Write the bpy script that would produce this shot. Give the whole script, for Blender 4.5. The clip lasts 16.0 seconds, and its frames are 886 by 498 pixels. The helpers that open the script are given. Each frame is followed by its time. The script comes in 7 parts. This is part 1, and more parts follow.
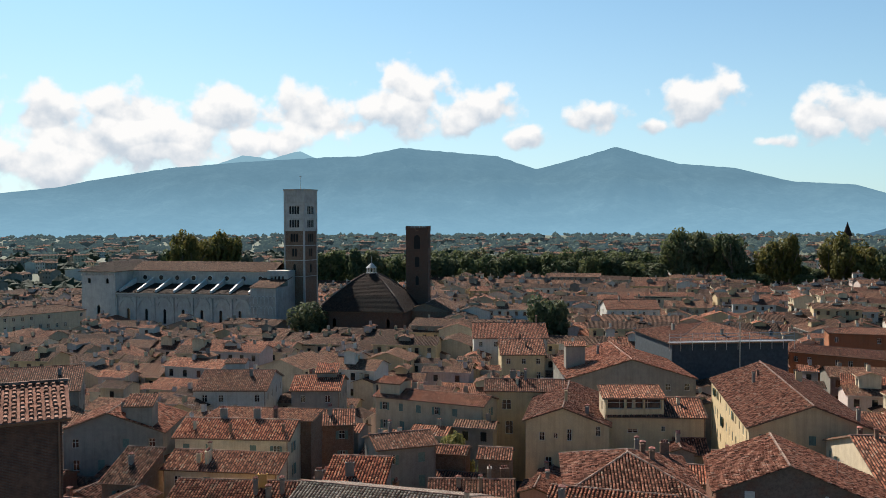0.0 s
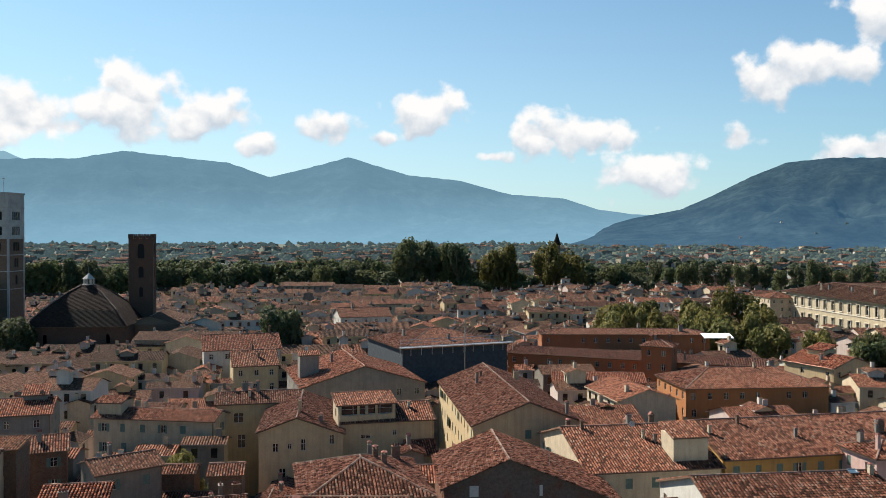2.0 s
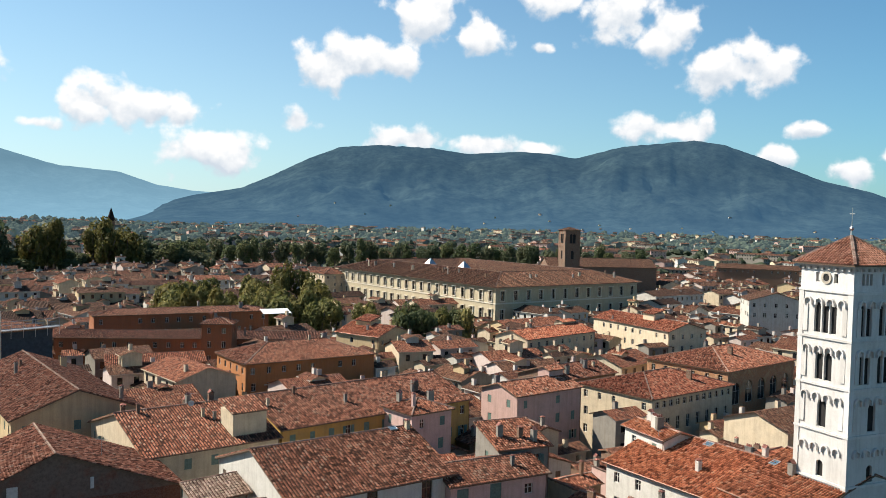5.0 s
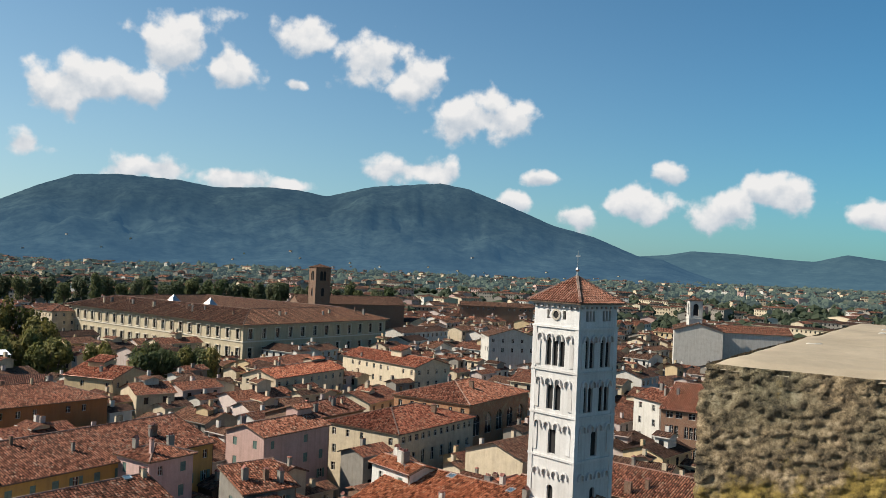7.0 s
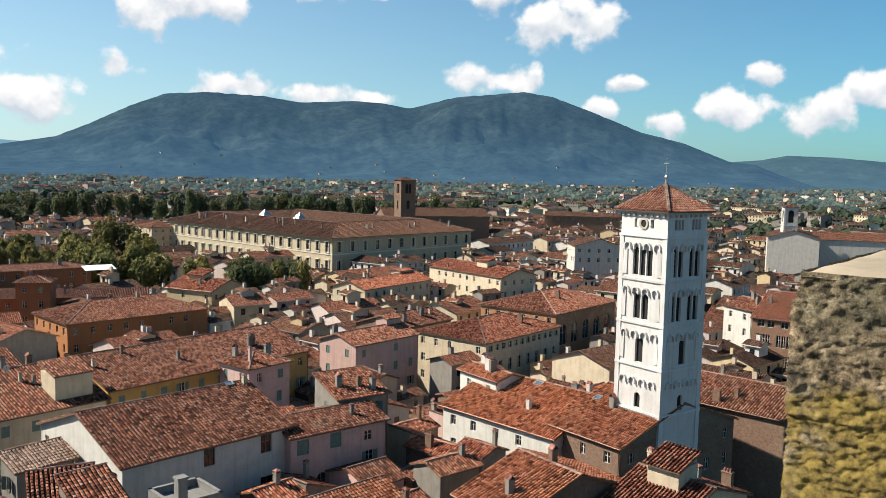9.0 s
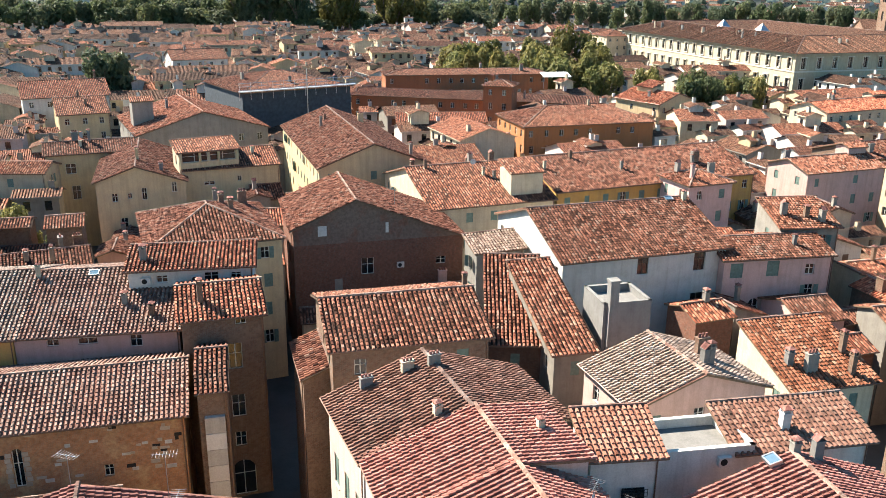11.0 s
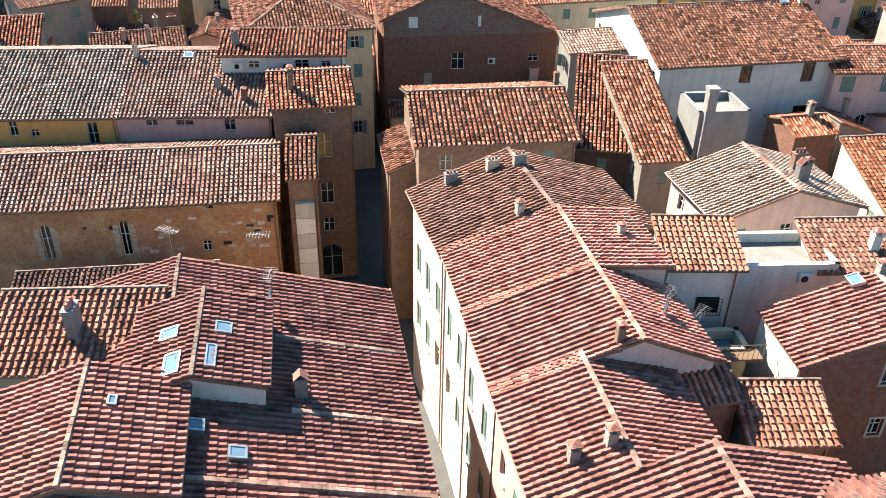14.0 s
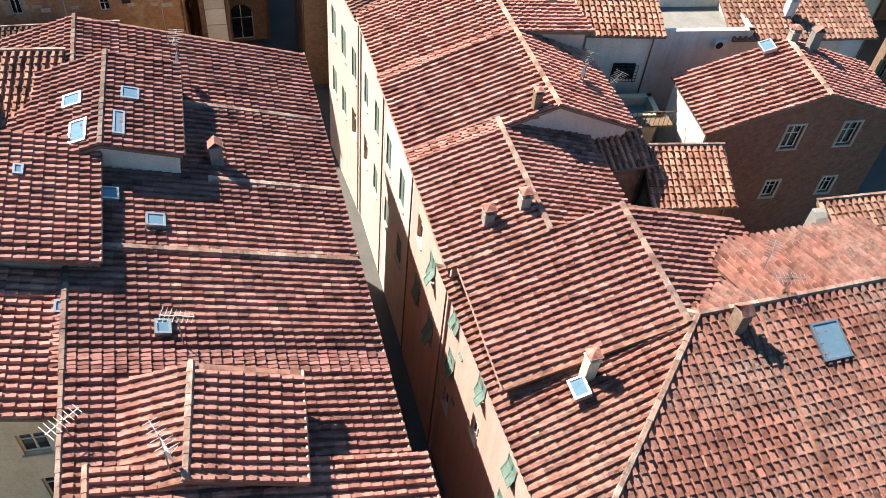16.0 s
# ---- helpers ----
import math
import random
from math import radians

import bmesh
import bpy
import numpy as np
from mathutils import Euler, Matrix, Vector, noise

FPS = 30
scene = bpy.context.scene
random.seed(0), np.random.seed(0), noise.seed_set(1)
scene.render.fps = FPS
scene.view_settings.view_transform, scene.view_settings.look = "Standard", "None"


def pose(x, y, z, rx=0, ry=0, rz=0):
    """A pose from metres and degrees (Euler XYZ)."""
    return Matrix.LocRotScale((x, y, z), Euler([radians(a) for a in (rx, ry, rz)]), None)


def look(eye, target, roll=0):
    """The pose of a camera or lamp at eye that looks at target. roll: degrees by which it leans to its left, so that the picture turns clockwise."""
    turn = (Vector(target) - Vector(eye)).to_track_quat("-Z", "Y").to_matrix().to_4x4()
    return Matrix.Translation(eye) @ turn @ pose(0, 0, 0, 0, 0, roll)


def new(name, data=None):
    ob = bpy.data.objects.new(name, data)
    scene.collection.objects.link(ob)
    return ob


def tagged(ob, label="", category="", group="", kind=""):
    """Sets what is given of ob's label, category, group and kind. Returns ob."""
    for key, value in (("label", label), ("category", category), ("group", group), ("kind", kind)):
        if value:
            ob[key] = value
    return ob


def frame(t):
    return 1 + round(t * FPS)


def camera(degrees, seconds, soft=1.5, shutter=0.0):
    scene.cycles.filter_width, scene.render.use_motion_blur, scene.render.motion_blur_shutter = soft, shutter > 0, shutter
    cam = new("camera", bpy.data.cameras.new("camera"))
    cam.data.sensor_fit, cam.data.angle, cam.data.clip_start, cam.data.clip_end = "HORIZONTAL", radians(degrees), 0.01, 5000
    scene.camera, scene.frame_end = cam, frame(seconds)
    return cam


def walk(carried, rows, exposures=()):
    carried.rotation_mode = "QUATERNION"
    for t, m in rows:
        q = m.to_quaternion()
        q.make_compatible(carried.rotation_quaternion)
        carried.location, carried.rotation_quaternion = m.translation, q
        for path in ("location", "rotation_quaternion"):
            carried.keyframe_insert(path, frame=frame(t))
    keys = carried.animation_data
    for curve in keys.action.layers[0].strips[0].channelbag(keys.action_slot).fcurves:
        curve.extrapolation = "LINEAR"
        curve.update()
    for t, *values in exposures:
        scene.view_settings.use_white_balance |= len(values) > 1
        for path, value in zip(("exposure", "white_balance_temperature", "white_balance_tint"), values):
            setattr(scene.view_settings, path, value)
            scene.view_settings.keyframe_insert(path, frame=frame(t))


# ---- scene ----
cam = camera(55.1, 16.0, soft=0.7)
EYE = 45.0
# seconds, yaw, pitch, lean
ROWS = [
    (0, -0.00, -1.68, 0.17),
    (0.5, -5.26, -1.06, 0.38),
    (1, -9.24, -0.80, 0.20),
    (1.5, -13.16, -1.13, 0.08),
    (2, -17.83, -1.08, -0.16),
    (2.5, -23.39, -2.02, -0.53),
    (3, -28.82, -2.57, -1.16),
    (3.5, -34.82, -3.17, -1.10),
    (3.7, -37.16, -3.29, -1.49),
    (5.8, -53.74, -1.03, -1.42),
    (6, -56.02, -0.76, -1.73),
    (6.5, -59.35, -0.30, -2.04),
    (7, -63.46, 0.86, -2.42),
    (7.5, -65.04, 2.11, -2.22),
    (8, -64.94, 3.29, -2.03),
    (8.5, -61.93, -0.94, -1.18),
    (9, -57.94, -5.30, -1.24),
    (9.5, -52.29, -8.25, -1.42),
    (10, -44.34, -11.51, -2.63),
    (10.2, -40.19, -13.30, -2.30),
    (12.3, -22.19, -21.72, -0.12),
    (12.5, -21.69, -22.16, -0.14),
    (13, -20.22, -24.07, -0.19),
    (13.5, -21.49, -27.19, -0.91),
    (14, -22.34, -31.91, -1.22),
    (14.5, -23.65, -35.75, -2.41),
    (15, -27.02, -40.80, -4.07),
    (15.5, -29.07, -45.90, -4.80),
    (16, -30.82, -47.17, -6.47),
]
walk(cam, [(t, pose(0, 0, EYE, 90 + p, 0, y) @ pose(0, 0, 0, 0, 0, -r)) for t, y, p, r in ROWS],
     exposures=[(0.0, 0.95), (3.0, 1.0), (6.0, 1.1), (6.5, 1.05), (7.0, 0.75), (8.0, 0.72), (9.0, 1.02), (9.5, 1.38), (10.2, 1.75), (12.5, 2.52), (13.5, 2.52), (14.0, 2.42), (14.5, 2.22), (16.0, 2.08)])

# ---- sky and sun ----
SUN_LEFT, SUN_UP = 28.0, 42.0      # degrees to the left of +y, degrees above the horizon
world = bpy.data.worlds.new("sky")
scene.world = world
world.use_nodes = True


def sun_and_sky():
    sun = new("sun", bpy.data.lights.new("sun", "SUN"))
    sun.data.energy, sun.data.angle, sun.data.color = 5.0, radians(0.5), (1.0, 0.93, 0.82)
    az, el = radians(SUN_LEFT), radians(SUN_UP)
    way = Vector((-math.sin(az) * math.cos(el), math.cos(az) * math.cos(el), math.sin(el)))
    sun.matrix_world = look(way * 300, (0, 0, 0))
    nt = world.node_tree
    nt.nodes.clear()
    N, K = nt.nodes, nt.links
    out, bg, sky = N.new("ShaderNodeOutputWorld"), N.new("ShaderNodeBackground"), N.new("ShaderNodeTexSky")
    sky.sky_type, sky.sun_disc = "NISHITA", False
    sky.sun_elevation, sky.sun_rotation = el, -az
    sky.altitude, sky.air_density, sky.dust_density, sky.ozone_density = 50, 1.0, 0.7, 2.5
    bg.inputs[1].default_value = 0.05
    co = N.new("ShaderNodeTexCoord")
    sep = N.new("ShaderNodeSeparateXYZ")
    K.new(co.outputs["Generated"], sep.inputs[0])

    def m(op, a, b=None, c=None):
        n = N.new("ShaderNodeMath")
        n.operation = op
        for i, v in enumerate((a, b, c)):
            if v is None:
                continue
            if isinstance(v, (int, float)):
                n.inputs[i].default_value = v
            else:
                K.new(v, n.inputs[i])
        return n.outputs[0]
    # degrees to the left of +y and above the horizon
    left = m("MULTIPLY", m("ARCTAN2", m("MULTIPLY", sep.outputs[0], -1.0), sep.outputs[1]), 57.2958)
    up = m("MULTIPLY", m("ARCSINE", sep.outputs[2]), 57.2958)
    comb = N.new("ShaderNodeCombineXYZ")
    K.new(left, comb.inputs[0]), K.new(up, comb.inputs[1])

    def noise(scale, detail, rough, off):
        n = N.new("ShaderNodeTexNoise")
        n.inputs["Scale"].default_value, n.inputs["Detail"].default_value = scale, detail
        n.inputs["Roughness"].default_value = rough
        mp = N.new("ShaderNodeMapping")
        mp.inputs["Location"].default_value = off
        K.new(comb.outputs[0], mp.inputs[0]), K.new(mp.outputs[0], n.inputs["Vector"])
        return n.outputs["Fac"]
    # each cumulus: degrees left, up, half width, half height
    body = top = None
    for a, e, w, h in CLOUDS:
        dx = m("MULTIPLY", m("SUBTRACT", left, a), 1.0 / w)
        dy = m("MULTIPLY", m("SUBTRACT", up, e), 1.0 / h)
        d = m("SUBTRACT", 1.0, m("SQRT", m("ADD", m("MULTIPLY", dx, dx), m("MULTIPLY", dy, dy))))
        body = d if body is None else m("MAXIMUM", body, d)
        lit = m("MULTIPLY_ADD", dy, 0.3, d)
        top = lit if top is None else m("MAXIMUM", top, lit)
    fine = noise(0.42, 7.0, 0.5, (3, 7, 0))
    dens = m("ADD", body, m("MULTIPLY", m("SUBTRACT", fine, 0.5), 2.7))
    mask = N.new("ShaderNodeMapRange")
    mask.interpolation_type = "SMOOTHSTEP"
    for i, v in ((1, 0.02), (2, 0.5), (3, 0.0), (4, 1.0)):
        mask.inputs[i].default_value = v
    K.new(dens, mask.inputs[0])
    above = noise(0.42, 4.0, 0.5, (3.0, 7.9, 0))
    shade = m("ADD", m("MULTIPLY_ADD", m("SUBTRACT", fine, above), 1.0, 0.5), m("MULTIPLY", m("SUBTRACT", top, body), 0.9))
    ramp = N.new("ShaderNodeValToRGB")
    ramp.color_ramp.elements[0].position, ramp.color_ramp.elements[0].color = 0.28, (6.2, 6.9, 7.7, 1)
    ramp.color_ramp.elements[1].position, ramp.color_ramp.elements[1].color = 0.6, (10.2, 10.1, 10.0, 1)
    K.new(shade, ramp.inputs[0])
    mix = N.new("ShaderNodeMix")
    mix.data_type = "RGBA"
    K.new(mask.outputs[0], mix.inputs["Factor"])
    tint = N.new("ShaderNodeMix")
    tint.data_type, tint.blend_type = "RGBA", "MULTIPLY"
    tint.inputs["Factor"].default_value, tint.inputs["B"].default_value = 1.0, (0.43, 1.0, 1.2, 1)
    K.new(sky.outputs[0], tint.inputs["A"])
    # pale haze low over the horizon, stronger towards the sun
    low = m("POWER", 2.718, m("MULTIPLY", m("ABSOLUTE", up), -0.07))
    side = m("MULTIPLY_ADD", m("COSINE", m("MULTIPLY", m("SUBTRACT", left, 40.0), 0.01745)), 0.5, 0.39)
    haze = N.new("ShaderNodeMix")
    haze.data_type = "RGBA"
    haze.inputs["B"].default_value = (9.7, 10.5, 10.6, 1)
    K.new(m("MULTIPLY", low, side), haze.inputs["Factor"]), K.new(tint.outputs["Result"], haze.inputs["A"])
    K.new(haze.outputs["Result"], mix.inputs["A"]), K.new(ramp.outputs[0], mix.inputs["B"])
    K.new(mix.outputs["Result"], bg.inputs[0]), K.new(bg.outputs[0], out.inputs[0])


CLOUDS = []
for row in (
    (25.0, 6.5, 4.3, 1.9),
    (20.1, 7.0, 4.7, 1.9),
    (14.3, 6.9, 5.1, 2.1),
    (8.4, 7.7, 3.5, 1.9),
    (1.6, 8.7, 3.3, 2.5),
    (-2.2, 7.4, 3.7, 1.8),
    (-5.6, 5.7, 2.3, 0.9),
    (-10.4, 6.9, 2.7, 1.1),
    (-13.7, 6.3, 1.4, 0.6),
    (-16.8, 7.8, 2.9, 1.9),
    (-25.7, 6.5, 3.3, 1.8),
    (-21.3, 5.1, 1.4, 0.6),
    (-27.7, 6.5, 3.7, 1.4),
    (-24.7, 6.0, 1.9, 1.0),
    (-31.5, 4.0, 4.3, 1.8),
    (-37.1, 6.2, 1.9, 1.1),
    (-39.7, 10.0, 2.9, 1.9),
    (-43.0, 10.0, 1.9, 1.4),
    (-44.3, 5.2, 3.1, 1.0),
    (-49.3, 4.9, 2.7, 0.9),
    (-53.2, 4.6, 1.8, 0.7),
    (-46.0, 13.3, 3.1, 2.3),
    (-48.7, 12.1, 2.3, 1.8),
    (-40.7, 10.1, 3.9, 1.8),
    (-53.9, 14.7, 2.3, 1.8),
    (-58.1, 13.2, 2.9, 2.1),
    (-61.2, 11.8, 2.3, 2.3),
    (-65.7, 9.6, 3.9, 1.9),
    (-61.4, 6.1, 3.5, 1.2),
    (-53.2, 11.2, 0.9, 0.5),
    (-70.2, 5.8, 1.8, 0.6),
    (-67.7, 4.1, 1.4, 0.9),
    (-76.2, 4.4, 2.7, 1.5),
    (-72.4, 3.3, 1.6, 0.9),
    (-78.7, 6.2, 1.8, 0.9),
    (-82.0, 4.2, 2.7, 1.6),
    (-29.5, 6.2, 1.9, 1.2),
    (-85.0, 4.9, 3.1, 1.5),
    (-90.7, 3.8, 2.3, 1.1),
    (25.6, 3.9, 5.8, 2.3),
    (18.5, 4.8, 5.8, 2.1),
    (12.5, 5.5, 3.5, 1.6),
    (29.2, 5.3, 3.5, 3.5),
    (20.2, 5.5, 12.8, 2.7),
    (2.4, 7.6, 5.8, 2.1),
):
    CLOUDS.append(row)

sun_and_sky()

# ---- materials ----
def nodes(name):
    mt = bpy.data.materials.new(name)
    mt.use_nodes = True
    nt = mt.node_tree
    return mt, nt.nodes, nt.links, nt.nodes["Principled BSDF"]


def ramp_of(N, stops):
    r = N.new("ShaderNodeValToRGB")
    while len(r.color_ramp.elements) < len(stops):
        r.color_ramp.elements.new(0.5)
    for el, (p, c) in zip(r.color_ramp.elements, stops):
        el.position, el.color = p, (*c, 1)
    return r


def noise_of(N, K, scale, detail=5.0, rough=0.6, vec=None):
    n = N.new("ShaderNodeTexNoise")
    n.inputs["Scale"].default_value, n.inputs["Detail"].default_value, n.inputs["Roughness"].default_value = scale, detail, rough
    if vec is not None:
        K.new(vec, n.inputs["Vector"])
    return n


def mixed(N, K, kind, fac, a, b):
    n = N.new("ShaderNodeMix")
    n.data_type, n.blend_type = "RGBA", kind
    for key, v in (("Factor", fac), ("A", a), ("B", b)):
        if isinstance(v, (int, float)):
            n.inputs[key].default_value = v
        elif isinstance(v, tuple):
            n.inputs[key].default_value = (*v, 1)
        else:
            K.new(v, n.inputs[key])
    return n.outputs["Result"]


def world_co(N):
    g = N.new("ShaderNodeNewGeometry")
    return g.outputs["Position"]


def tile_mat(name, dark, mid, light, grey, grey_amount, far=False, worn=False):
    """Fired clay roof tiles: one tone for each tile of 0.37 x 0.42 m (uv in metres), lichen and soot over it."""
    mt, N, K, P = nodes(name)
    uv = N.new("ShaderNodeUVMap")
    uv.uv_map = "tiles"
    sn = N.new("ShaderNodeVectorMath")
    sn.operation = "DIVIDE"
    sn.inputs[1].default_value = (0.185, 0.42, 1)
    K.new(uv.outputs[0], sn.inputs[0])
    fl = N.new("ShaderNodeVectorMath")
    fl.operation = "FLOOR"
    K.new(sn.outputs[0], fl.inputs[0])
    info = N.new("ShaderNodeObjectInfo")
    ad = N.new("ShaderNodeVectorMath")
    K.new(fl.outputs[0], ad.inputs[0]), K.new(info.outputs["Random"], ad.inputs[1])
    wn = N.new("ShaderNodeTexWhiteNoise")
    wn.noise_dimensions = "3D"
    K.new(ad.outputs[0], wn.inputs["Vector"])
    soft = [tuple(0.55 * a + 0.45 * b for a, b in zip(e, mid)) for e in (dark, light)]
    tone = ramp_of(N, [(0.0, tuple(0.9 * c for c in dark)), (0.12, soft[0]), (0.5, mid), (0.88, soft[1]), (1.0, light)])
    if worn:
        for el, c in zip(tone.color_ramp.elements, (tuple(0.45 * c for c in dark), dark, mid, light, tuple(1.5 * c for c in grey))):
            el.color = (*c, 1)
    K.new(wn.outputs["Value"], tone.inputs[0])
    pos = world_co(N)
    big = noise_of(N, K, 0.35, 4, 0.6, pos)
    st = ramp_of(N, [(0.42, (0, 0, 0)), (0.68, (1, 1, 1))])
    K.new(big.outputs["Fac"], st.inputs[0])
    fine = noise_of(N, K, 6.0, 6, 0.7, pos)
    fr = ramp_of(N, [(0.4, (0, 0, 0)), (0.62, (1, 1, 1))])
    K.new(fine.outputs["Fac"], fr.inputs[0])
    mul = N.new("ShaderNodeMath")
    mul.operation = "MULTIPLY"
    K.new(st.outputs[0], mul.inputs[0]), K.new(fr.outputs[0], mul.inputs[1])
    mul2 = N.new("ShaderNodeMath")
    mul2.operation = "MULTIPLY"
    mul2.inputs[1].default_value = grey_amount
    K.new(mul.outputs[0], mul2.inputs[0])
    col = mixed(N, K, "MIX", mul2.outputs[0], tone.outputs[0], grey)
    tint = ramp_of(N, [(0.0, (0.62, 0.62, 0.64)), (0.5, (0.95, 0.94, 0.93)), (1.0, (1.25, 1.15, 1.08))])
    if far:
        isle = N.new("ShaderNodeNewGeometry")
        K.new(isle.outputs["Random Per Island"], tint.inputs[0])
        for el, c in zip(tint.color_ramp.elements, ((0.55, 0.56, 0.58), (0.95, 0.94, 0.93), (1.6, 1.45, 1.35))):
            el.color = (*c, 1)
    else:
        K.new(info.outputs["Random"], tint.inputs[0])
    col = mixed(N, K, "MULTIPLY", 1.0, col, tint.outputs[0])
    soot = noise_of(N, K, 1.7 if worn else 1.3, 6, 0.72, pos)
    sr = ramp_of(N, [(0.36, (0.42, 0.4, 0.39)), (0.55, (1.05, 1.04, 1.02))] if worn else [(0.34, (0.5, 0.48, 0.47)), (0.55, (1.0, 1.0, 1.0))])
    K.new(soot.outputs["Fac"], sr.inputs[0])
    col = mixed(N, K, "MULTIPLY", 1.0, col, sr.outputs[0])
    K.new(col, P.inputs["Base Color"])
    P.inputs["Roughness"].default_value, P.inputs["Specular IOR Level"].default_value = 0.92, 0.08
    bump = N.new("ShaderNodeBump")
    bump.inputs["Strength"].default_value = 0.5
    bump.inputs["Distance"].default_value = 0.03
    sep = N.new("ShaderNodeSeparateXYZ")
    K.new(sn.outputs[0], sep.inputs[0])
    fc = N.new("ShaderNodeMath")
    fc.operation = "FRACT"
    K.new(sep.outputs[1], fc.inputs[0])
    height = N.new("ShaderNodeMath")
    height.operation = "MULTIPLY_ADD"
    height.inputs[1].default_value = -1.0
    K.new(fc.outputs[0], height.inputs[0]), K.new(fine.outputs["Fac"], height.inputs[2])
    last = height.outputs[0]
    if far:
        cs = N.new("ShaderNodeMath")
        cs.operation = "MULTIPLY"
        cs.inputs[1].default_value = math.pi
        K.new(sep.outputs[0], cs.inputs[0])
        c2 = N.new("ShaderNodeMath")
        c2.operation = "COSINE"
        K.new(cs.outputs[0], c2.inputs[0])
        c3 = N.new("ShaderNodeMath")
        c3.operation = "MULTIPLY_ADD"
        c3.inputs[1].default_value = 2.0
        K.new(c2.outputs[0], c3.inputs[0]), K.new(last, c3.inputs[2])
        last = c3.outputs[0]
        bump.inputs["Distance"].default_value = 0.06
        bump.inputs["Strength"].default_value = 0.9
    K.new(last, bump.inputs["Height"])
    K.new(bump.outputs[0], P.inputs["Normal"])
    return mt


def rough_mat(name, base, stain, amount=0.6, scale=0.8, rough=0.9, bump=0.3, streak=True, spec=0.15):
    """Plaster, stone, concrete: a base colour, broad stains, rain streaks and a fine grain."""
    mt, N, K, P = nodes(name)
    pos = world_co(N)
    info = N.new("ShaderNodeObjectInfo")
    n1 = noise_of(N, K, scale, 6, 0.65, pos)
    r1 = ramp_of(N, [(0.4, (0, 0, 0)), (0.75, (1, 1, 1))])
    K.new(n1.outputs["Fac"], r1.inputs[0])
    col = mixed(N, K, "MIX", r1.outputs[0], base, tuple(b + (s - b) * amount for b, s in zip(base, stain)))
    if streak:
        mp = N.new("ShaderNodeMapping")
        mp.inputs["Scale"].default_value = (2.2, 2.2, 0.14)
        K.new(pos, mp.inputs[0])
        n2 = noise_of(N, K, 1.0, 5, 0.6, mp.outputs[0])
        r2 = ramp_of(N, [(0.45, (1, 1, 1)), (0.8, (0.8, 0.78, 0.76))])
        K.new(n2.outputs["Fac"], r2.inputs[0])
        col = mixed(N, K, "MULTIPLY", 1.0, col, r2.outputs[0])
    n3 = noise_of(N, K, 9.0, 6, 0.7, pos)
    r3 = ramp_of(N, [(0.3, (0.73, 0.73, 0.73)), (0.7, (0.95, 0.95, 0.95))])
    K.new(n3.outputs["Fac"], r3.inputs[0])
    col = mixed(N, K, "MULTIPLY", 1.0, col, r3.outputs[0])
    tint = ramp_of(N, [(0.0, (0.88, 0.86, 0.84)), (1.0, (1.06, 1.06, 1.06))])
    K.new(info.outputs["Random"], tint.inputs[0])
    col = mixed(N, K, "MULTIPLY", 1.0, col, tint.outputs[0])
    K.new(col, P.inputs["Base Color"])
    P.inputs["Roughness"].default_value = rough
    P.inputs["Specular IOR Level"].default_value = spec
    if bump:
        b = N.new("ShaderNodeBump")
        b.inputs["Strength"].default_value, b.inputs["Distance"].default_value = bump, 0.02
        K.new(n3.outputs["Fac"], b.inputs["Height"])
        K.new(b.outputs[0], P.inputs["Normal"])
    return mt


def brick_mat(name, c1, c2, mortar, patch):
    """Brickwork on upright walls: 0.28 x 0.07 m courses, patches of old render."""
    mt, N, K, P = nodes(name)
    pos = world_co(N)
    uv = N.new("ShaderNodeUVMap")
    uv.uv_map = "tiles"
    bt = N.new("ShaderNodeTexBrick")
    bt.inputs["Scale"].default_value = 1.0
    bt.inputs["Brick Width"].default_value, bt.inputs["Row Height"].default_value = 0.29, 0.075
    bt.inputs["Mortar Size"].default_value = 0.012
    bt.inputs["Color1"].default_value, bt.inputs["Color2"].default_value, bt.inputs["Mortar"].default_value = (*c1, 1), (*c2, 1), (*mortar, 1)
    K.new(uv.outputs[0], bt.inputs["Vector"])
    n1 = noise_of(N, K, 0.5, 6, 0.65, pos)
    r1 = ramp_of(N, [(0.5, (0, 0, 0)), (0.66, (1, 1, 1))])
    K.new(n1.outputs["Fac"], r1.inputs[0])
    col = mixed(N, K, "MIX", r1.outputs[0], bt.outputs["Color"], patch)
    n2 = noise_of(N, K, 3.0, 6, 0.7, pos)
    r2 = ramp_of(N, [(0.3, (0.58, 0.56, 0.55)), (0.7, (1.02, 1.0, 0.98))])
    K.new(n2.outputs["Fac"], r2.inputs[0])
    col = mixed(N, K, "MULTIPLY", 1.0, col, r2.outputs[0])
    K.new(col, P.inputs["Base Color"])
    P.inputs["Roughness"].default_value, P.inputs["Specular IOR Level"].default_value = 0.92, 0.15
    b = N.new("ShaderNodeBump")
    b.inputs["Strength"].default_value, b.inputs["Distance"].default_value = 0.4, 0.015
    K.new(bt.outputs["Fac"], b.inputs["Height"])
    b.invert = True
    K.new(b.outputs[0], P.inputs["Normal"])
    return mt


def plain_mat(name, col, rough=0.7, metal=0.0, spec=0.4, grain=0.12, scale=4.0):
    mt, N, K, P = nodes(name)
    n = noise_of(N, K, scale, 5, 0.6, world_co(N))
    r = ramp_of(N, [(0.3, tuple(c * (1 - grain) for c in col)), (0.7, tuple(c * (1 + grain) for c in col))])
    K.new(n.outputs["Fac"], r.inputs[0])
    K.new(r.outputs[0], P.inputs["Base Color"])
    P.inputs["Roughness"].default_value, P.inputs["Metallic"].default_value = rough, metal
    P.inputs["Specular IOR Level"].default_value = spec
    return mt


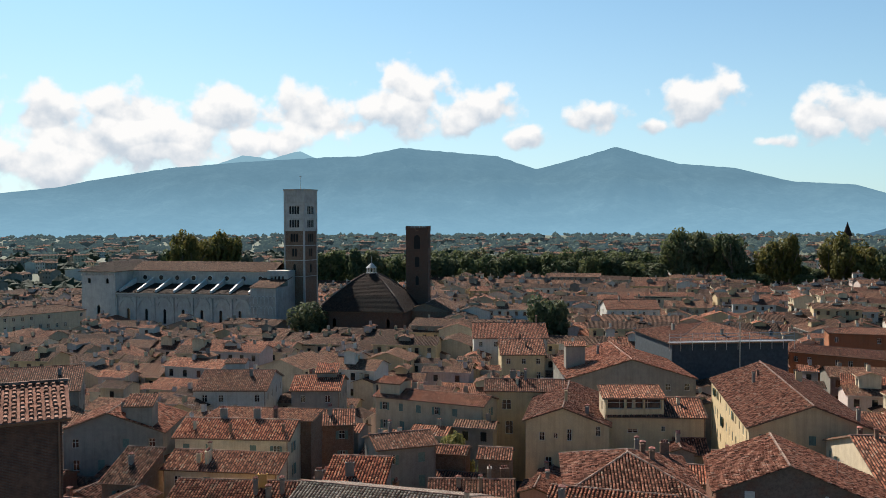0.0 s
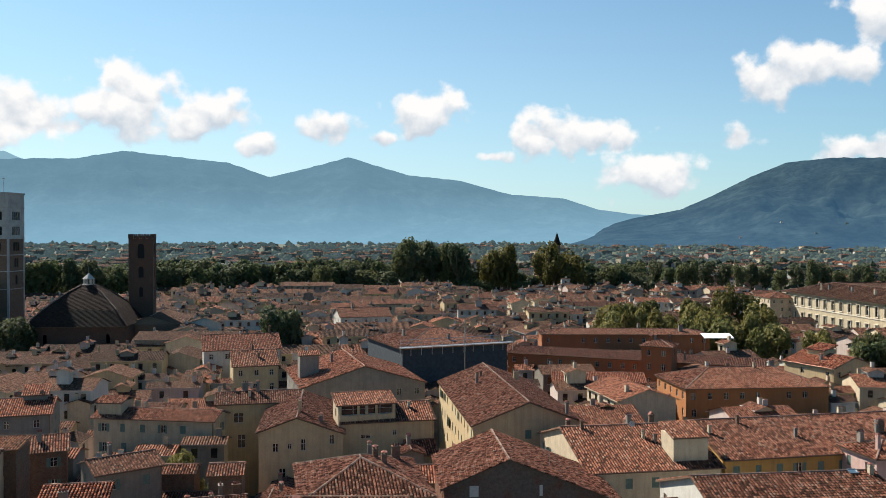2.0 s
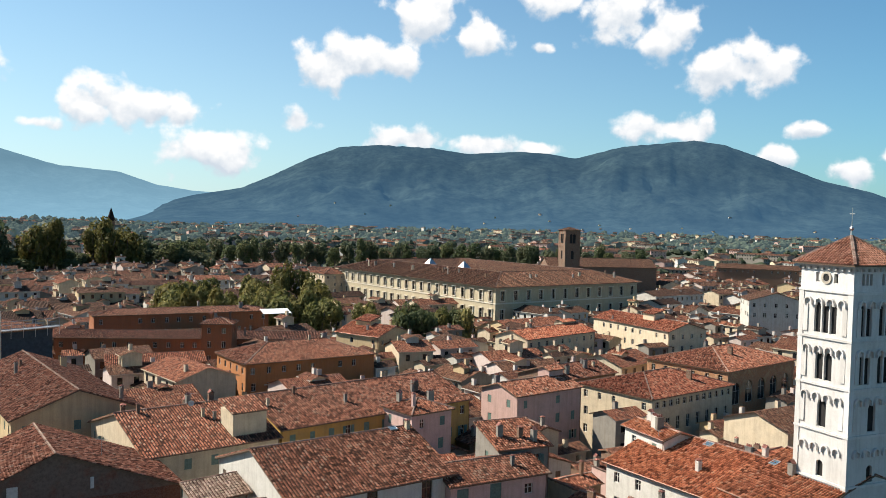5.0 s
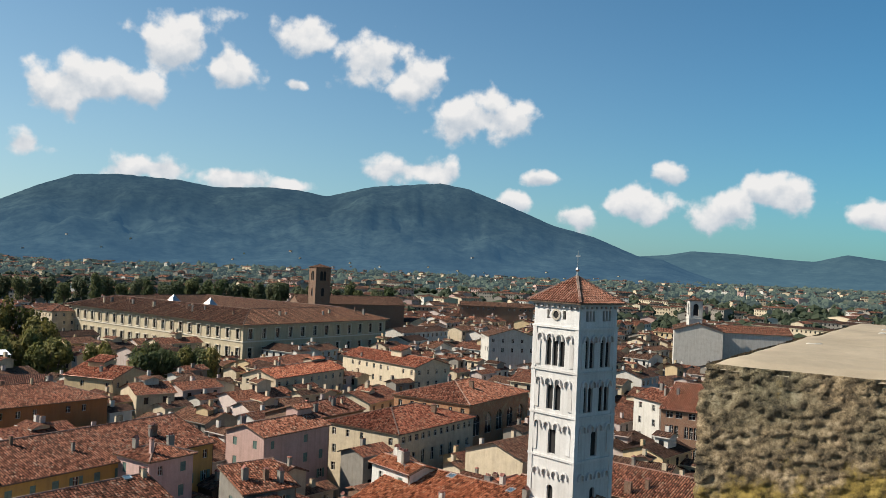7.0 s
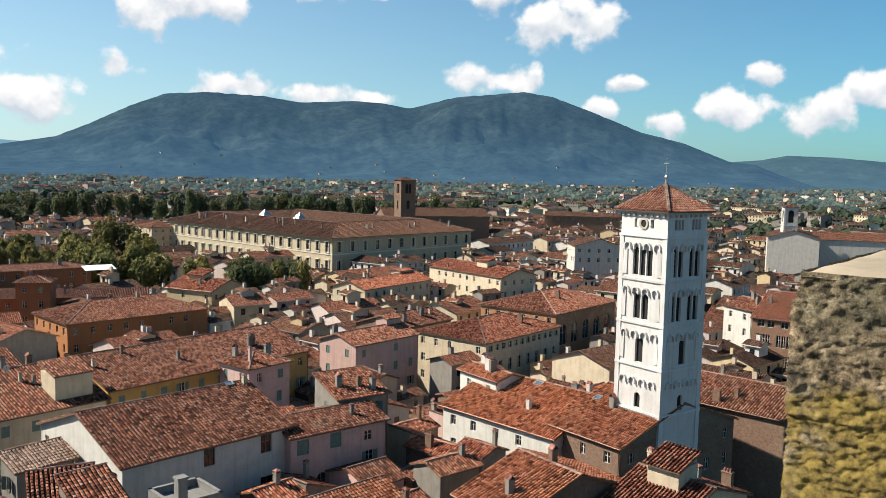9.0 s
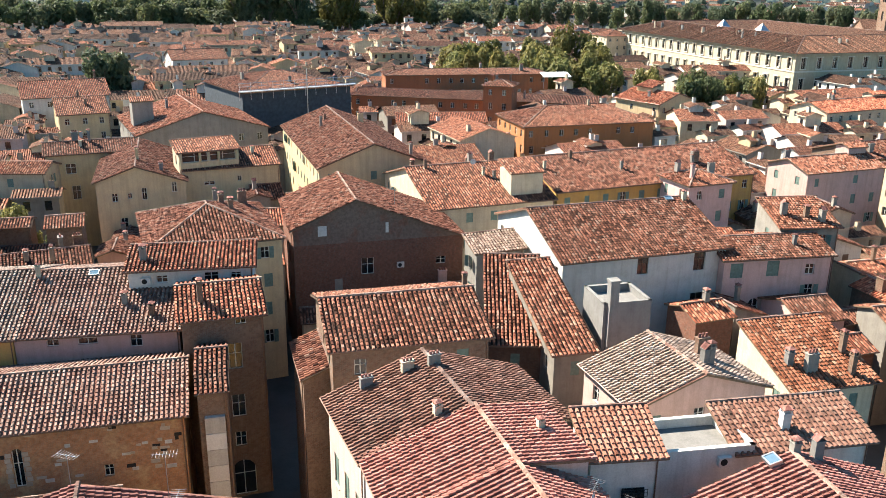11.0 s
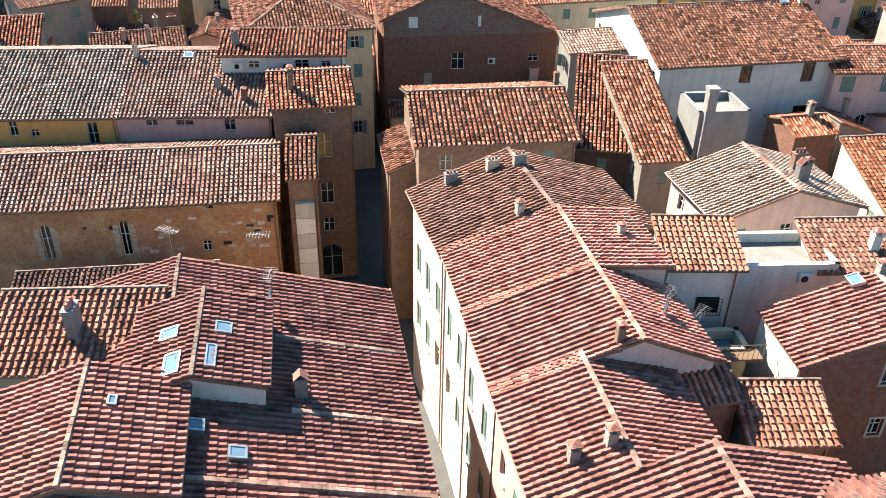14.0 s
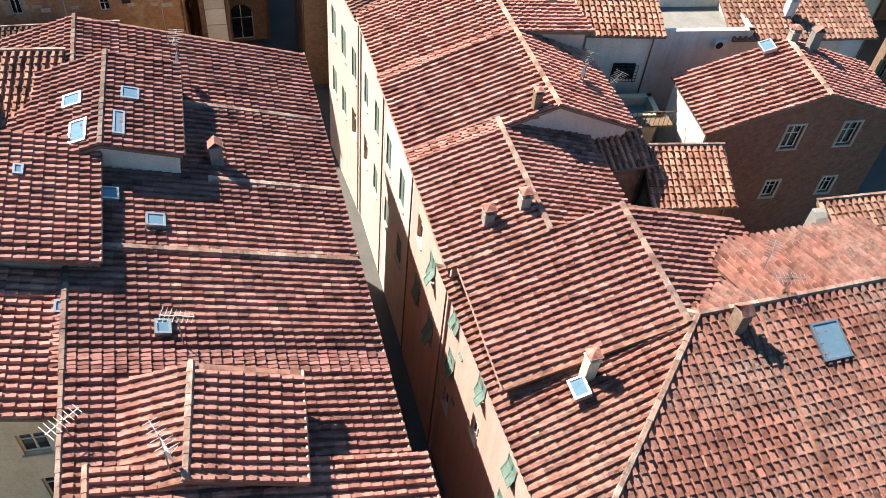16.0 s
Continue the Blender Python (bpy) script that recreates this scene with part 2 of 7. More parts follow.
def leaf_mat(name, a, b):
    mt, N, K, P = nodes(name)
    g = N.new("ShaderNodeNewGeometry")
    r = ramp_of(N, [(0.0, a), (1.0, b)])
    K.new(g.outputs["Random Per Island"], r.inputs[0])
    info = N.new("ShaderNodeObjectInfo")
    t = ramp_of(N, [(0.0, (0.75, 0.8, 0.7)), (1.0, (1.25, 1.1, 0.95))])
    K.new(info.outputs["Random"], t.inputs[0])
    K.new(mixed(N, K, "MULTIPLY", 1.0, r.outputs[0], t.outputs[0]), P.inputs["Base Color"])
    P.inputs["Roughness"].default_value = 0.75
    P.inputs["Specular IOR Level"].default_value = 0.2
    # leaves let some light through
    tl, mx = N.new("ShaderNodeBsdfTranslucent"), N.new("ShaderNodeMixShader")
    K.new(P.inputs["Base Color"].links[0].from_socket, tl.inputs["Color"])
    mx.inputs[0].default_value = 0.4
    out = N["Material Output"]
    K.new(P.outputs[0], mx.inputs[1]), K.new(tl.outputs[0], mx.inputs[2]), K.new(mx.outputs[0], out.inputs["Surface"])
    return mt


TILE_RED = tile_mat("tile_red", (0.150, 0.062, 0.050), (0.275, 0.122, 0.098), (0.345, 0.168, 0.138), (0.224, 0.165, 0.142), 0.35)
TILE_OLD = tile_mat("tile_old", (0.116, 0.059, 0.041), (0.226, 0.111, 0.077), (0.341, 0.190, 0.138), (0.187, 0.158, 0.129), 0.5)
TILE_NEW = tile_mat("tile_new", (0.20, 0.082, 0.050), (0.325, 0.15, 0.10), (0.40, 0.21, 0.145), (0.27, 0.185, 0.14), 0.3)
TILE_GREY = tile_mat("tile_grey", (0.15, 0.108, 0.085), (0.265, 0.2, 0.16), (0.37, 0.295, 0.245), (0.22, 0.19, 0.165), 0.6)
# red-brown tiles with the yard's shade put into the colour
TILE_YARD_SHADE = tile_mat("tile_yard_shade", (0.055, 0.032, 0.024), (0.095, 0.055, 0.04), (0.13, 0.08, 0.06), (0.085, 0.07, 0.06), 0.6)
TILE_RIDGE = tile_mat("tile_ridge", (0.113, 0.064, 0.050), (0.208, 0.122, 0.094), (0.302, 0.208, 0.167), (0.328, 0.315, 0.272), 0.7)
# pans hold dirt; part of the groove shade is in their colour too
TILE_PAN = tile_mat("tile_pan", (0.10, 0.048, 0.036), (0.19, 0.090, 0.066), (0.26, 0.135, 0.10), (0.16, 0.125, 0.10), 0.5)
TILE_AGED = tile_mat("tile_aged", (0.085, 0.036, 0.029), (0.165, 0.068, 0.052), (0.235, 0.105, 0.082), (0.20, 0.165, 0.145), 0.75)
# pans of roofs past 60 m, darkened to stand for shade between covers
PAN_SHADE = tile_mat("tile_pan_shade", (0.030, 0.017, 0.012), (0.052, 0.029, 0.020), (0.080, 0.045, 0.031), (0.05, 0.042, 0.034), 0.7)
MID = {
    TILE_RED.name: tile_mat("tile_red_worn", (0.140, 0.043, 0.026), (0.29, 0.098, 0.058), (0.41, 0.166, 0.102), (0.225, 0.148, 0.104), 0.35, worn=True),
    TILE_OLD.name: tile_mat("tile_old_worn", (0.095, 0.038, 0.024), (0.205, 0.080, 0.050), (0.33, 0.148, 0.098), (0.175, 0.122, 0.094), 0.45, worn=True),
    TILE_NEW.name: tile_mat("tile_new_worn", (0.19, 0.064, 0.032), (0.33, 0.122, 0.066), (0.41, 0.172, 0.098), (0.25, 0.142, 0.095), 0.3, worn=True),
}
# far tiles: the average self-shadow of the grooves is put into these tones
FAR_RED_SHADED = tile_mat("tile_far_red_shaded", (0.092, 0.036, 0.023), (0.165, 0.066, 0.041), (0.25, 0.112, 0.070), (0.12, 0.088, 0.068), 0.4, True, True)
FAR_OLD_SHADED = tile_mat("tile_far_old_shaded", (0.062, 0.032, 0.022), (0.105, 0.052, 0.034), (0.16, 0.086, 0.057), (0.10, 0.076, 0.059), 0.5, True, True)
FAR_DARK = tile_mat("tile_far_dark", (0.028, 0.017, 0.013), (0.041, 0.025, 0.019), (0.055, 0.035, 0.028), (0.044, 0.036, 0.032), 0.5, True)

WALLS = {
    "yellow": rough_mat("plaster_yellow", (0.60, 0.46, 0.27), (0.45, 0.355, 0.23), 0.7),
    "ochre": rough_mat("plaster_ochre", (0.60, 0.35, 0.11), (0.46, 0.29, 0.13), 0.8),
    "orange": rough_mat("plaster_orange", (0.439, 0.186, 0.072), (0.354, 0.177, 0.093), 0.6),
    "terracotta": rough_mat("plaster_terracotta", (0.354, 0.135, 0.062), (0.252, 0.127, 0.076), 0.7),
    "cream": rough_mat("plaster_cream", (0.61, 0.505, 0.355), (0.42, 0.35, 0.26), 0.7),
    "white": rough_mat("plaster_white", (0.608, 0.581, 0.522), (0.421, 0.387, 0.338), 0.6),
    "grey": rough_mat("plaster_grey", (0.274, 0.250, 0.212), (0.187, 0.169, 0.150), 0.8),
    "pink": rough_mat("plaster_pink", (0.58, 0.39, 0.34), (0.44, 0.31, 0.27), 0.7),
    "palepink": rough_mat("plaster_pale_pink", (0.57, 0.47, 0.42), (0.46, 0.38, 0.34), 0.7),
    "salmon": rough_mat("plaster_salmon", (0.58, 0.35, 0.30), (0.50, 0.34, 0.30), 0.7),
    "rose": rough_mat("plaster_rose", (0.36, 0.19, 0.155), (0.28, 0.165, 0.14), 0.7),
    "winebrick": brick_mat("brick_wine", (0.17, 0.065, 0.042), (0.21, 0.09, 0.056), (0.19, 0.14, 0.11), (0.20, 0.10, 0.07)),
    "peach": rough_mat("plaster_peach", (0.52, 0.37, 0.31), (0.42, 0.32, 0.28), 0.7),
    "concrete": rough_mat("concrete", (0.225, 0.212, 0.194), (0.150, 0.143, 0.131), 0.8),
    "brick": brick_mat("brick_brown", (0.169, 0.087, 0.056), (0.212, 0.125, 0.084), (0.212, 0.181, 0.143), (0.225, 0.156, 0.109)),
    "brickred": brick_mat("brick_red", (0.225, 0.106, 0.062), (0.262, 0.138, 0.087), (0.250, 0.206, 0.162), (0.262, 0.169, 0.112)),
    "darkbrick": brick_mat("brick_dark", (0.106, 0.053, 0.038), (0.138, 0.072, 0.050), (0.125, 0.100, 0.081), (0.138, 0.081, 0.059)),
    "stone": brick_mat("brick_ochre", (0.36, 0.165, 0.08), (0.42, 0.21, 0.105), (0.34, 0.25, 0.17), (0.47, 0.33, 0.19)),
    # walls of the hall under repair, their shade put into the colour
    "scaffold": plain_mat("hall_wall_shade", (0.035, 0.045, 0.055), 0.8, grain=0.3, scale=1.5),
}
WHITES = {
    "yellow": "yellow plaster", "ochre": "ochre plaster", "orange": "orange plaster", "terracotta": "terracotta-red plaster", "cream": "cream plaster",
    "white": "white plaster", "grey": "stained grey plaster", "pink": "faded pink plaster", "peach": "peach-coloured plaster", "palepink": "pale pinkish-white plaster", "salmon": "salmon-pink plaster", "rose": "dull rose plaster", "winebrick": "dark red brick", "concrete": "bare concrete",
    "brick": "brown brick", "brickred": "red brick", "darkbrick": "dark brown brick", "stone": "ochre brick and stone", "scaffold": "shade-darkened",
}
MARBLE = rough_mat("marble_white", (0.63, 0.61, 0.58), (0.47, 0.455, 0.43), 0.6, 0.5, 0.6, 0.15)
MARBLE_OLD = rough_mat("marble_aged", (0.52, 0.50, 0.46), (0.31, 0.30, 0.28), 0.8, 0.35, 0.75, 0.15)
GLASS = plain_mat("window_glass", (0.012, 0.014, 0.016), 0.12, spec=0.6)
DARK = plain_mat("dark_inside", (0.015, 0.013, 0.012), 0.9)
FRAME = plain_mat("frame_wood", (0.50, 0.47, 0.42), 0.6)
FRAME_BROWN = plain_mat("frame_brown", (0.12, 0.075, 0.045), 0.6)
SHUTTER_GREEN = plain_mat("shutter_green", (0.10, 0.15, 0.125), 0.65, grain=0.25)
SHUTTER_BROWN = plain_mat("shutter_brown", (0.11, 0.07, 0.045), 0.6)
STONE_TRIM = rough_mat("stone_trim", (0.42, 0.37, 0.30), (0.3, 0.27, 0.23), 0.6, 1.5, streak=False)
GUTTER = plain_mat("copper_gutter", (0.17, 0.10, 0.07), 0.5, 0.6)
METAL = plain_mat("galvanised_metal", (0.42, 0.42, 0.41), 0.4, 0.9)
BARK = plain_mat("bark", (0.11, 0.085, 0.06), 0.9, grain=0.3)
LEAF = leaf_mat("leaf_green", (0.058, 0.074, 0.036), (0.12, 0.14, 0.066))
LEAF_DARK = leaf_mat("leaf_dark", (0.055, 0.07, 0.04), (0.11, 0.125, 0.072))
LEAF_BRIGHT = leaf_mat("leaf_bright", (0.10, 0.105, 0.035), (0.23, 0.21, 0.08))
LEAF_FAR = leaf_mat("leaf_far", (0.04, 0.055, 0.036), (0.075, 0.092, 0.06))
LEAF_RUST = leaf_mat("leaf_rust", (0.07, 0.072, 0.022), (0.14, 0.125, 0.042))

# ---- building blocks ----
RND = random.Random(7)


class Shape:
    """Collects faces with a material slot and a uv in metres, then becomes one mesh."""

    def __init__(self):
        self.v, self.f, self.m, self.uv = [], [], [], []

    def face(self, pts, mi=0, uv=None):
        i = len(self.v)
        self.v.extend(pts)
        self.f.append(tuple(range(i, i + len(pts))))
        self.m.append(mi)
        if uv is None:
            a, b, c = Vector(pts[0]), Vector(pts[1]), Vector(pts[2])
            n = (b - a).cross(c - a)
            if abs(n.z) < 0.7 * n.length:
                h = Vector((-n.y, n.x, 0)).normalized() if n.length else Vector((1, 0, 0))
                uv = [(Vector(p).dot(h), p[2]) for p in pts]
            else:
                uv = [(p[0], p[1]) for p in pts]
        self.uv.extend(uv)

    def box(self, x0, x1, y0, y1, z0, z1, mi=0, top=True, bottom=False):
        p = [(x0, y0, z0), (x1, y0, z0), (x1, y1, z0), (x0, y1, z0), (x0, y0, z1), (x1, y0, z1), (x1, y1, z1), (x0, y1, z1)]
        q = [(0, 1, 5, 4), (1, 2, 6, 5), (2, 3, 7, 6), (3, 0, 4, 7)]
        if top:
            q.append((4, 5, 6, 7))
        if bottom:
            q.append((3, 2, 1, 0))
        for k in q:
            self.face([p[i] for i in k], mi)

    def prism(self, cx, cy, r0, r1, z0, z1, n=8, mi=0, cap=True, turn=0.0):
        a = [turn + 2 * math.pi * k / n for k in range(n)]
        lo = [(cx + r0 * math.cos(t), cy + r0 * math.sin(t), z0) for t in a]
        hi = [(cx + r1 * math.cos(t), cy + r1 * math.sin(t), z1) for t in a]
        for k in range(n):
            j = (k + 1) % n
            if r1 > 1e-6:
                self.face([lo[k], lo[j], hi[j], hi[k]], mi)
            else:
                self.face([lo[k], lo[j], (cx, cy, z1)], mi)
        if cap and r1 > 1e-6:
            self.face(hi, mi)

    def beam(self, a, b, r, n=5, mi=0):
        a, b = Vector(a), Vector(b)
        d = (b - a).normalized()
        s = d.orthogonal().normalized()
        t = d.cross(s)
        ring = [s * math.cos(2 * math.pi * k / n) * r + t * math.sin(2 * math.pi * k / n) * r for k in range(n)]
        for k in range(n):
            j = (k + 1) % n
            self.face([tuple(a + ring[k]), tuple(a + ring[j]), tuple(b + ring[j]), tuple(b + ring[k])], mi)
        self.face([tuple(b + q) for q in ring], mi)

    def bulk(self, verts, quads, uv, mi):
        """numpy arrays: verts (n,4,3) as separate quads"""
        i = len(self.v)
        n = len(verts)
        self.v.extend(map(tuple, verts.reshape(-1, 3)))
        self.f.extend(tuple(range(i + 4 * k, i + 4 * k + 4)) for k in range(n))
        self.m.extend([mi] * n)
        self.uv.extend(map(tuple, uv.reshape(-1, 2)))

    def mesh(self, name, mats):
        me = bpy.data.meshes.new(name)
        seen, verts, index = {}, [], []
        for p in self.v:
            k = (round(p[0], 4), round(p[1], 4), round(p[2], 4))
            i = seen.get(k)
            if i is None:
                i = seen[k] = len(verts)
                verts.append(k)
            index.append(i)
        faces, mats_of, uvs = [], [], []
        for i, f in enumerate(self.f):
            ring = []
            for k in f:
                if index[k] not in [index[j] for j in ring]:
                    ring.append(k)
            if len(ring) > 2:
                faces.append(tuple(index[k] for k in ring))
                mats_of.append(self.m[i])
                uvs.extend(self.uv[k] for k in ring)
        me.from_pydata(verts, [], faces)
        for mt in mats:
            me.materials.append(mt)
        me.polygons.foreach_set("material_index", mats_of)
        lay = me.uv_layers.new(name="tiles")
        lay.data.foreach_set("uv", np.array(uvs, dtype=np.float32).ravel())
        me.update()
        return me


def part(name, shape, mats, parent=None, label="", m=None):
    me = shape if isinstance(shape, bpy.types.Mesh) else shape.mesh(name, mats if isinstance(mats, (list, tuple)) else [mats])
    ob = new(name, me)
    if parent is not None:
        ob.parent = parent
    if m is not None:
        ob.matrix_basis = m
    if label:
        tagged(ob, label)
    return ob


def thing(name, m, label, category, group="", kind=""):
    ob = new(name)
    ob.matrix_basis = m
    return tagged(ob, label, category, group, kind)


PITCH, COURSE = 0.37, 0.42


class Roof:
    """Boards and pan tiles, and over them the round cover tiles."""

    def __init__(self):
        self.deck, self.tiles, self.single = Shape(), Shape(), []

    def put(self, parent, tile, name="roof", label=""):
        # worn mid-distance tiles get the pans with groove shade in the colour
        ob = part(name, self.deck, [tile, FRAME_BROWN, PAN_SHADE if tile in MID.values() else TILE_PAN], parent, label)
        if self.tiles.f:
            tagged(part("cover_tiles", self.tiles, [tile, TILE_RIDGE], ob), kind="stuff")
        if self.single:
            sh = Shape()
            w, h, g = 0.12, 0.11, 0.82
            lo = [(-w, 0, 0.02), (-w * 0.62, 0, h + 0.02), (w * 0.62, 0, h + 0.02), (w, 0, 0.02)]
            hi = [(x * g, COURSE + 0.03, (z - 0.02) * g) for x, _, z in lo]
            for i in range(3):
                sh.face([lo[i], lo[i + 1], hi[i + 1], hi[i]], 0, [(0.1, 0.2)] * 4)
            sh.face([lo[3], lo[2], lo[1], lo[0]], 0, [(0.1, 0.2)] * 4)
            me = sh.mesh("cover_tile", [tile])
            for m in self.single:
                part("cover_tile", me, None, ob, m=m)
        return ob


def roof_plane(both, poly, lod, thick=0.16, rng=RND, single=None):
    """One slope of a tiled roof. poly: the eave's two ends, then the upper corners, counter-clockwise from above.
    both: a Roof, whose deck takes the boards and whose tiles take the clay."""
    sh = both.deck
    P = [Vector(p) for p in poly]
    U = (P[1] - P[0]).normalized()
    nrm = U.cross(P[2] - P[0]).normalized()
    if nrm.z < 0:
        nrm = -nrm
    V = nrm.cross(U).normalized()
    o = P[0]
    q = [((p - o).dot(U), (p - o).dot(V)) for p in P]
    off = rng.random() * 50
    sh.face([tuple(p) for p in P], 2 if lod else 0, [(a + off, b) for a, b in q])
    low = [p - Vector((0, 0, thick)) for p in P]
    sh.face([tuple(p) for p in reversed(low)], 1)
    for i in range(len(P)):
        j = (i + 1) % len(P)
        sh.face([tuple(low[i]), tuple(low[j]), tuple(P[j]), tuple(P[i])], 1)
    if lod == 0:
        return
    lo, hi = min(a for a, b in q), max(a for a, b in q)
    n = len(q)
    quads, uvs = [], []
    w, h = 0.11, 0.1
    k = math.ceil(lo / PITCH)
    prof = np.array([(-w, 0.0), (-w * 0.62, h), (w * 0.62, h), (w, 0.0)])
    Un, Vn, Nn, on = np.array(U), np.array(V), np.array(nrm), np.array(o)
    s = k * PITCH + 0.12
    while s < hi - 0.05:
        cut = []
        for i in range(n):
            (a0, b0), (a1, b1) = q[i], q[(i + 1) % n]
            if (a0 - s) * (a1 - s) < 0:
                cut.append(b0 + (b1 - b0) * (s - a0) / (a1 - a0))
        if len(cut) >= 2:
            v0, v1 = min(cut), max(cut)
            if v1 - v0 > 0.2:
                if lod >= 2:
                    m = max(1, int(round((v1 - v0) / COURSE)))
                    edges = np.linspace(v0 - 0.06, v1, m + 1)
                else:
                    edges = np.array([v0 - 0.06, v1])
                for a, b in zip(edges[:-1], edges[1:]):
                    if lod >= 2:
                        ds = rng.uniform(-0.02, 0.02) + 0.05 * noise.noise((s * 0.9 + off, a * 0.3, off))
                        lift = rng.uniform(0.012, 0.04) + 0.03 * (1 + noise.noise((s * 0.35, a * 0.35, off)))
                        g0, g1 = 1.12, 0.9
                        b2 = b + 0.03
                    else:
                        ds, lift, g0, g1, b2 = 0.0, 0.0, 1.0, 1.0, b
                    lowp = [on + Un * (s + ds + pu * g0) + Vn * a + Nn * (pn * g0 + lift) for pu, pn in prof]
                    top = [on + Un * (s + ds + pu * g1) + Vn * b2 + Nn * (pn * g1) for pu, pn in prof]
                    cu = s + off + 0.09
                    if single and lod >= 2 and single[0] < s < single[1] and single[2] < a < single[3] and len(both.single) < 298:
                        mx = Matrix((U, V, nrm)).transposed().to_4x4()
                        mx.translation = o + U * (s + ds) + V * a
                        both.single.append(mx)
                        continue
                    for i in range(3):
                        quads.append((lowp[i], lowp[i + 1], top[i + 1], top[i]))
                        mv = (a + b) / 2
                        uvs.append(((cu, mv), (cu, mv), (cu, mv), (cu, mv)) if lod >= 2 else ((cu, a), (cu, a), (cu, b), (cu, b)))
                    if lod >= 2:
                        quads.append((lowp[3], lowp[2], lowp[1], lowp[0]))
                        uvs.append(((cu, mv),) * 4)
        s += PITCH
    if quads:
        both.tiles.bulk(np.array(quads), None, np.array(uvs), 0)


def ridge_row(both, a, b, lod, r=0.15):
    """A row of half-round ridge tiles from a to b."""
    sh = both.tiles
    a, b = Vector(a), Vector(b)
    d = b - a
    L = d.length
    if L < 0.3:
        return
    d.normalize()
    side = Vector((-d.y, d.x, 0)).normalized()
    up = side.cross(d) if side.cross(d).z > 0 else d.cross(side)
    n = max(1, int(L / 0.45)) if lod >= 2 else 1
    for k in range(n):
        p, q = a + d * (L * k / n), a + d * (L * (k + 1) / n + 0.04)
        g = 1.0 + (RND.uniform(-0.06, 0.1) if n > 1 else 0)
        prof = [(-1.0, -0.35), (-0.6, 0.55), (0.6, 0.55), (1.0, -0.35)]
        lo = [tuple(p + side * u * r * g + up * (w * r * g + 0.09)) for u, w in prof]
        hi = [tuple(q + side * u * r * 0.92 + up * (w * r * 0.92 + 0.08)) for u, w in prof]
        c = (RND.random() * 40, k * 0.5)
        for i in range(3):
            sh.face([lo[i], lo[i + 1], hi[i + 1], hi[i]], 1, [c] * 4)
        sh.face([lo[3], lo[2], lo[1], lo[0]], 1, [c] * 4)


def wall_panel(sh, a, b, z0, z1, holes, deep=0.22, mi=0):
    """An upright wall from a to b (outside on the right of a to b), with openings (u0, u1, w0, w1) that have reveals."""
    a, b = Vector((a[0], a[1], 0)), Vector((b[0], b[1], 0))
    L = (b - a).length
    d = (b - a) / L
    inn = Vector((-d.y, d.x, 0))
    arched = [h for h in holes if len(h) > 4]
    holes = [h[:4] for h in holes]
    us = sorted({0.0, L, *[h[0] for h in holes], *[h[1] for h in holes]})
    zs = sorted({z0, z1, *[h[2] for h in holes], *[h[3] for h in holes]})

    def at(u, z, back=0.0):
        p = a + d * u + inn * back
        return (p.x, p.y, z)
    for u0, u1, w0, w1, _ in arched:
        r = (u1 - u0) / 2
        c, zc = (u0 + u1) / 2, w1 - r
        n = 5
        for s in (-1, 1):
            for k in range(n):
                t0, t1 = math.pi / 2 * k / n, math.pi / 2 * (k + 1) / n
                p0 = (c + s * r * math.cos(t0), zc + r * math.sin(t0))
                p1 = (c + s * r * math.cos(t1), zc + r * math.sin(t1))
                q = [at(*p0), at(p0[0], w1), at(p1[0], w1), at(*p1)]
                sh.face(q if s < 0 else q[::-1], mi)
                q = [at(*p0), at(*p1), at(*p1, deep), at(*p0, deep)]
                sh.face(q if s < 0 else q[::-1], mi)
    for j in range(len(zs) - 1):
        run = None
        zc = (zs[j] + zs[j + 1]) / 2
        for i in range(len(us) - 1):
            uc = (us[i] + us[i + 1]) / 2
            solid = not any(h[0] < uc < h[1] and h[2] < zc < h[3] for h in holes)
            if solid and run is None:
                run = us[i]
            if not solid and run is not None:
                sh.face([at(run, zs[j]), at(us[i], zs[j]), at(us[i], zs[j + 1]), at(run, zs[j + 1])], mi)
                run = None
        if run is not None:
            sh.face([at(run, zs[j]), at(L, zs[j]), at(L, zs[j + 1]), at(run, zs[j + 1])], mi)
    for u0, u1, w0, w1 in holes:
        sh.face([at(u0, w0), at(u1, w0), at(u1, w0, deep), at(u0, w0, deep)], mi)
        sh.face([at(u0, w1, deep), at(u1, w1, deep), at(u1, w1), at(u0, w1)], mi)
        sh.face([at(u0, w0, deep), at(u0, w1, deep), at(u0, w1), at(u0, w0)], mi)
        sh.face([at(u1, w0), at(u1, w1), at(u1, w1, deep), at(u1, w0, deep)], mi)


WINDOW_MESH = {}


def window_mesh(w, h, frame_mt):
    """A casement seen from outside (towards -y): frame, two leaves with a crossbar, dark panes behind."""
    key = (round(w, 2), round(h, 2), frame_mt.name)
    if key not in WINDOW_MESH:
        sh = Shape()
        t = 0.06
        for x0, x1, z0, z1 in ((0, t, 0, h), (w - t, w, 0, h), (t, w - t, 0, t), (t, w - t, h - t, h), (w / 2 - 0.035, w / 2 + 0.035, t, h - t),
                               (t, w - t, h * 0.6, h * 0.6 + 0.04)):
            sh.box(x0, x1, 0, 0.05, z0, z1, 0, True, True)
        sh.face([(0, 0.04, 0), (w, 0.04, 0), (w, 0.04, h), (0, 0.04, h)], 1)
        WINDOW_MESH[key] = sh.mesh("window", [frame_mt, GLASS])
    return WINDOW_MESH[key]


SHUTTER_MESH = {}


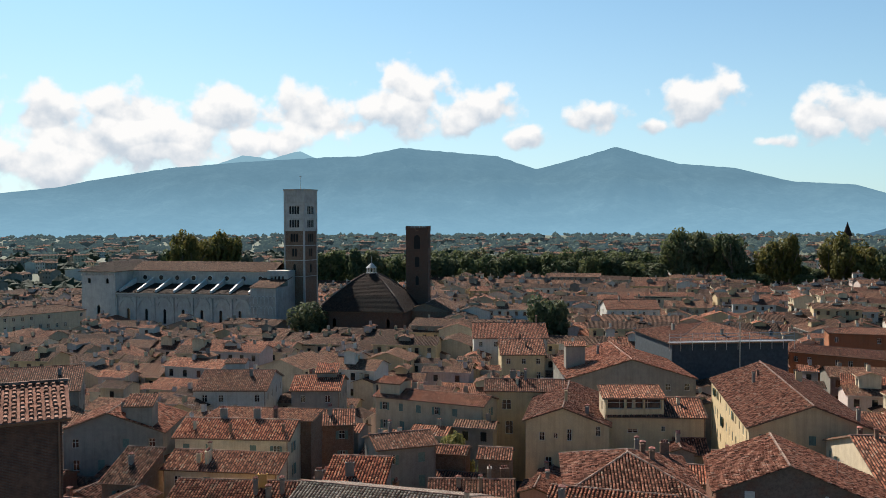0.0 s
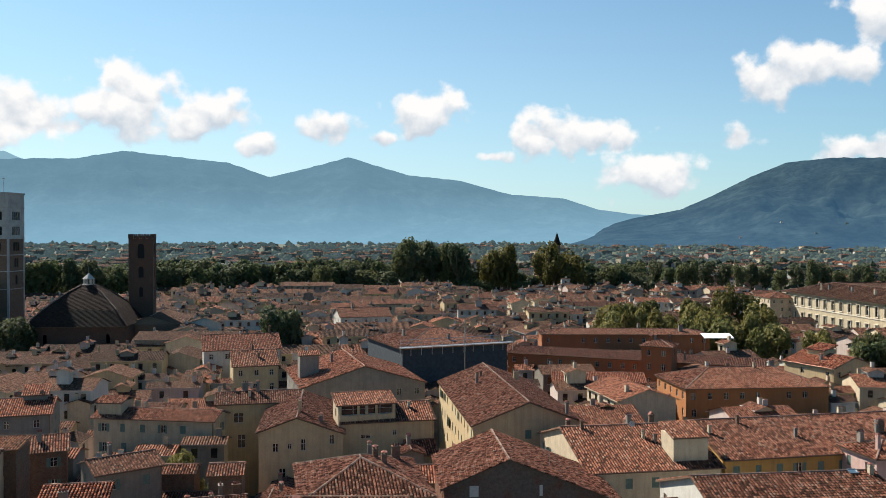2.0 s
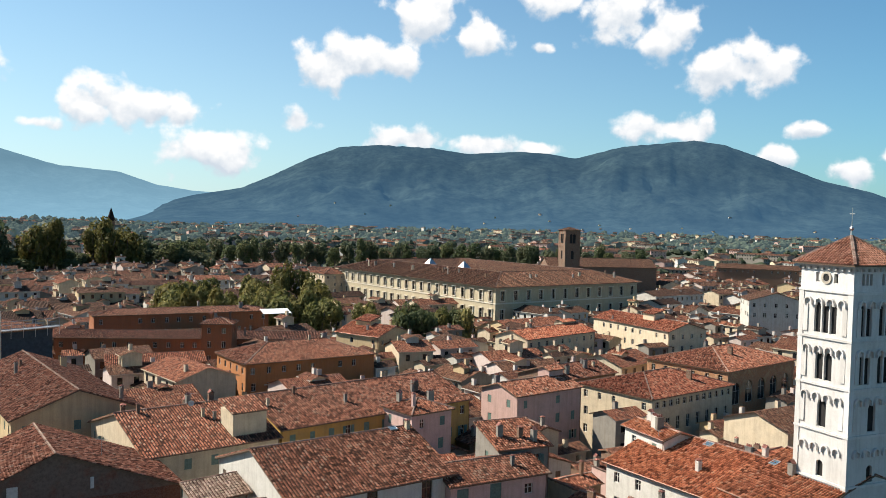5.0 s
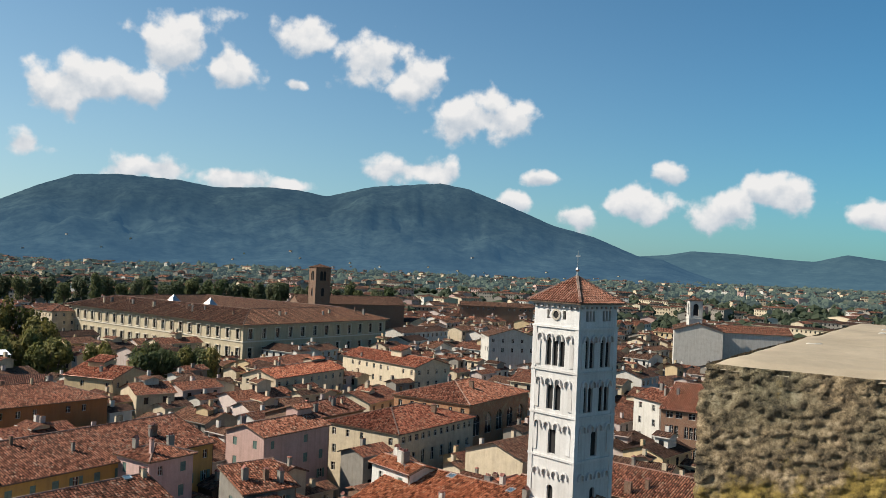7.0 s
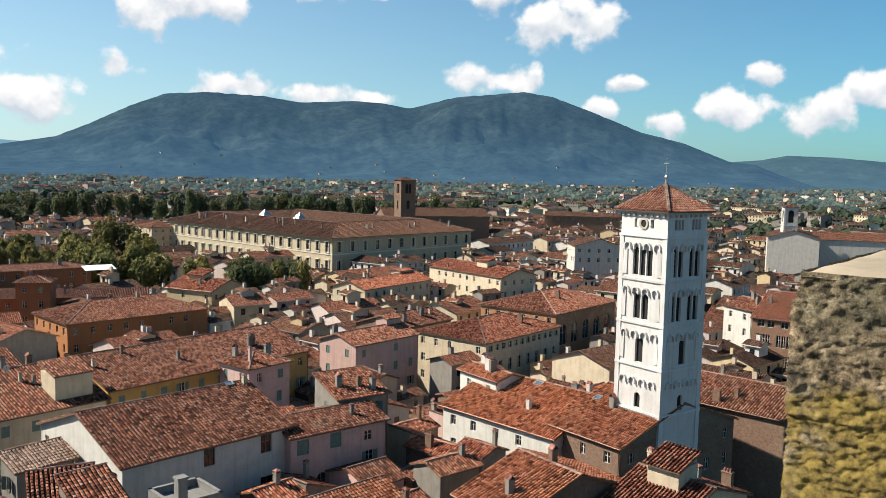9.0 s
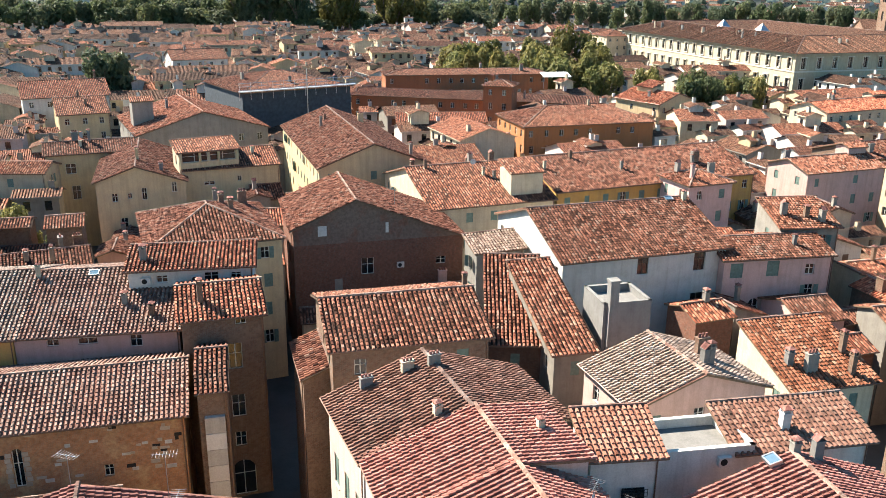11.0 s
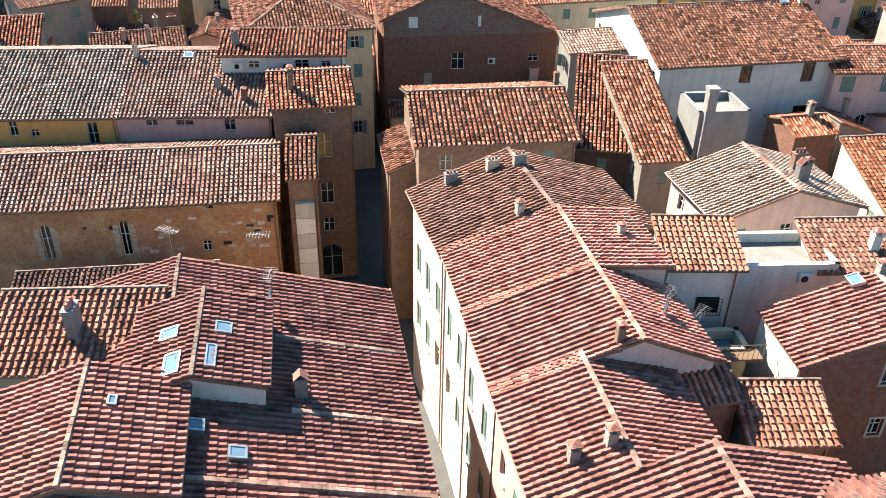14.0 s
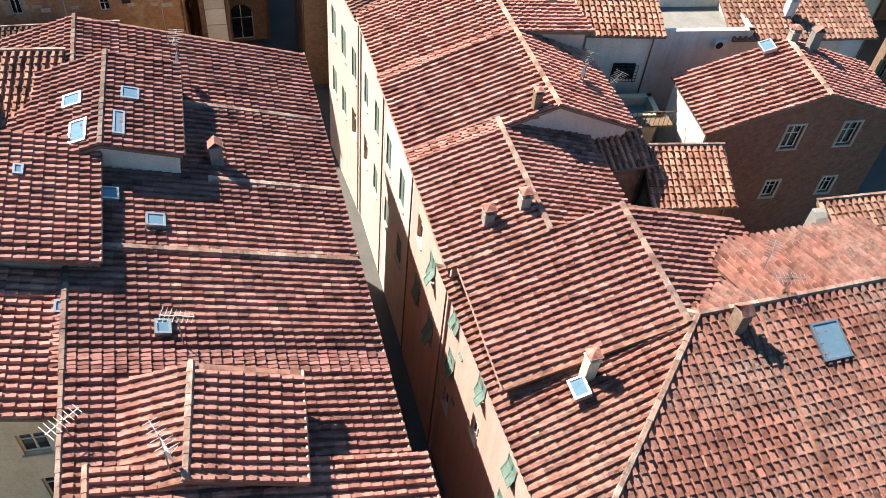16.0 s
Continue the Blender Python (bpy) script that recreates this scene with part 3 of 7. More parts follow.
def shutter_mesh(w, h, mt):
    key = (round(w, 2), round(h, 2), mt.name)
    if key not in SHUTTER_MESH:
        sh = Shape()
        t = 0.07
        for y, q in ((0.0, 0.02), (0.045, 0.025)):
            o = [(0, y, 0), (w, y, 0), (w, y, h), (0, y, h)]
            i = [(t, y, t), (w - t, y, t), (w - t, y, h - t), (t, y, h - t)]
            k = [(x, q, z) for x, _, z in i]
            for j in range(4):
                n = (j + 1) % 4
                sh.face([o[j], o[n], i[n], i[j]]), sh.face([i[j], i[n], k[n], k[j]])
            sh.face(k)
        o, p = [(0, 0, 0), (w, 0, 0), (w, 0, h), (0, 0, h)], [(0, 0.045, 0), (w, 0.045, 0), (w, 0.045, h), (0, 0.045, h)]
        for j in range(4):
            n = (j + 1) % 4
            sh.face([o[j], o[n], p[n], p[j]])
        SHUTTER_MESH[key] = sh.mesh("shutter", [mt])
    return SHUTTER_MESH[key]


def put_windows(parent, a, b, holes, style, rng, near):
    """Fills the openings of a wall from a to b with casements, some with shutters."""
    a, b = Vector((a[0], a[1], 0)), Vector((b[0], b[1], 0))
    d = (b - a).normalized()
    turn = math.degrees(math.atan2(d.y, d.x))
    inn = Vector((-d.y, d.x, 0))
    fr = FRAME if style != "brown" else FRAME_BROWN
    sm = {"green": SHUTTER_GREEN, "brown": SHUTTER_BROWN}.get(style, SHUTTER_BROWN)
    for u0, u1, w0, w1, *arch in holes:
        p = a + d * u0 + inn * 0.15
        ob = part("window", window_mesh(u1 - u0, w1 - w0, fr), None, parent, m=pose(p.x, p.y, w0, 0, 0, turn))
        kind = rng.random()
        if style in ("green", "brown") and kind < 0.75 and not arch and parent.matrix_basis.translation.length < 150:
            half = (u1 - u0) / 2
            me = shutter_mesh(half, w1 - w0, sm)
            if near and kind < 0.5 and w1 - w0 < 2.0 and parent.matrix_basis.translation.length < 45:  # closed, the lower flaps pushed out
                low = shutter_mesh(half, (w1 - w0) * 0.5, sm)
                up = shutter_mesh(half, (w1 - w0) * 0.5, sm)
                for k in (0, 1):
                    part("shutter", up, None, ob, "closed louvred shutter", pose(half * k, -0.19, (w1 - w0) * 0.5))
                    part("shutter_flap", low, None, ob, "louvred shutter flap pushed outwards", pose(half * k, -0.19, (w1 - w0) * 0.5, -rng.choice((12, 20, 30))) @ pose(0, 0, -(w1 - w0) * 0.5))
            elif kind < 0.55 or near:          # closed
                for s in (0, 1):
                    part("shutter", me, None, ob, "closed louvred shutter", pose(half * s, -0.09, 0))
            else:                     # open against the wall or ajar
                swing = rng.choice((178, 165, 140))
                part("shutter", me, None, ob, "open louvred shutter", pose(0, -0.18, 0, 0, 0, -swing))
                part("shutter", me, None, ob, "open louvred shutter", pose(2 * half, -0.18, 0, 0, 0, 180 + swing - 0) @ pose(0, -0.04, 0))
        if near and math.hypot(*parent.matrix_basis.translation.xy) < 62:
            sh = Shape()
            sh.box(-0.08, u1 - u0 + 0.08, -0.24, -0.02, -0.09, -0.005, 0, True, True)
            part("sill", sh, STONE_TRIM, ob)


CHIMNEY = []


def chimney_meshes():
    for w, d, h, style in ((0.7, 0.55, 1.3, 0), (0.55, 0.55, 1.0, 1), (1.0, 0.5, 1.5, 2), (0.45, 0.45, 1.6, 1)):
        sh = Shape()
        sh.box(-w / 2, w / 2, -d / 2, d / 2, -0.8, h, 0)
        sh.box(-w / 2 - 0.06, w / 2 + 0.06, -d / 2 - 0.06, d / 2 + 0.06, h, h + 0.08, 0, True, True)
        if style == 0:      # two leaning tiles over the mouth
            for s in (-1, 1):
                sh.face([(s * w * 0.55, -d * 0.6, h + 0.1), (s * w * 0.55, d * 0.6, h + 0.1), (0, d * 0.6, h + 0.5), (0, -d * 0.6, h + 0.5)], 1)
                sh.face([(s * w * 0.5, -d * 0.6, h + 0.08), (s * w * 0.5, d * 0.6, h + 0.08), (0, d * 0.6, h + 0.44), (0, -d * 0.6, h + 0.44)], 1)
        elif style == 1:    # small tiled cap on corner piers
            for sx in (-1, 1):
                for sy in (-1, 1):
                    sh.box(sx * w * 0.4 - 0.06, sx * w * 0.4 + 0.06, sy * d * 0.4 - 0.06, sy * d * 0.4 + 0.06, h + 0.08, h + 0.32, 0)
            sh.box(-w * 0.62, w * 0.62, -d * 0.62, d * 0.62, h + 0.32, h + 0.39, 1, True, True)
            sh.prism(0, 0, w * 0.8, 0.0, h + 0.39, h + 0.58, 4, 1, turn=math.pi / 4)
        else:               # long stack with clay pots
            for k in (-0.3, 0.0, 0.3):
                sh.prism(k * w, 0, 0.13, 0.1, h + 0.08, h + 0.42, 7, 1)
        CHIMNEY.append(sh)


chimney_meshes()
CHIM_DATA = {}


def chimney(parent, x, y, z, rng, wall):
    i = rng.randrange(len(CHIMNEY))
    mt = rng.choice([WALLS["grey"], WALLS["brick"], WALLS["concrete"], WALLS[wall]])
    key = (i, mt.name)
    if key not in CHIM_DATA:
        CHIM_DATA[key] = CHIMNEY[i].mesh("chimney", [mt, TILE_RED])
    part("chimney", CHIM_DATA[key], None, parent, m=pose(x, y, z, 0, 0, rng.choice((0, 90)) + rng.uniform(-3, 3)))


FOOT = []      # footprints that stand: centre, half sizes, turn


def free_spot(x, y, r):
    for cx, cy, hl, hd, yaw in FOOT:
        dx, dy = x - cx, y - cy
        c, s = math.cos(yaw), math.sin(yaw)
        if abs(dx * c + dy * s) < hl + r and abs(-dx * s + dy * c) < hd + r:
            return False
    return True


def grid_holes(L, top, d, rng, w=0.95, h=1.55, rows=None, gap=3.0):
    n = max(1, int((L - 0.8) / gap))
    if L < 2.2:
        return []
    rows = rows or (4 if d < 110 else 3 if d < 220 else 2)
    out = []
    for r in range(rows):
        z = top - 2.35 - 3.35 * r
        if z < 1.0:
            break
        for k in range(n):
            if rng.random() < 0.14:
                continue
            u = L * (k + 0.5) / n + rng.uniform(-0.15, 0.15)
            hh = h if r else h * 0.85
            ww = w * rng.choice((1, 1, 1, 0.85))
            out.append((u - ww / 2, u + ww / 2, z, z + hh))
    return out


def house(x, y, L, D, yaw, ez, slope, kind, wall, rf=0.5, ez2=None, tile=None, windows=True, shutters="green", over=0.4, chims=None,
          seed=0, label="", z0=0.0, lod=None, rows=None, hip_end=None, holes_front=None, single=None, attic=False):
    """A town house. Front along local x at -D/2, eave height ez, roof kinds: g ridge along the front, e gable in the front, h hipped, s one slope, f flat."""
    rng = random.Random(seed * 31 + int(x * 10) * 7 + int(y * 10))
    dist = math.hypot(x, y)
    if lod is None:
        lod = 2 if dist < 112 else 1 if dist < 250 else 0
    near = dist < 75
    root = thing("house", pose(x, y, 0, 0, 0, yaw),
                 label or "%s house with a weathered terracotta tile roof" % WHITES[wall], "house", "houses of the old town")
    FOOT.append((x, y, L / 2, D / 2, radians(yaw)))
    l, d = L / 2, D / 2
    mt = WALLS[wall]
    if tile is None:
        tile = rng.choice([TILE_RED, TILE_OLD, TILE_OLD]) if lod else rng.choice([FAR_RED_SHADED, FAR_OLD_SHADED, FAR_OLD_SHADED])
    if dist > 60:
        tile = MID.get(tile.name, tile)
    roof, ws = Roof(), Shape()
    o = over
    spots = []
    if kind in "ge":
        W = D if kind == "g" else L
        zr = ez + slope * rf * W
        zb = ez2 if ez2 is not None else zr - slope * (1 - rf) * W
        sb = (zr - zb) / ((1 - rf) * W)
        r = -W / 2 + rf * W
        # across: s from -W/2 to W/2, along: k from -E to E
        E = l if kind == "g" else d

        def at(s, k, z):
            return (k, s, z) if kind == "g" else (s, -k, z)
        lowz, highz = ez - slope * o, zb - sb * o
        A = [at(-W / 2 - o, -E - o, lowz), at(-W / 2 - o, E + o, lowz), at(r, E + o, zr), at(r, -E - o, zr)]
        B = [at(W / 2 + o, E + o, highz), at(W / 2 + o, -E - o, highz), at(r, -E - o, zr), at(r, E + o, zr)]
        if hip_end:            # the far or near end slopes too
            g = min(rf, 1 - rf) * W
            e1 = hip_end
            A[2 if e1 > 0 else 3] = at(r, e1 * (E - g), zr)
            B[3 if e1 > 0 else 2] = at(r, e1 * (E - g), zr)
            zl = min(lowz, highz)
            C = [at(-W / 2 - o, e1 * (E + o), lowz), at(W / 2 + o, e1 * (E + o), highz), at(r, e1 * (E - g), zr)]
            roof_plane(roof, C if e1 > 0 and kind == "g" else C[1::-1] + C[2:], lod, rng=rng)
            ridge_row(roof, C[0], C[2], lod), ridge_row(roof, C[1], C[2], lod)
        roof_plane(roof, A, lod, rng=rng, single=single), roof_plane(roof, B, lod, rng=rng)
        ridge_row(roof, A[3], A[2], lod)
        for _ in range(6):
            s, k = rng.uniform(-W / 2 + 0.8, W / 2 - 0.8), rng.uniform(-E + 0.8, E - 0.8)
            z = ez + slope * (s + W / 2) if s < r else zb + sb * (W / 2 - s)
            spots.append(at(s, k, z))
        c = [(-l, -d), (l, -d), (l, d), (-l, d)]
        if kind == "g":
            tops = [ez, min(ez, zb), zb, min(ez, zb)]
            for e in (-E, E):
                if hip_end and e * hip_end > 0:
                    continue
                zz = min(ez, zb)
                pts = [at(-W / 2, e, zz), at(-W / 2, e, ez), at(r, e, zr), at(W / 2, e, zb), at(W / 2, e, zz)]
                ws.face(pts if e < 0 else pts[::-1], 0)
        else:
            tops = [min(ez, zb), zb, min(ez, zb), ez]
            for e in (-E, E):
                zz = min(ez, zb)
                pts = [at(-W / 2, e, zz), at(W / 2, e, zz), at(W / 2, e, zb), at(r, e, zr), at(-W / 2, e, ez)]
                ws.face(pts if e > 0 else pts[::-1], 0)
    elif kind == "h":
        g = min(L, D) / 2
        zr = ez + slope * g
        q = [(-l - o, -d - o, ez - slope * o), (l + o, -d - o, ez - slope * o), (l + o, d + o, ez - slope * o), (-l - o, d + o, ez - slope * o)]
        if L >= D:
            r0, r1 = (-l + g, 0, zr), (l - g, 0, zr)
            faces = [[q[0], q[1], r1, r0], [q[1], q[2], r1], [q[2], q[3], r0, r1], [q[3], q[0], r0]]
            hips = [(q[0], r0), (q[3], r0), (q[1], r1), (q[2], r1), (r0, r1)]
        else:
            r0, r1 = (0, -d + g, zr), (0, d - g, zr)
            faces = [[q[0], q[1], r0], [q[1], q[2], r1, r0], [q[2], q[3], r1], [q[3], q[0], r0, r1]]
            hips = [(q[0], r0), (q[1], r0), (q[2], r1), (q[3], r1), (r0, r1)]
        for fc in faces:
            roof_plane(roof, fc, lod, rng=rng)
        for a, b in hips:
            ridge_row(roof, a, b, lod)
        for _ in range(4):
            s, k = rng.uniform(-l + 1.2, l - 1.2), rng.uniform(-d + 1.2, d - 1.2)
            spots.append((s, k, ez + slope * min(l - abs(s), d - abs(k))))
        c, tops = [(-l, -d), (l, -d), (l, d), (-l, d)], [ez] * 4
    elif kind == "s":
        zb = ez + slope * D
        A = [(-l - o, -d - o, ez - slope * o), (l + o, -d - o, ez - slope * o), (l + o, d, zb), (-l - o, d, zb)]
        roof_plane(roof, A, lod, rng=rng)
        ridge_row(roof, A[3], A[2], lod, 0.12)
        for _ in range(4):
            s, k = rng.uniform(-l + 0.8, l - 0.8), rng.uniform(-d + 0.8, d - 0.8)
            spots.append((s, k, ez + slope * (k + d)))
        c, tops = [(-l, -d), (l, -d), (l, d), (-l, d)], [ez, ez, zb - 0.05, ez]
        ws.face([(-l, -d, ez), (-l, d, zb - 0.05), (-l, d, ez)][::1], 0)
        ws.face([(l, -d, ez), (l, d, ez), (l, d, zb - 0.05)], 0)
    else:
        c, tops = [(-l, -d), (l, -d), (l, d), (-l, d)], [ez] * 4
        roof.deck.box(-l + 0.25, l - 0.25, -d + 0.25, d - 0.25, ez - 0.9, ez - 0.6, 0)
        ws.box(-l + 0.25, l - 0.25, -d + 0.25, d - 0.25, ez - 0.95, ez, 0, False)
        for x0, x1, y0, y1 in ((-l, l, -d, -d + 0.25), (-l, l, d - 0.25, d), (-l, -l + 0.25, -d, d), (l - 0.25, l, -d, d)):
            ws.box(x0 - 0.04, x1 + 0.04, y0 - 0.04, y1 + 0.04, ez, ez + 0.08, 0, True, True)
        spots = []
    if attic and kind in "geh":
        # a raised attic or stair head that breaks through the roof
        aw, ad = min(l, rng.uniform(1.6, 2.6)), min(d, rng.uniform(1.3, 2.2))
        ax, ay = rng.uniform(-l + aw, l - aw), rng.uniform(-d + ad, d - ad)
        az = zr + rng.uniform(0.3, 1.4)
        ws.box(ax - aw, ax + aw, ay - ad, ay + ad, ez - 0.5, az, 0)
        if rng.random() < 0.5:
            roof_plane(roof, [(ax - aw - 0.3, ay - ad - 0.4, az - 0.1), (ax + aw + 0.3, ay - ad - 0.4, az - 0.1), (ax + aw + 0.3, ay + ad + 0.2, az + 1.1), (ax - aw - 0.3, ay + ad + 0.2, az + 1.1)], lod, rng=rng)
        else:
            zt2 = az + 0.33 * ad
            e = 0.3
            roof_plane(roof, [(ax - aw - e, ay - ad - e, az - 0.08), (ax + aw + e, ay - ad - e, az - 0.08), (ax + aw + e, ay, zt2), (ax - aw - e, ay, zt2)], lod, rng=rng)
            roof_plane(roof, [(ax + aw + e, ay + ad + e, az - 0.08), (ax - aw - e, ay + ad + e, az - 0.08), (ax - aw - e, ay, zt2), (ax + aw + e, ay, zt2)], lod, rng=rng)
    allholes = []
    for i in range(4):
        a, b = c[i], c[(i + 1) % 4]
        width = math.hypot(b[0] - a[0], b[1] - a[1])
        holes = []
        if windows and i != 2:
            holes = grid_holes(width, tops[i], dist, rng, rows=rows)
            if i == 0 and holes_front is not None:
                holes = holes_front
        wall_panel(ws, a, b, z0, tops[i], holes)
        allholes.append((a, b, holes))
    wl = part("wall", ws, mt, root)
    roof.put(root, tile if kind != "f" else WALLS["concrete"])
    for a, b, holes in allholes:
        put_windows(root, a, b, holes, shutters, rng, near)
    nch = chims if chims is not None else rng.choice((1, 2, 2, 3, 3, 4))
    for p in spots[:nch]:
        chimney(root, *p, rng, wall)
    if lod >= 1 and kind in "gse":
        gt = Shape()
        if kind in "gs":
            gt.beam((-l - o, -d - o - 0.06, ez - slope * o - 0.02), (l + o, -d - o - 0.06, ez - slope * o - 0.02), 0.07, 6)
            gt.beam((l - 0.15, -d - 0.1, ez - 0.3), (l - 0.15, -d - 0.1, max(z0, 0.5)), 0.05, 6)
            part("gutter", gt, GUTTER, root)
    return root

# ---- ground and distance ----
def ground():
    mt, N, K, P = nodes("ground_earth")
    pos = world_co(N)
    n1 = noise_of(N, K, 0.006, 6, 0.6, pos)
    r1 = ramp_of(N, [(0.35, (0.03, 0.043, 0.02)), (0.5, (0.05, 0.062, 0.03)), (0.62, (0.07, 0.07, 0.045)), (0.7, (0.032, 0.048, 0.022))])
    K.new(n1.outputs["Fac"], r1.inputs[0])
    n2 = noise_of(N, K, 0.8, 5, 0.6, pos)
    r2 = ramp_of(N, [(0.3, (0.7, 0.7, 0.7)), (0.7, (1.2, 1.2, 1.2))])
    K.new(n2.outputs["Fac"], r2.inputs[0])
    K.new(mixed(N, K, "MULTIPLY", 1.0, r1.outputs[0], r2.outputs[0]), P.inputs["Base Color"])
    P.inputs["Roughness"].default_value = 0.95
    sh = Shape()
    sh.face([(-4900, -4900, -0.02), (4900, -4900, -0.02), (4900, 4900, -0.02), (-4900, 4900, -0.02)])
    tagged(part("ground", sh, mt), "flat green and brown plain beyond the town", "ground", kind="structure")
    pv = rough_mat("street_stone", (0.09, 0.086, 0.08), (0.055, 0.053, 0.048), 0.7, 0.4, 0.8, streak=False)
    sh = Shape()
    sh.prism(60, 190, 460, 460, -0.01, 0.03, 48)
    tagged(part("pavement", sh, pv), "grey stone paving of the old town's streets", "pavement", kind="structure")


def skyline(deg, pts):
    pts = sorted(pts)
    return np.interp(deg, [p[0] for p in pts], [p[1] for p in pts])


def mountains(name, label, span, pts, r0, r1, mt, seed):
    """A range whose crest rises to the given angles; spurs and gullies run down from it."""
    az = np.arange(span[0], span[1], 0.22)
    rows = 26
    verts, faces = [], []
    for i, a in enumerate(az):
        h = math.tan(radians(float(skyline(a, pts)))) * r1
        h *= 1 + 0.012 * noise.noise((a * 2.1, seed, 0))
        for j in range(rows):
            f = j / (rows - 1)
            r = r0 + (r1 - r0) * f
            w = a + 1.3 * noise.noise((a * 0.3, f * 2, seed + 3))
            g = noise.fractal((w * 0.16, f * 2.6, seed), 0.75, 2.1, 7)
            body = f ** 1.35
            z = 45 * f + h * body + h * 0.30 * g * math.sin(math.pi * min(1, f)) * (0.3 + f) * 0.8
            z *= min(1.0, (a - span[0]) / 4.0, (span[1] - a) / 2.5)
            x, y = -math.sin(radians(a)) * r, math.cos(radians(a)) * r
            verts.append((x, y, max(z, -3) if j else -3.0))
    m = rows
    for i in range(len(az) - 1):
        for j in range(m - 1):
            k = i * m + j
            faces.append((k, k + 1, k + m + 1, k + m))
    me = bpy.data.meshes.new(name)
    me.from_pydata(verts, [], faces)
    me.materials.append(mt)
    for p in me.polygons:
        p.use_smooth = True
    ob = new(name, me)
    tagged(ob, label, "mountains", kind="structure")


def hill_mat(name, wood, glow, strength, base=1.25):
    """Far wooded slopes; the haze of distance is put in as a blue emission."""
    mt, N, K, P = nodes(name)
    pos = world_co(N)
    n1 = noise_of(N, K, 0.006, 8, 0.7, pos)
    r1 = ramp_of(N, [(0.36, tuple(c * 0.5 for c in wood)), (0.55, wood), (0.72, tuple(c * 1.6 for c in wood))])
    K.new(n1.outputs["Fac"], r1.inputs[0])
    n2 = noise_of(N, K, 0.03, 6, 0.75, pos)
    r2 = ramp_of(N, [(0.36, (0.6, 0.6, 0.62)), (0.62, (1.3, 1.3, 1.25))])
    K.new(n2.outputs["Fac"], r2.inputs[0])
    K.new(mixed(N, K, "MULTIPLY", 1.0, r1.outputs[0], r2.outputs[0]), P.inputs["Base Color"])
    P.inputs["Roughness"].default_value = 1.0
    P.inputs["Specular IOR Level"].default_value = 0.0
    # the emitted haze is stronger low down
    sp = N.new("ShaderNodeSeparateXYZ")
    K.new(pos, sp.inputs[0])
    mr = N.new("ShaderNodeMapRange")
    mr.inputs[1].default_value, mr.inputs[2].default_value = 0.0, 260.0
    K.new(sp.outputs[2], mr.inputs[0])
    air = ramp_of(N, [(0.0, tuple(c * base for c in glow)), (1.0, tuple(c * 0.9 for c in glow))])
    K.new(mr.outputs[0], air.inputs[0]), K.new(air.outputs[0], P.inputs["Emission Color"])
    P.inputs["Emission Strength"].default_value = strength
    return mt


CREST = [(48, 1.0), (34, 1.3), (27.5, 1.93), (24.4, 2.32), (22.5, 2.77), (17.8, 3.63), (13.2, 4.1), (8.1, 4.45), (5.5, 4.55), (2.8, 5.12), (-0.6, 4.81),
         (-3.7, 4.53), (-6.3, 3.64), (-9.3, 4.42), (-11.5, 5.05), (-13.7, 4.38), (-15.5, 3.87), (-18.9, 3.53), (-22.3, 2.6), (-25.9, 2.33), (-28.1, 1.6),
         (-30.4, 1.27), (-36, 1.0), (-42, 0.8)]
CREST_NEAR = [(-28, 0.3), (-30.4, 1.0), (-33.4, 1.55), (-35.3, 2.39), (-37.6, 3.56), (-39.8, 4.45), (-42.4, 4.67), (-46.1, 4.54), (-48.3, 4.22), (-51.8, 4.43),
              (-53.9, 4.32), (-55.5, 4.02), (-58.5, 4.83), (-63.1, 5.26), (-65, 4.96), (-67.8, 3.93), (-70.8, 2.72), (-73.5, 2.06), (-76.4, 0.9), (-80, 0.5)]
CREST_LOW = [(-70, 0.6), (-76.4, 0.9), (-78.2, 1.05), (-79.8, 1.36), (-82.4, 1.28), (-85.4, 1.03), (-87.1, 0.96), (-88.9, 1.44), (-91, 1.17), (-100, 0.9), (-115, 1.2)]
CREST_BACK = [(20, 2.0), (16.5, 3.3), (13.2, 4.54), (11.4, 4.31), (9.6, 4.88), (8.0, 4.2), (5, 2)]
# second colour of each: the haze it gives off as emission
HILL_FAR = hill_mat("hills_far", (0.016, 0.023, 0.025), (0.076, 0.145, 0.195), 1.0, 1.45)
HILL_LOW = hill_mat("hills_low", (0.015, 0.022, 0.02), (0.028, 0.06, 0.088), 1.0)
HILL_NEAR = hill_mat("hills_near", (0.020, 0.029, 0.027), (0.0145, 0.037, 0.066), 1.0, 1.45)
PLAIN_HAZE_GLOW = hill_mat("plain_haze_glow", (0.05, 0.06, 0.04), (0.021, 0.031, 0.035), 1.0)
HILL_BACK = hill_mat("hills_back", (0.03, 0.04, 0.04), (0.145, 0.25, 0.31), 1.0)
ground()
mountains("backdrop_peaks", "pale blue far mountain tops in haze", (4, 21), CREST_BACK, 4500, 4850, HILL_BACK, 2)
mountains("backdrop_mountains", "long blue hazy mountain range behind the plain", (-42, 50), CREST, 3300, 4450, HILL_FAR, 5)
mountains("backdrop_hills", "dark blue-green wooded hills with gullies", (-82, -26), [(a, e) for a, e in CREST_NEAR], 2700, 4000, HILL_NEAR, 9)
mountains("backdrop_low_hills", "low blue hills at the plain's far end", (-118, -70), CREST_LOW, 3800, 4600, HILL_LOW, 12)


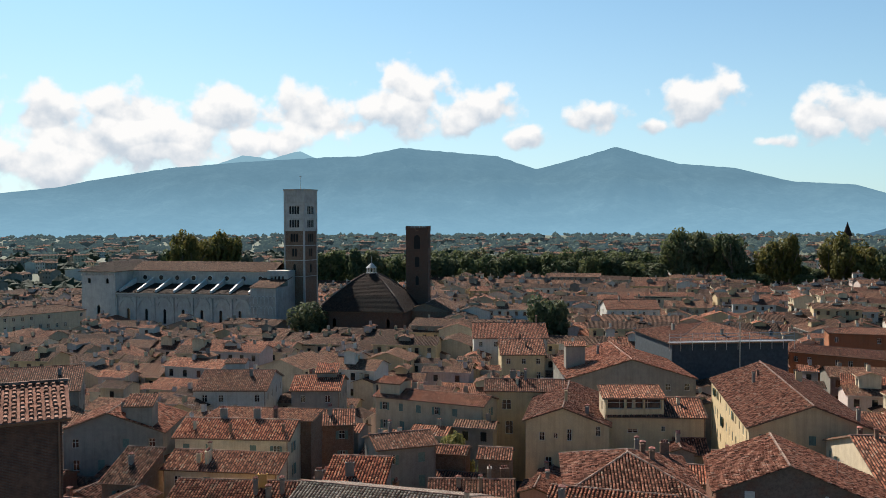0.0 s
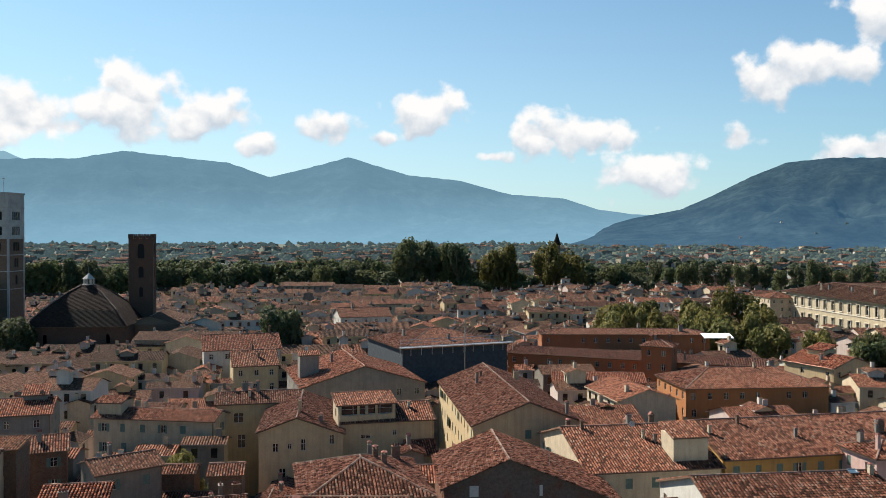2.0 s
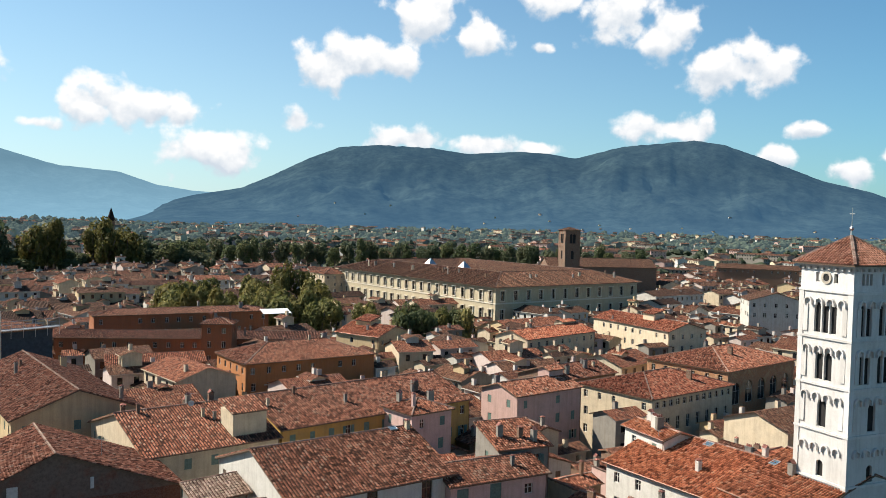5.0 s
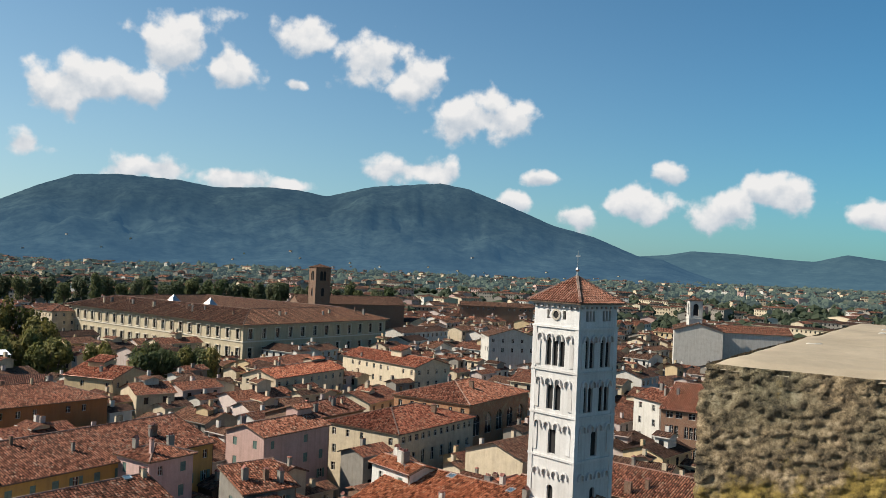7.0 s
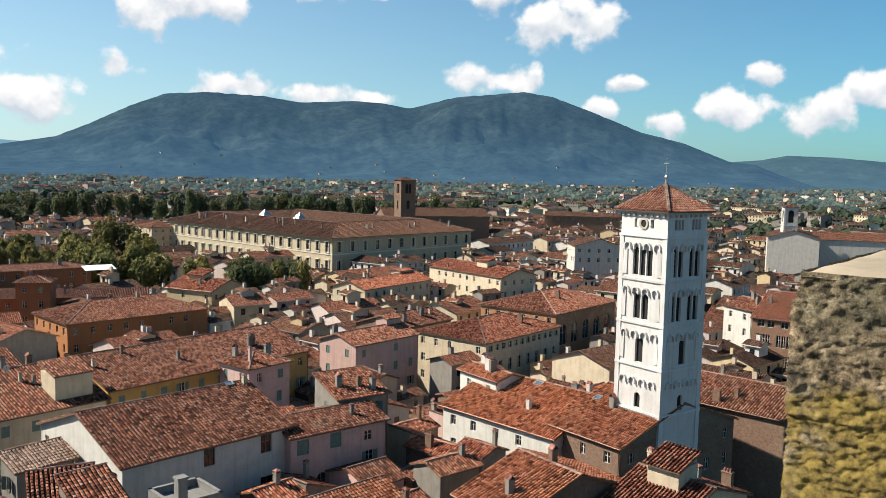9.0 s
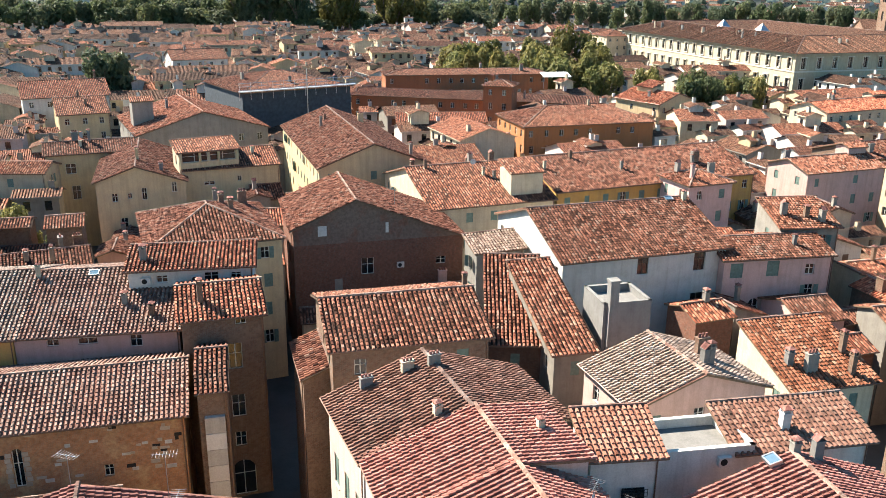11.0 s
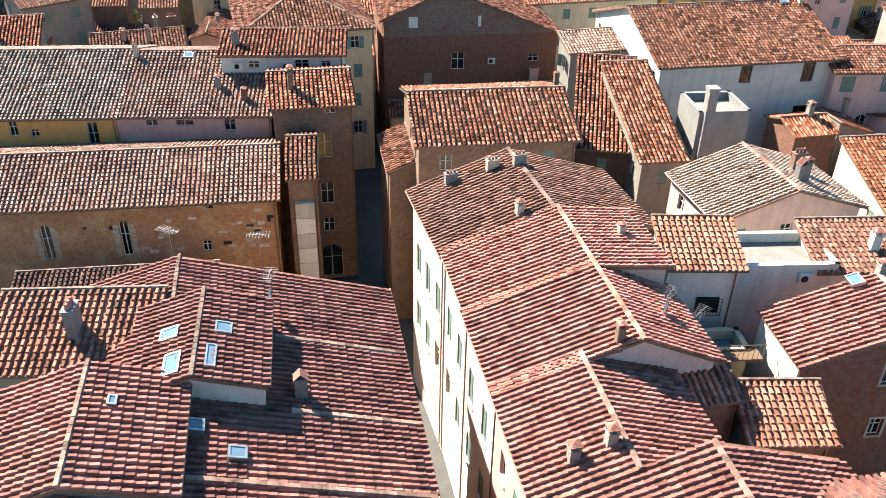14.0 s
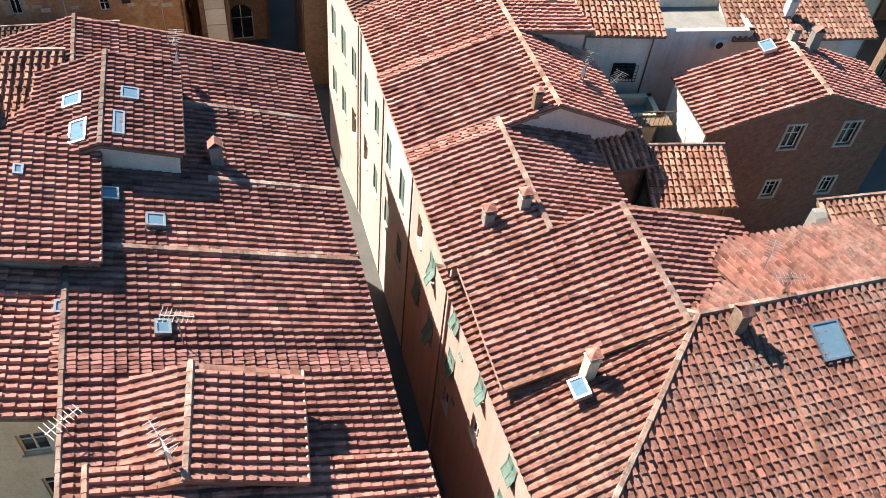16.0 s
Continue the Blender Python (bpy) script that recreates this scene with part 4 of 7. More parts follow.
# ---- landmarks ----
def arcade(parent, a, b, z, n, r, mt, name="blind_arch", out=0.12):
    """A row of n small round hoods along a wall from a to b, springing at z."""
    a, b = Vector((a[0], a[1], 0)), Vector((b[0], b[1], 0))
    d = (b - a).normalized()
    L = (b - a).length
    n3 = Vector((d.y, -d.x, 0))
    turn = math.degrees(math.atan2(d.y, d.x))
    key = ("arch", round(r, 2), mt.name)
    if key not in WINDOW_MESH:
        sh = Shape()
        m = 7
        for k in range(m):
            t0, t1 = math.pi * k / m, math.pi * (k + 1) / m
            for ra, rb, y0 in ((r * 0.72, r, -out),):
                p = [(ra * math.cos(t0), y0, ra * math.sin(t0)), (rb * math.cos(t0), y0, rb * math.sin(t0)),
                     (rb * math.cos(t1), y0, rb * math.sin(t1)), (ra * math.cos(t1), y0, ra * math.sin(t1))]
                q = [(x, 0.02, zz) for x, _, zz in p]
                sh.face(p)
                sh.face([p[1], q[1], q[2], p[2]]), sh.face([p[0], p[3], q[3], q[0]])
        for s in (-1, 1):
            sh.box(s * r * 0.86 - 0.09, s * r * 0.86 + 0.09, -out, 0.02, -0.35, 0.0, 0, True, True)
        WINDOW_MESH[key] = sh.mesh(name, [mt])
    for k in range(n):
        p = a + d * (L * (k + 0.5) / n)
        part(name, WINDOW_MESH[key], None, parent, m=pose(p.x, p.y, z, 0, 0, turn))


def mullions(parent, a, b, u0, u1, z0, z1, n, mt):
    """Slender columns that part an opening into n lights."""
    a, b = Vector((a[0], a[1], 0)), Vector((b[0], b[1], 0))
    d = (b - a).normalized()
    inn = Vector((-d.y, d.x, 0))
    for k in range(1, n):
        p = a + d * (u0 + (u1 - u0) * k / n) + inn * 0.25
        sh = Shape()
        sh.prism(0, 0, 0.1, 0.09, z0, z1, 7)
        sh.box(-0.14, 0.14, -0.14, 0.14, z1 - 0.25, z1, 0, True, True)
        part("colonette", sh, mt, parent, m=pose(p.x, p.y, 0))


def lights(c, w, n, gap=0.18, h0=0, h1=1):
    """n arched lights side by side round c."""
    out = []
    tot = n * w + (n - 1) * gap
    for k in range(n):
        u = c - tot / 2 + k * (w + gap)
        out.append((u, u + w, h0, h1, True))
    return out


def square_tower(name, x, y, yaw, w, levels, mt, label, base_mt=None, z0=0.0, trim=None, twin=False):
    """A bell tower: levels are (bottom, top, number of lights, light width, sill, head); a string course between them."""
    root = thing(name, pose(x, y, 0, 0, 0, yaw), label, "bell tower")
    FOOT.append((x, y, w / 2, w / 2, radians(yaw)))
    h = w / 2
    c = [(-h, -h), (h, -h), (h, h), (-h, h)]
    trim = trim or mt
    for bot, top, n, lw, sill, head, wmt in levels:
        sh = Shape()
        for i in range(4):
            a, b = c[i], c[(i + 1) % 4]
            holes = lights(w / 2, lw, n, h0=sill, h1=head) if n else []
            if twin and i == 0 and n > 1:
                holes = lights(w * 0.29, 0.8, 2, h0=sill, h1=head) + lights(w * 0.71, 0.8, 2, h0=sill, h1=head)
            wall_panel(sh, a, b, bot, top, holes, 0.3)
        sh.box(-h + 0.55, h - 0.55, -h + 0.55, h - 0.55, bot, bot + 0.15, 0, True, True)
        part("wall", sh, wmt, root)
        if n:
            # black box added inside so that the openings look shaded
            core = Shape()
            core.box(-h + 0.32, h - 0.32, -h + 0.32, h - 0.32, bot + 0.2, top - 0.1, 0)
            part("belfry_core", core, DARK, root)
        st = Shape()
        st.box(-h - 0.16, h + 0.16, -h - 0.16, h + 0.16, top - 0.16, top + 0.1, 0, True, True)
        part("string_course", st, trim, root)
        for sx in (-1, 1):
            for sy in (-1, 1):
                pl = Shape()
                pl.box(sx * h - 0.32, sx * h + 0.32, sy * h - 0.32, sy * h + 0.32, bot, top - 0.16, 0)
                part("pilaster", pl, trim, root, m=pose(-sx * 0.22, -sy * 0.22, 0))
    return root, c


def michele_tower():
    w = 6.9
    lv = [(0.0, 17.5, 0, 0, 0, 0, MARBLE), (17.5, 22.8, 1, 0.9, 17.8, 19.6, MARBLE), (22.8, 27.8, 1, 1.15, 23.2, 26.2, MARBLE),
          (27.8, 32.9, 2, 1.0, 28.3, 31.3, MARBLE), (32.9, 38.0, 3, 0.85, 33.4, 36.7, MARBLE)]
    root, c = square_tower("bell_tower", 98.1, 30.9, -22.6, w, lv, MARBLE, "white marble bell tower with a small red tiled pyramid roof", twin=True)
    h = w / 2
    for i in (0, 3):
        a, b = c[i], c[(i + 1) % 4]
        d = (Vector((b[0], b[1], 0)) - Vector((a[0], a[1], 0))).normalized()
        a2, b2 = Vector((*a, 0)) + d * 0.5, Vector((*b, 0)) - d * 0.5
        for z in (20.9, 26.4, 31.5, 36.7):
            arcade(root, a2, b2, z, 4, 0.52, MARBLE, out=0.3)
        for off in (-1.9, 1.9):
            sh = Shape()
            sh.box(-0.3, 0.3, -0.12, 0.02, 0, 3.0, 0, True, True)
            p = Vector((*a, 0)) + d * (h + off * 1.35)
            for z in (23.4, 28.4, 33.4):
                part("blind_pier", sh.mesh("blind_pier", [MARBLE]), None, root, m=pose(p.x, p.y, z, 0, 0, math.degrees(math.atan2(d.y, d.x))))
    # attic with small square lights and an oculus, its shaded inside a black disc
    sh = Shape()
    for i in range(4):
        wall_panel(sh, c[i], c[(i + 1) % 4], 38.0, 40.6, [(1.2, 1.65, 38.8, 40.0), (1.8, 2.2, 38.8, 40.0), (2.35, 2.75, 38.8, 40.0), (4.2, 4.6, 38.8, 40.0), (4.75, 5.15, 38.8, 40.0), (5.3, 5.7, 38.8, 40.0)] if i == 0
                   else [(2.0, 2.5, 38.9, 39.9), (4.4, 4.9, 38.9, 39.9)], 0.4)
    part("attic_wall", sh, MARBLE, root)
    sh = Shape()
    n = 16
    for k in range(n):
        t0, t1 = 2 * math.pi * k / n, 2 * math.pi * (k + 1) / n
        for r0, r1, y in ((0.42, 0.68, -0.12),):
            sh.face([(r0 * math.cos(t0), y, r0 * math.sin(t0)), (r1 * math.cos(t0), y, r1 * math.sin(t0)), (r1 * math.cos(t1), y, r1 * math.sin(t1)), (r0 * math.cos(t1), y, r0 * math.sin(t1))])
            sh.face([(r1 * math.cos(t0), y, r1 * math.sin(t0)), (r1 * math.cos(t0), 0, r1 * math.sin(t0)), (r1 * math.cos(t1), 0, r1 * math.sin(t1)), (r1 * math.cos(t1), y, r1 * math.sin(t1))])
        sh.face([(0, -0.03, 0), (0.42 * math.cos(t0), -0.03, 0.42 * math.sin(t0)), (0.42 * math.cos(t1), -0.03, 0.42 * math.sin(t1))], 1)
    part("oculus", sh, [STONE_TRIM, DARK], root, m=pose(-h, 0.0, 39.4, 0, 0, -90))
    for k in range(8):
        for i in (0, 3):
            sh = Shape()
            sh.box(-0.14, 0.14, -0.28, 0.0, -0.3, 0, 0, True, True)
            a, b = Vector((*c[i], 0)), Vector((*c[(i + 1) % 4], 0))
            p = a + (b - a) * (k + 0.5) / 8
            part("corbel", sh.mesh("corbel", [MARBLE_OLD]), None, root, m=pose(p.x, p.y, 40.55, 0, 0, 0 if i == 0 else -90))
    sh = Shape()
    sh.box(-h - 0.35, h + 0.35, -h - 0.35, h + 0.35, 40.55, 40.85, 0, True, True)
    part("cornice", sh, MARBLE_OLD, root)
    rf = Roof()
    e = h + 0.65
    q = [(-e, -e, 40.95), (e, -e, 40.95), (e, e, 40.95), (-e, e, 40.95)]
    for i in range(4):
        roof_plane(rf, [q[i], q[(i + 1) % 4], (0, 0, 43.9)], 2)
        ridge_row(rf, q[i], (0, 0, 43.9), 2, 0.2)
    rf.put(root, TILE_NEW, "roof")
    sp = Shape()
    sp.prism(0, 0, 0.18, 0.12, 43.8, 44.5, 8), sp.prism(0, 0, 0.12, 0.28, 44.5, 44.75, 8), sp.prism(0, 0, 0.28, 0.1, 44.75, 45.05, 8)
    sp.prism(0, 0, 0.05, 0.03, 45.05, 47.0, 6)
    sp.box(-0.02, 0.02, -0.35, 0.35, 46.3, 46.42, 0, True, True)
    part("finial", sp, METAL, root)


def wall_windows(parent, a, b, us, zs, w, h, mt_frame=STONE_TRIM, z_from=0, z_to=10, mt=None, sill=True, arched=False, proud=0.12):
    """A long facade with a real opening, a casement and a moulded stone surround at each place."""
    sh = Shape()
    holes = [(u - w / 2, u + w / 2, z, z + h) for u in us for z in zs]
    wall_panel(sh, a, b, z_from, z_to, holes, 0.3)
    part("wall", sh, mt, parent)
    A, B = Vector((*a, 0)), Vector((*b, 0))
    d = (B - A).normalized()
    inn = Vector((-d.y, d.x, 0))
    turn = math.degrees(math.atan2(d.y, d.x))
    key = ("surround", w, h, mt_frame.name)
    if key not in WINDOW_MESH:
        fr = Shape()
        t = 0.22
        fr.box(-t, 0, -proud, 0.02, -t, h + t, 0, True, True), fr.box(w, w + t, -proud, 0.02, -t, h + t, 0, True, True)
        fr.box(-t * 1.6, w + t * 1.6, -proud * 1.8, 0.02, h, h + t * 1.3, 0, True, True), fr.box(-t * 1.3, w + t * 1.3, -proud * 1.5, 0.02, -t, 0, 0, True, True)
        WINDOW_MESH[key] = fr.mesh("surround", [mt_frame])
    for u0, u1, z0, z1 in holes:
        p = A + d * u0 + inn * 0.2
        ob = part("window", window_mesh(w, h, FRAME), None, parent, m=pose(p.x, p.y, z0, 0, 0, turn))
        part("surround", WINDOW_MESH[key], None, ob, m=pose(0, -0.2, 0))


def palace():
    x, y, yaw, L, D, ez = 272.0, 234.5, -11.0, 72.0, 112.0, 21.0
    root = thing("palace", pose(x, y, 0, 0, 0, yaw), "long cream palace with framed windows and a tile roof", "palace")
    FOOT.append((x, y, L / 2 + 2, D / 2 + 2, radians(yaw)))
    l, d = L / 2, D / 2
    mt = rough_mat("plaster_palace", (0.52, 0.44, 0.30), (0.38, 0.325, 0.235), 0.7)
    pale = rough_mat("palace_trim", (0.66, 0.59, 0.46), (0.5, 0.44, 0.35), 0.6, 1.5, streak=False)
    n1, n2 = 12, 21
    wall_windows(root, (-l, -d), (l, -d), [L * (k + 0.5) / n1 for k in range(n1)], [3.5, 9.6, 16.0], 1.8, 3.5, pale, z_to=ez, mt=mt, proud=0.25)
    wall_windows(root, (-l, d), (-l, -d), [D * (k + 0.5) / n2 for k in range(n2)], [3.5, 9.6, 16.0], 1.8, 3.5, pale, z_to=ez, mt=mt, proud=0.25)
    sh = Shape()
    wall_panel(sh, (l, -d), (l, d), 0, ez, []), wall_panel(sh, (l, d), (-l, d), 0, ez, [])
    part("rear_wall", sh, mt, root)
    for z in (8.3, 15.0):
        st = Shape()
        st.box(-l - 0.2, l + 0.2, -d - 0.2, d + 0.2, z, z + 0.45, 0, True, True)
        part("string_course", st, pale, root)
    st = Shape()
    st.box(-l - 0.6, l + 0.6, -d - 0.6, d + 0.6, ez - 0.5, ez, 0, True, True)
    part("cornice", st, STONE_TRIM, root)
    rf = Roof()
    e, i, zr = 1.3, 13.0, 25.2
    q = [(-l - e, -d - e, ez), (l + e, -d - e, ez), (l + e, d + e, ez), (-l - e, d + e, ez)]
    r = [(-l + i, -d + i, zr), (l - i, -d + i, zr), (l - i, d - i, zr), (-l + i, d - i, zr)]
    for k in range(4):
        m = (k + 1) % 4
        roof_plane(rf, [q[k], q[m], r[m], r[k]], 1)
        ridge_row(rf, q[k], r[k], 1, 0.2), ridge_row(rf, r[k], r[m], 1, 0.2)
    inner = [(a * 0.45, b * 0.72, 21.5) for a, b, _ in r]
    for k in range(4):
        m = (k + 1) % 4
        roof_plane(rf, [inner[m], inner[k], r[k], r[m]], 0)
    rf.put(root, FAR_OLD_SHADED, "roof")
    rng = random.Random(3)
    for k in range(16):
        chimney(root, -l + rng.uniform(4, 12), rng.uniform(-d + 6, d - 6), 23.4, rng, "cream")
    for k in range(8):
        chimney(root, rng.uniform(-l + 6, l - 6), -d + rng.uniform(4, 12), 23.2, rng, "cream")
    for v in (5.0, -18.0):
        lt = Shape()
        lt.face([(-2, -2, 0), (2, -2, 0), (0, 0, 2.8)]), lt.face([(2, -2, 0), (2, 2, 0), (0, 0, 2.8)])
        lt.face([(2, 2, 0), (-2, 2, 0), (0, 0, 2.8)]), lt.face([(-2, 2, 0), (-2, -2, 0), (0, 0, 2.8)])
        part("skylight", lt, METAL, root, "pale metal roof lantern", m=pose(-l + 15, v, 25.0))
    # the paler pavilion at the far corner
    house(245.5, 300.0, 14, 16, -11, 18.5, 0.28, "h", "cream", seed=9, label="white arched pavilion beside the long palace", shutters="none", rows=3)


def cathedral():
    """Local x along the nave's flank that faces the town's middle, y into the building."""
    m = pose(-73, 332, 0, 0, 0, -14.7)
    root = thing("cathedral", m, "white and grey marble cathedral with aisle, clerestory and transept", "church")
    cw = m @ Vector((-35, 16, 0))
    FOOT.append((cw.x, cw.y, 50, 24, radians(-14.7)))
    # aisle wall with lancets between tall blind arches
    sh = Shape()
    holes = [(4.5 + 8.4 * k, 5.9 + 8.4 * k, 5.0, 11.0, True) for k in range(7)]
    wall_panel(sh, (-63, 0), (-2, 0), 0, 17.5, holes, 0.5)
    part("aisle_wall", sh, MARBLE_OLD, root)
    bk = Shape()
    bk.face([(-63, 0.6, 3), (-2, 0.6, 3), (-2, 0.6, 13), (-63, 0.6, 13)])
    part("aisle_glass", bk, GLASS, root)
    arcade(root, (-63, 0), (-2, 0), 12.0, 7, 3.6, MARBLE_OLD, "aisle_arch", 0.4)
    arcade(root, (-63, 0), (-2, 0), 15.4, 28, 0.9, MARBLE_OLD, "cornice_arch", 0.35)
    for k in range(8):
        p = Shape()
        p.box(-0.5, 0.5, -0.7, 0.0, 0, 15.5, 0)
        part("buttress", p.mesh("buttress", [MARBLE_OLD]), None, root, m=pose(-63 + 8.7 * k, 0, 0))
    st = Shape()
    st.box(-63, -2, -0.8, 0.1, 16.9, 17.5, 0, True, True)
    part("aisle_cornice", st, MARBLE, root)
    rf = Roof()
    roof_plane(rf, [(-63, -0.9, 17.5), (-2, -0.9, 17.5), (-2, 11, 20.6), (-63, 11, 20.6)], 0)
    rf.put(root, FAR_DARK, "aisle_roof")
    for k in range(8):
        fn = Shape()
        fn.face([(-0.4, 0, 17.5), (-0.4, 11, 20.6), (-0.4, 11, 23.0), (-0.4, 0, 18.7)][::-1])
        fn.face([(0.4, 0, 17.5), (0.4, 11, 20.6), (0.4, 11, 23.0), (0.4, 0, 18.7)])
        fn.face([(-0.4, 0, 18.7), (0.4, 0, 18.7), (0.4, 11, 23.0), (-0.4, 11, 23.0)])
        fn.face([(-0.4, 0, 17.5), (0.4, 0, 17.5), (0.4, 0, 18.7), (-0.4, 0, 18.7)])
        part("roof_fin", fn.mesh("roof_fin", [MARBLE]), None, root, m=pose(-61.5 + 8.3 * k, 0, 0))
    # clerestory with round windows
    sh = Shape()
    wall_panel(sh, (-63, 11), (2, 11), 17, 26, [])
    wall_panel(sh, (2, 11), (2, 26), 0, 26, []), wall_panel(sh, (2, 26), (-63, 26), 0, 26, [])
    part("clerestory", sh, MARBLE_OLD, root)
    for k in range(8):
        oc = Shape()
        n = 12
        for i in range(n):
            t0, t1 = 2 * math.pi * i / n, 2 * math.pi * (i + 1) / n
            a0, a1 = (math.cos(t0), math.sin(t0)), (math.cos(t1), math.sin(t1))
            oc.face([(1.0 * a0[0], -0.25, 1.0 * a0[1]), (1.45 * a0[0], -0.25, 1.45 * a0[1]), (1.45 * a1[0], -0.25, 1.45 * a1[1]), (1.0 * a1[0], -0.25, 1.0 * a1[1])])
            oc.face([(1.45 * a0[0], -0.25, 1.45 * a0[1]), (1.45 * a0[0], 0, 1.45 * a0[1]), (1.45 * a1[0], 0, 1.45 * a1[1]), (1.45 * a1[0], -0.25, 1.45 * a1[1])])
            oc.face([(0, -0.05, 0), (a0[0], -0.05, a0[1]), (a1[0], -0.05, a1[1])], 1)
        part("round_window", oc.mesh("round_window", [MARBLE, GLASS]), None, root, m=pose(-57 + 7.6 * k, 11, 23))
    st = Shape()
    st.box(-63.4, 2.4, 10.5, 26.5, 25.4, 26, 0, True, True)
    part("nave_cornice", st, MARBLE, root)
    rf = Roof()
    roof_plane(rf, [(-63, 10, 26), (2.4, 10, 26), (2.4, 18.5, 29.6), (-63, 18.5, 29.6)], 0)
    roof_plane(rf, [(2.4, 27, 26), (-63, 27, 26), (-63, 18.5, 29.6), (2.4, 18.5, 29.6)], 0)
    rf.put(root, FAR_OLD_SHADED, "nave_roof")
    # transept
    sh = Shape()
    wall_panel(sh, (-79, -1), (-63, -1), 0, 26, [(3.0, 4.4, 21, 23.2, True), (11.5, 12.9, 21, 23.2, True), (7.2, 8.8, 6, 12, True)], 0.5)
    wall_panel(sh, (-63, -1), (-63, 36), 0, 26, []), wall_panel(sh, (-63, 36), (-79, 36), 0, 26, []), wall_panel(sh, (-79, 36), (-79, -1), 0, 26, [])
    sh.face([(-63, -1, 26), (-63, 36, 26), (-79, 36, 26), (-79, -1, 26)])
    part("transept_wall", sh, MARBLE_OLD, root)
    arcade(root, (-79, -1), (-63, -1), 24.6, 10, 0.75, MARBLE, "transept_arch", 0.3)
    rf = Roof()
    q = [(-80, -2, 26), (-62, -2, 26), (-62, 37, 26), (-80, 37, 26)]
    r0, r1 = (-71, 8, 30.0), (-71, 28, 30.0)
    for fc in ([q[0], q[1], r0], [q[1], q[2], r1, r0], [q[2], q[3], r1], [q[3], q[0], r0, r1]):
        roof_plane(rf, fc, 0)
    rf.put(root, FAR_DARK, "transept_roof")
    ap = Shape()
    ap.prism(-79, 17, 9.0, 9.0, 0, 19.5, 20, 0), ap.prism(-79, 17, 9.8, 0.5, 19.5, 23, 20, 1)
    part("apse", ap, [MARBLE_OLD, FAR_DARK], root)
    # porch front with stacked galleries
    sh = Shape()
    wall_panel(sh, (-2, -1.5), (9, -1.5), 0, 20.5, [(1.2, 4.8, 0, 8.5, True), (6.2, 9.8, 0, 8.5, True)], 1.0)
    wall_panel(sh, (9, -1.5), (9, 28), 0, 20.5, []), wall_panel(sh, (9, 28), (-2, 28), 0, 20.5, []), wall_panel(sh, (-2, 28), (-2, -1.5), 0, 20.5, [])
    sh.face([(-2, -1.5, 20.5), (9, -1.5, 20.5), (9, 28, 20.5), (-2, 28, 20.5)])
    part("porch", sh, MARBLE_OLD, root)
    for z in (12.5, 16.5):
        arcade(root, (-2, -1.5), (9, -1.5), z, 7, 0.72, MARBLE, "gallery_arch", 0.4)
        for k in range(8):
            cl = Shape()
            cl.prism(0, 0, 0.16, 0.14, z - 2.4, z, 7)
            part("gallery_column", cl.mesh("gallery_column", [MARBLE]), None, root, m=pose(-2 + 11 * k / 7, -1.8, 0))
    rf = Roof()
    roof_plane(rf, [(-2.4, -2.2, 20.6), (9.4, -2.2, 20.6), (9.4, 13, 24.0), (-2.4, 13, 24.0)], 0)
    rf.put(root, FAR_OLD_SHADED, "porch_roof")
    up = Shape()
    wall_panel(up, (0, 9), (9, 9), 20, 26.5, [(1.5 + 1.6 * k, 2.5 + 1.6 * k, 22, 24.5, True) for k in range(4)], 0.5)
    wall_panel(up, (9, 9), (9, 28), 20, 26.5, []), wall_panel(up, (0, 28), (0, 9), 20, 26.5, [])
    up.face([(0, 9, 26.5), (9, 9, 26.5), (9, 28, 26.5), (0, 28, 26.5)])
    part("upper_front", up, MARBLE_OLD, root)
    # campanile
    low, hi = WALLS["brick"], MARBLE_OLD
    lv = [(0, 24, 0, 0, 0, 0, low), (24, 30.5, 1, 1.3, 25.5, 29, low), (30.5, 36.5, 2, 1.1, 32, 35.3, low), (36.5, 42.5, 3, 1.1, 38, 41.3, low),
          (42.5, 48, 4, 1.05, 43.8, 47, hi), (48, 53.8, 4, 1.05, 49.3, 52.5, hi), (53.8, 59, 0, 0, 0, 0, hi)]
    t, c = square_tower("bell_tower", -58.5, 349.5, -24, 9.6, lv, hi, "tall campanile, brown brick below and pale marble above", trim=hi)
    top = Shape()
    top.box(-5.1, 5.1, -5.1, 5.1, 58.9, 59.4, 0, True, True)
    part("parapet", top, hi, t)
    rod = Shape()
    rod.prism(0, 0, 0.12, 0.06, 59.3, 65.5, 6), rod.box(-0.5, 0.5, -0.04, 0.04, 64.4, 64.9, 0, True, True)
    part("weather_vane", rod, METAL, t)


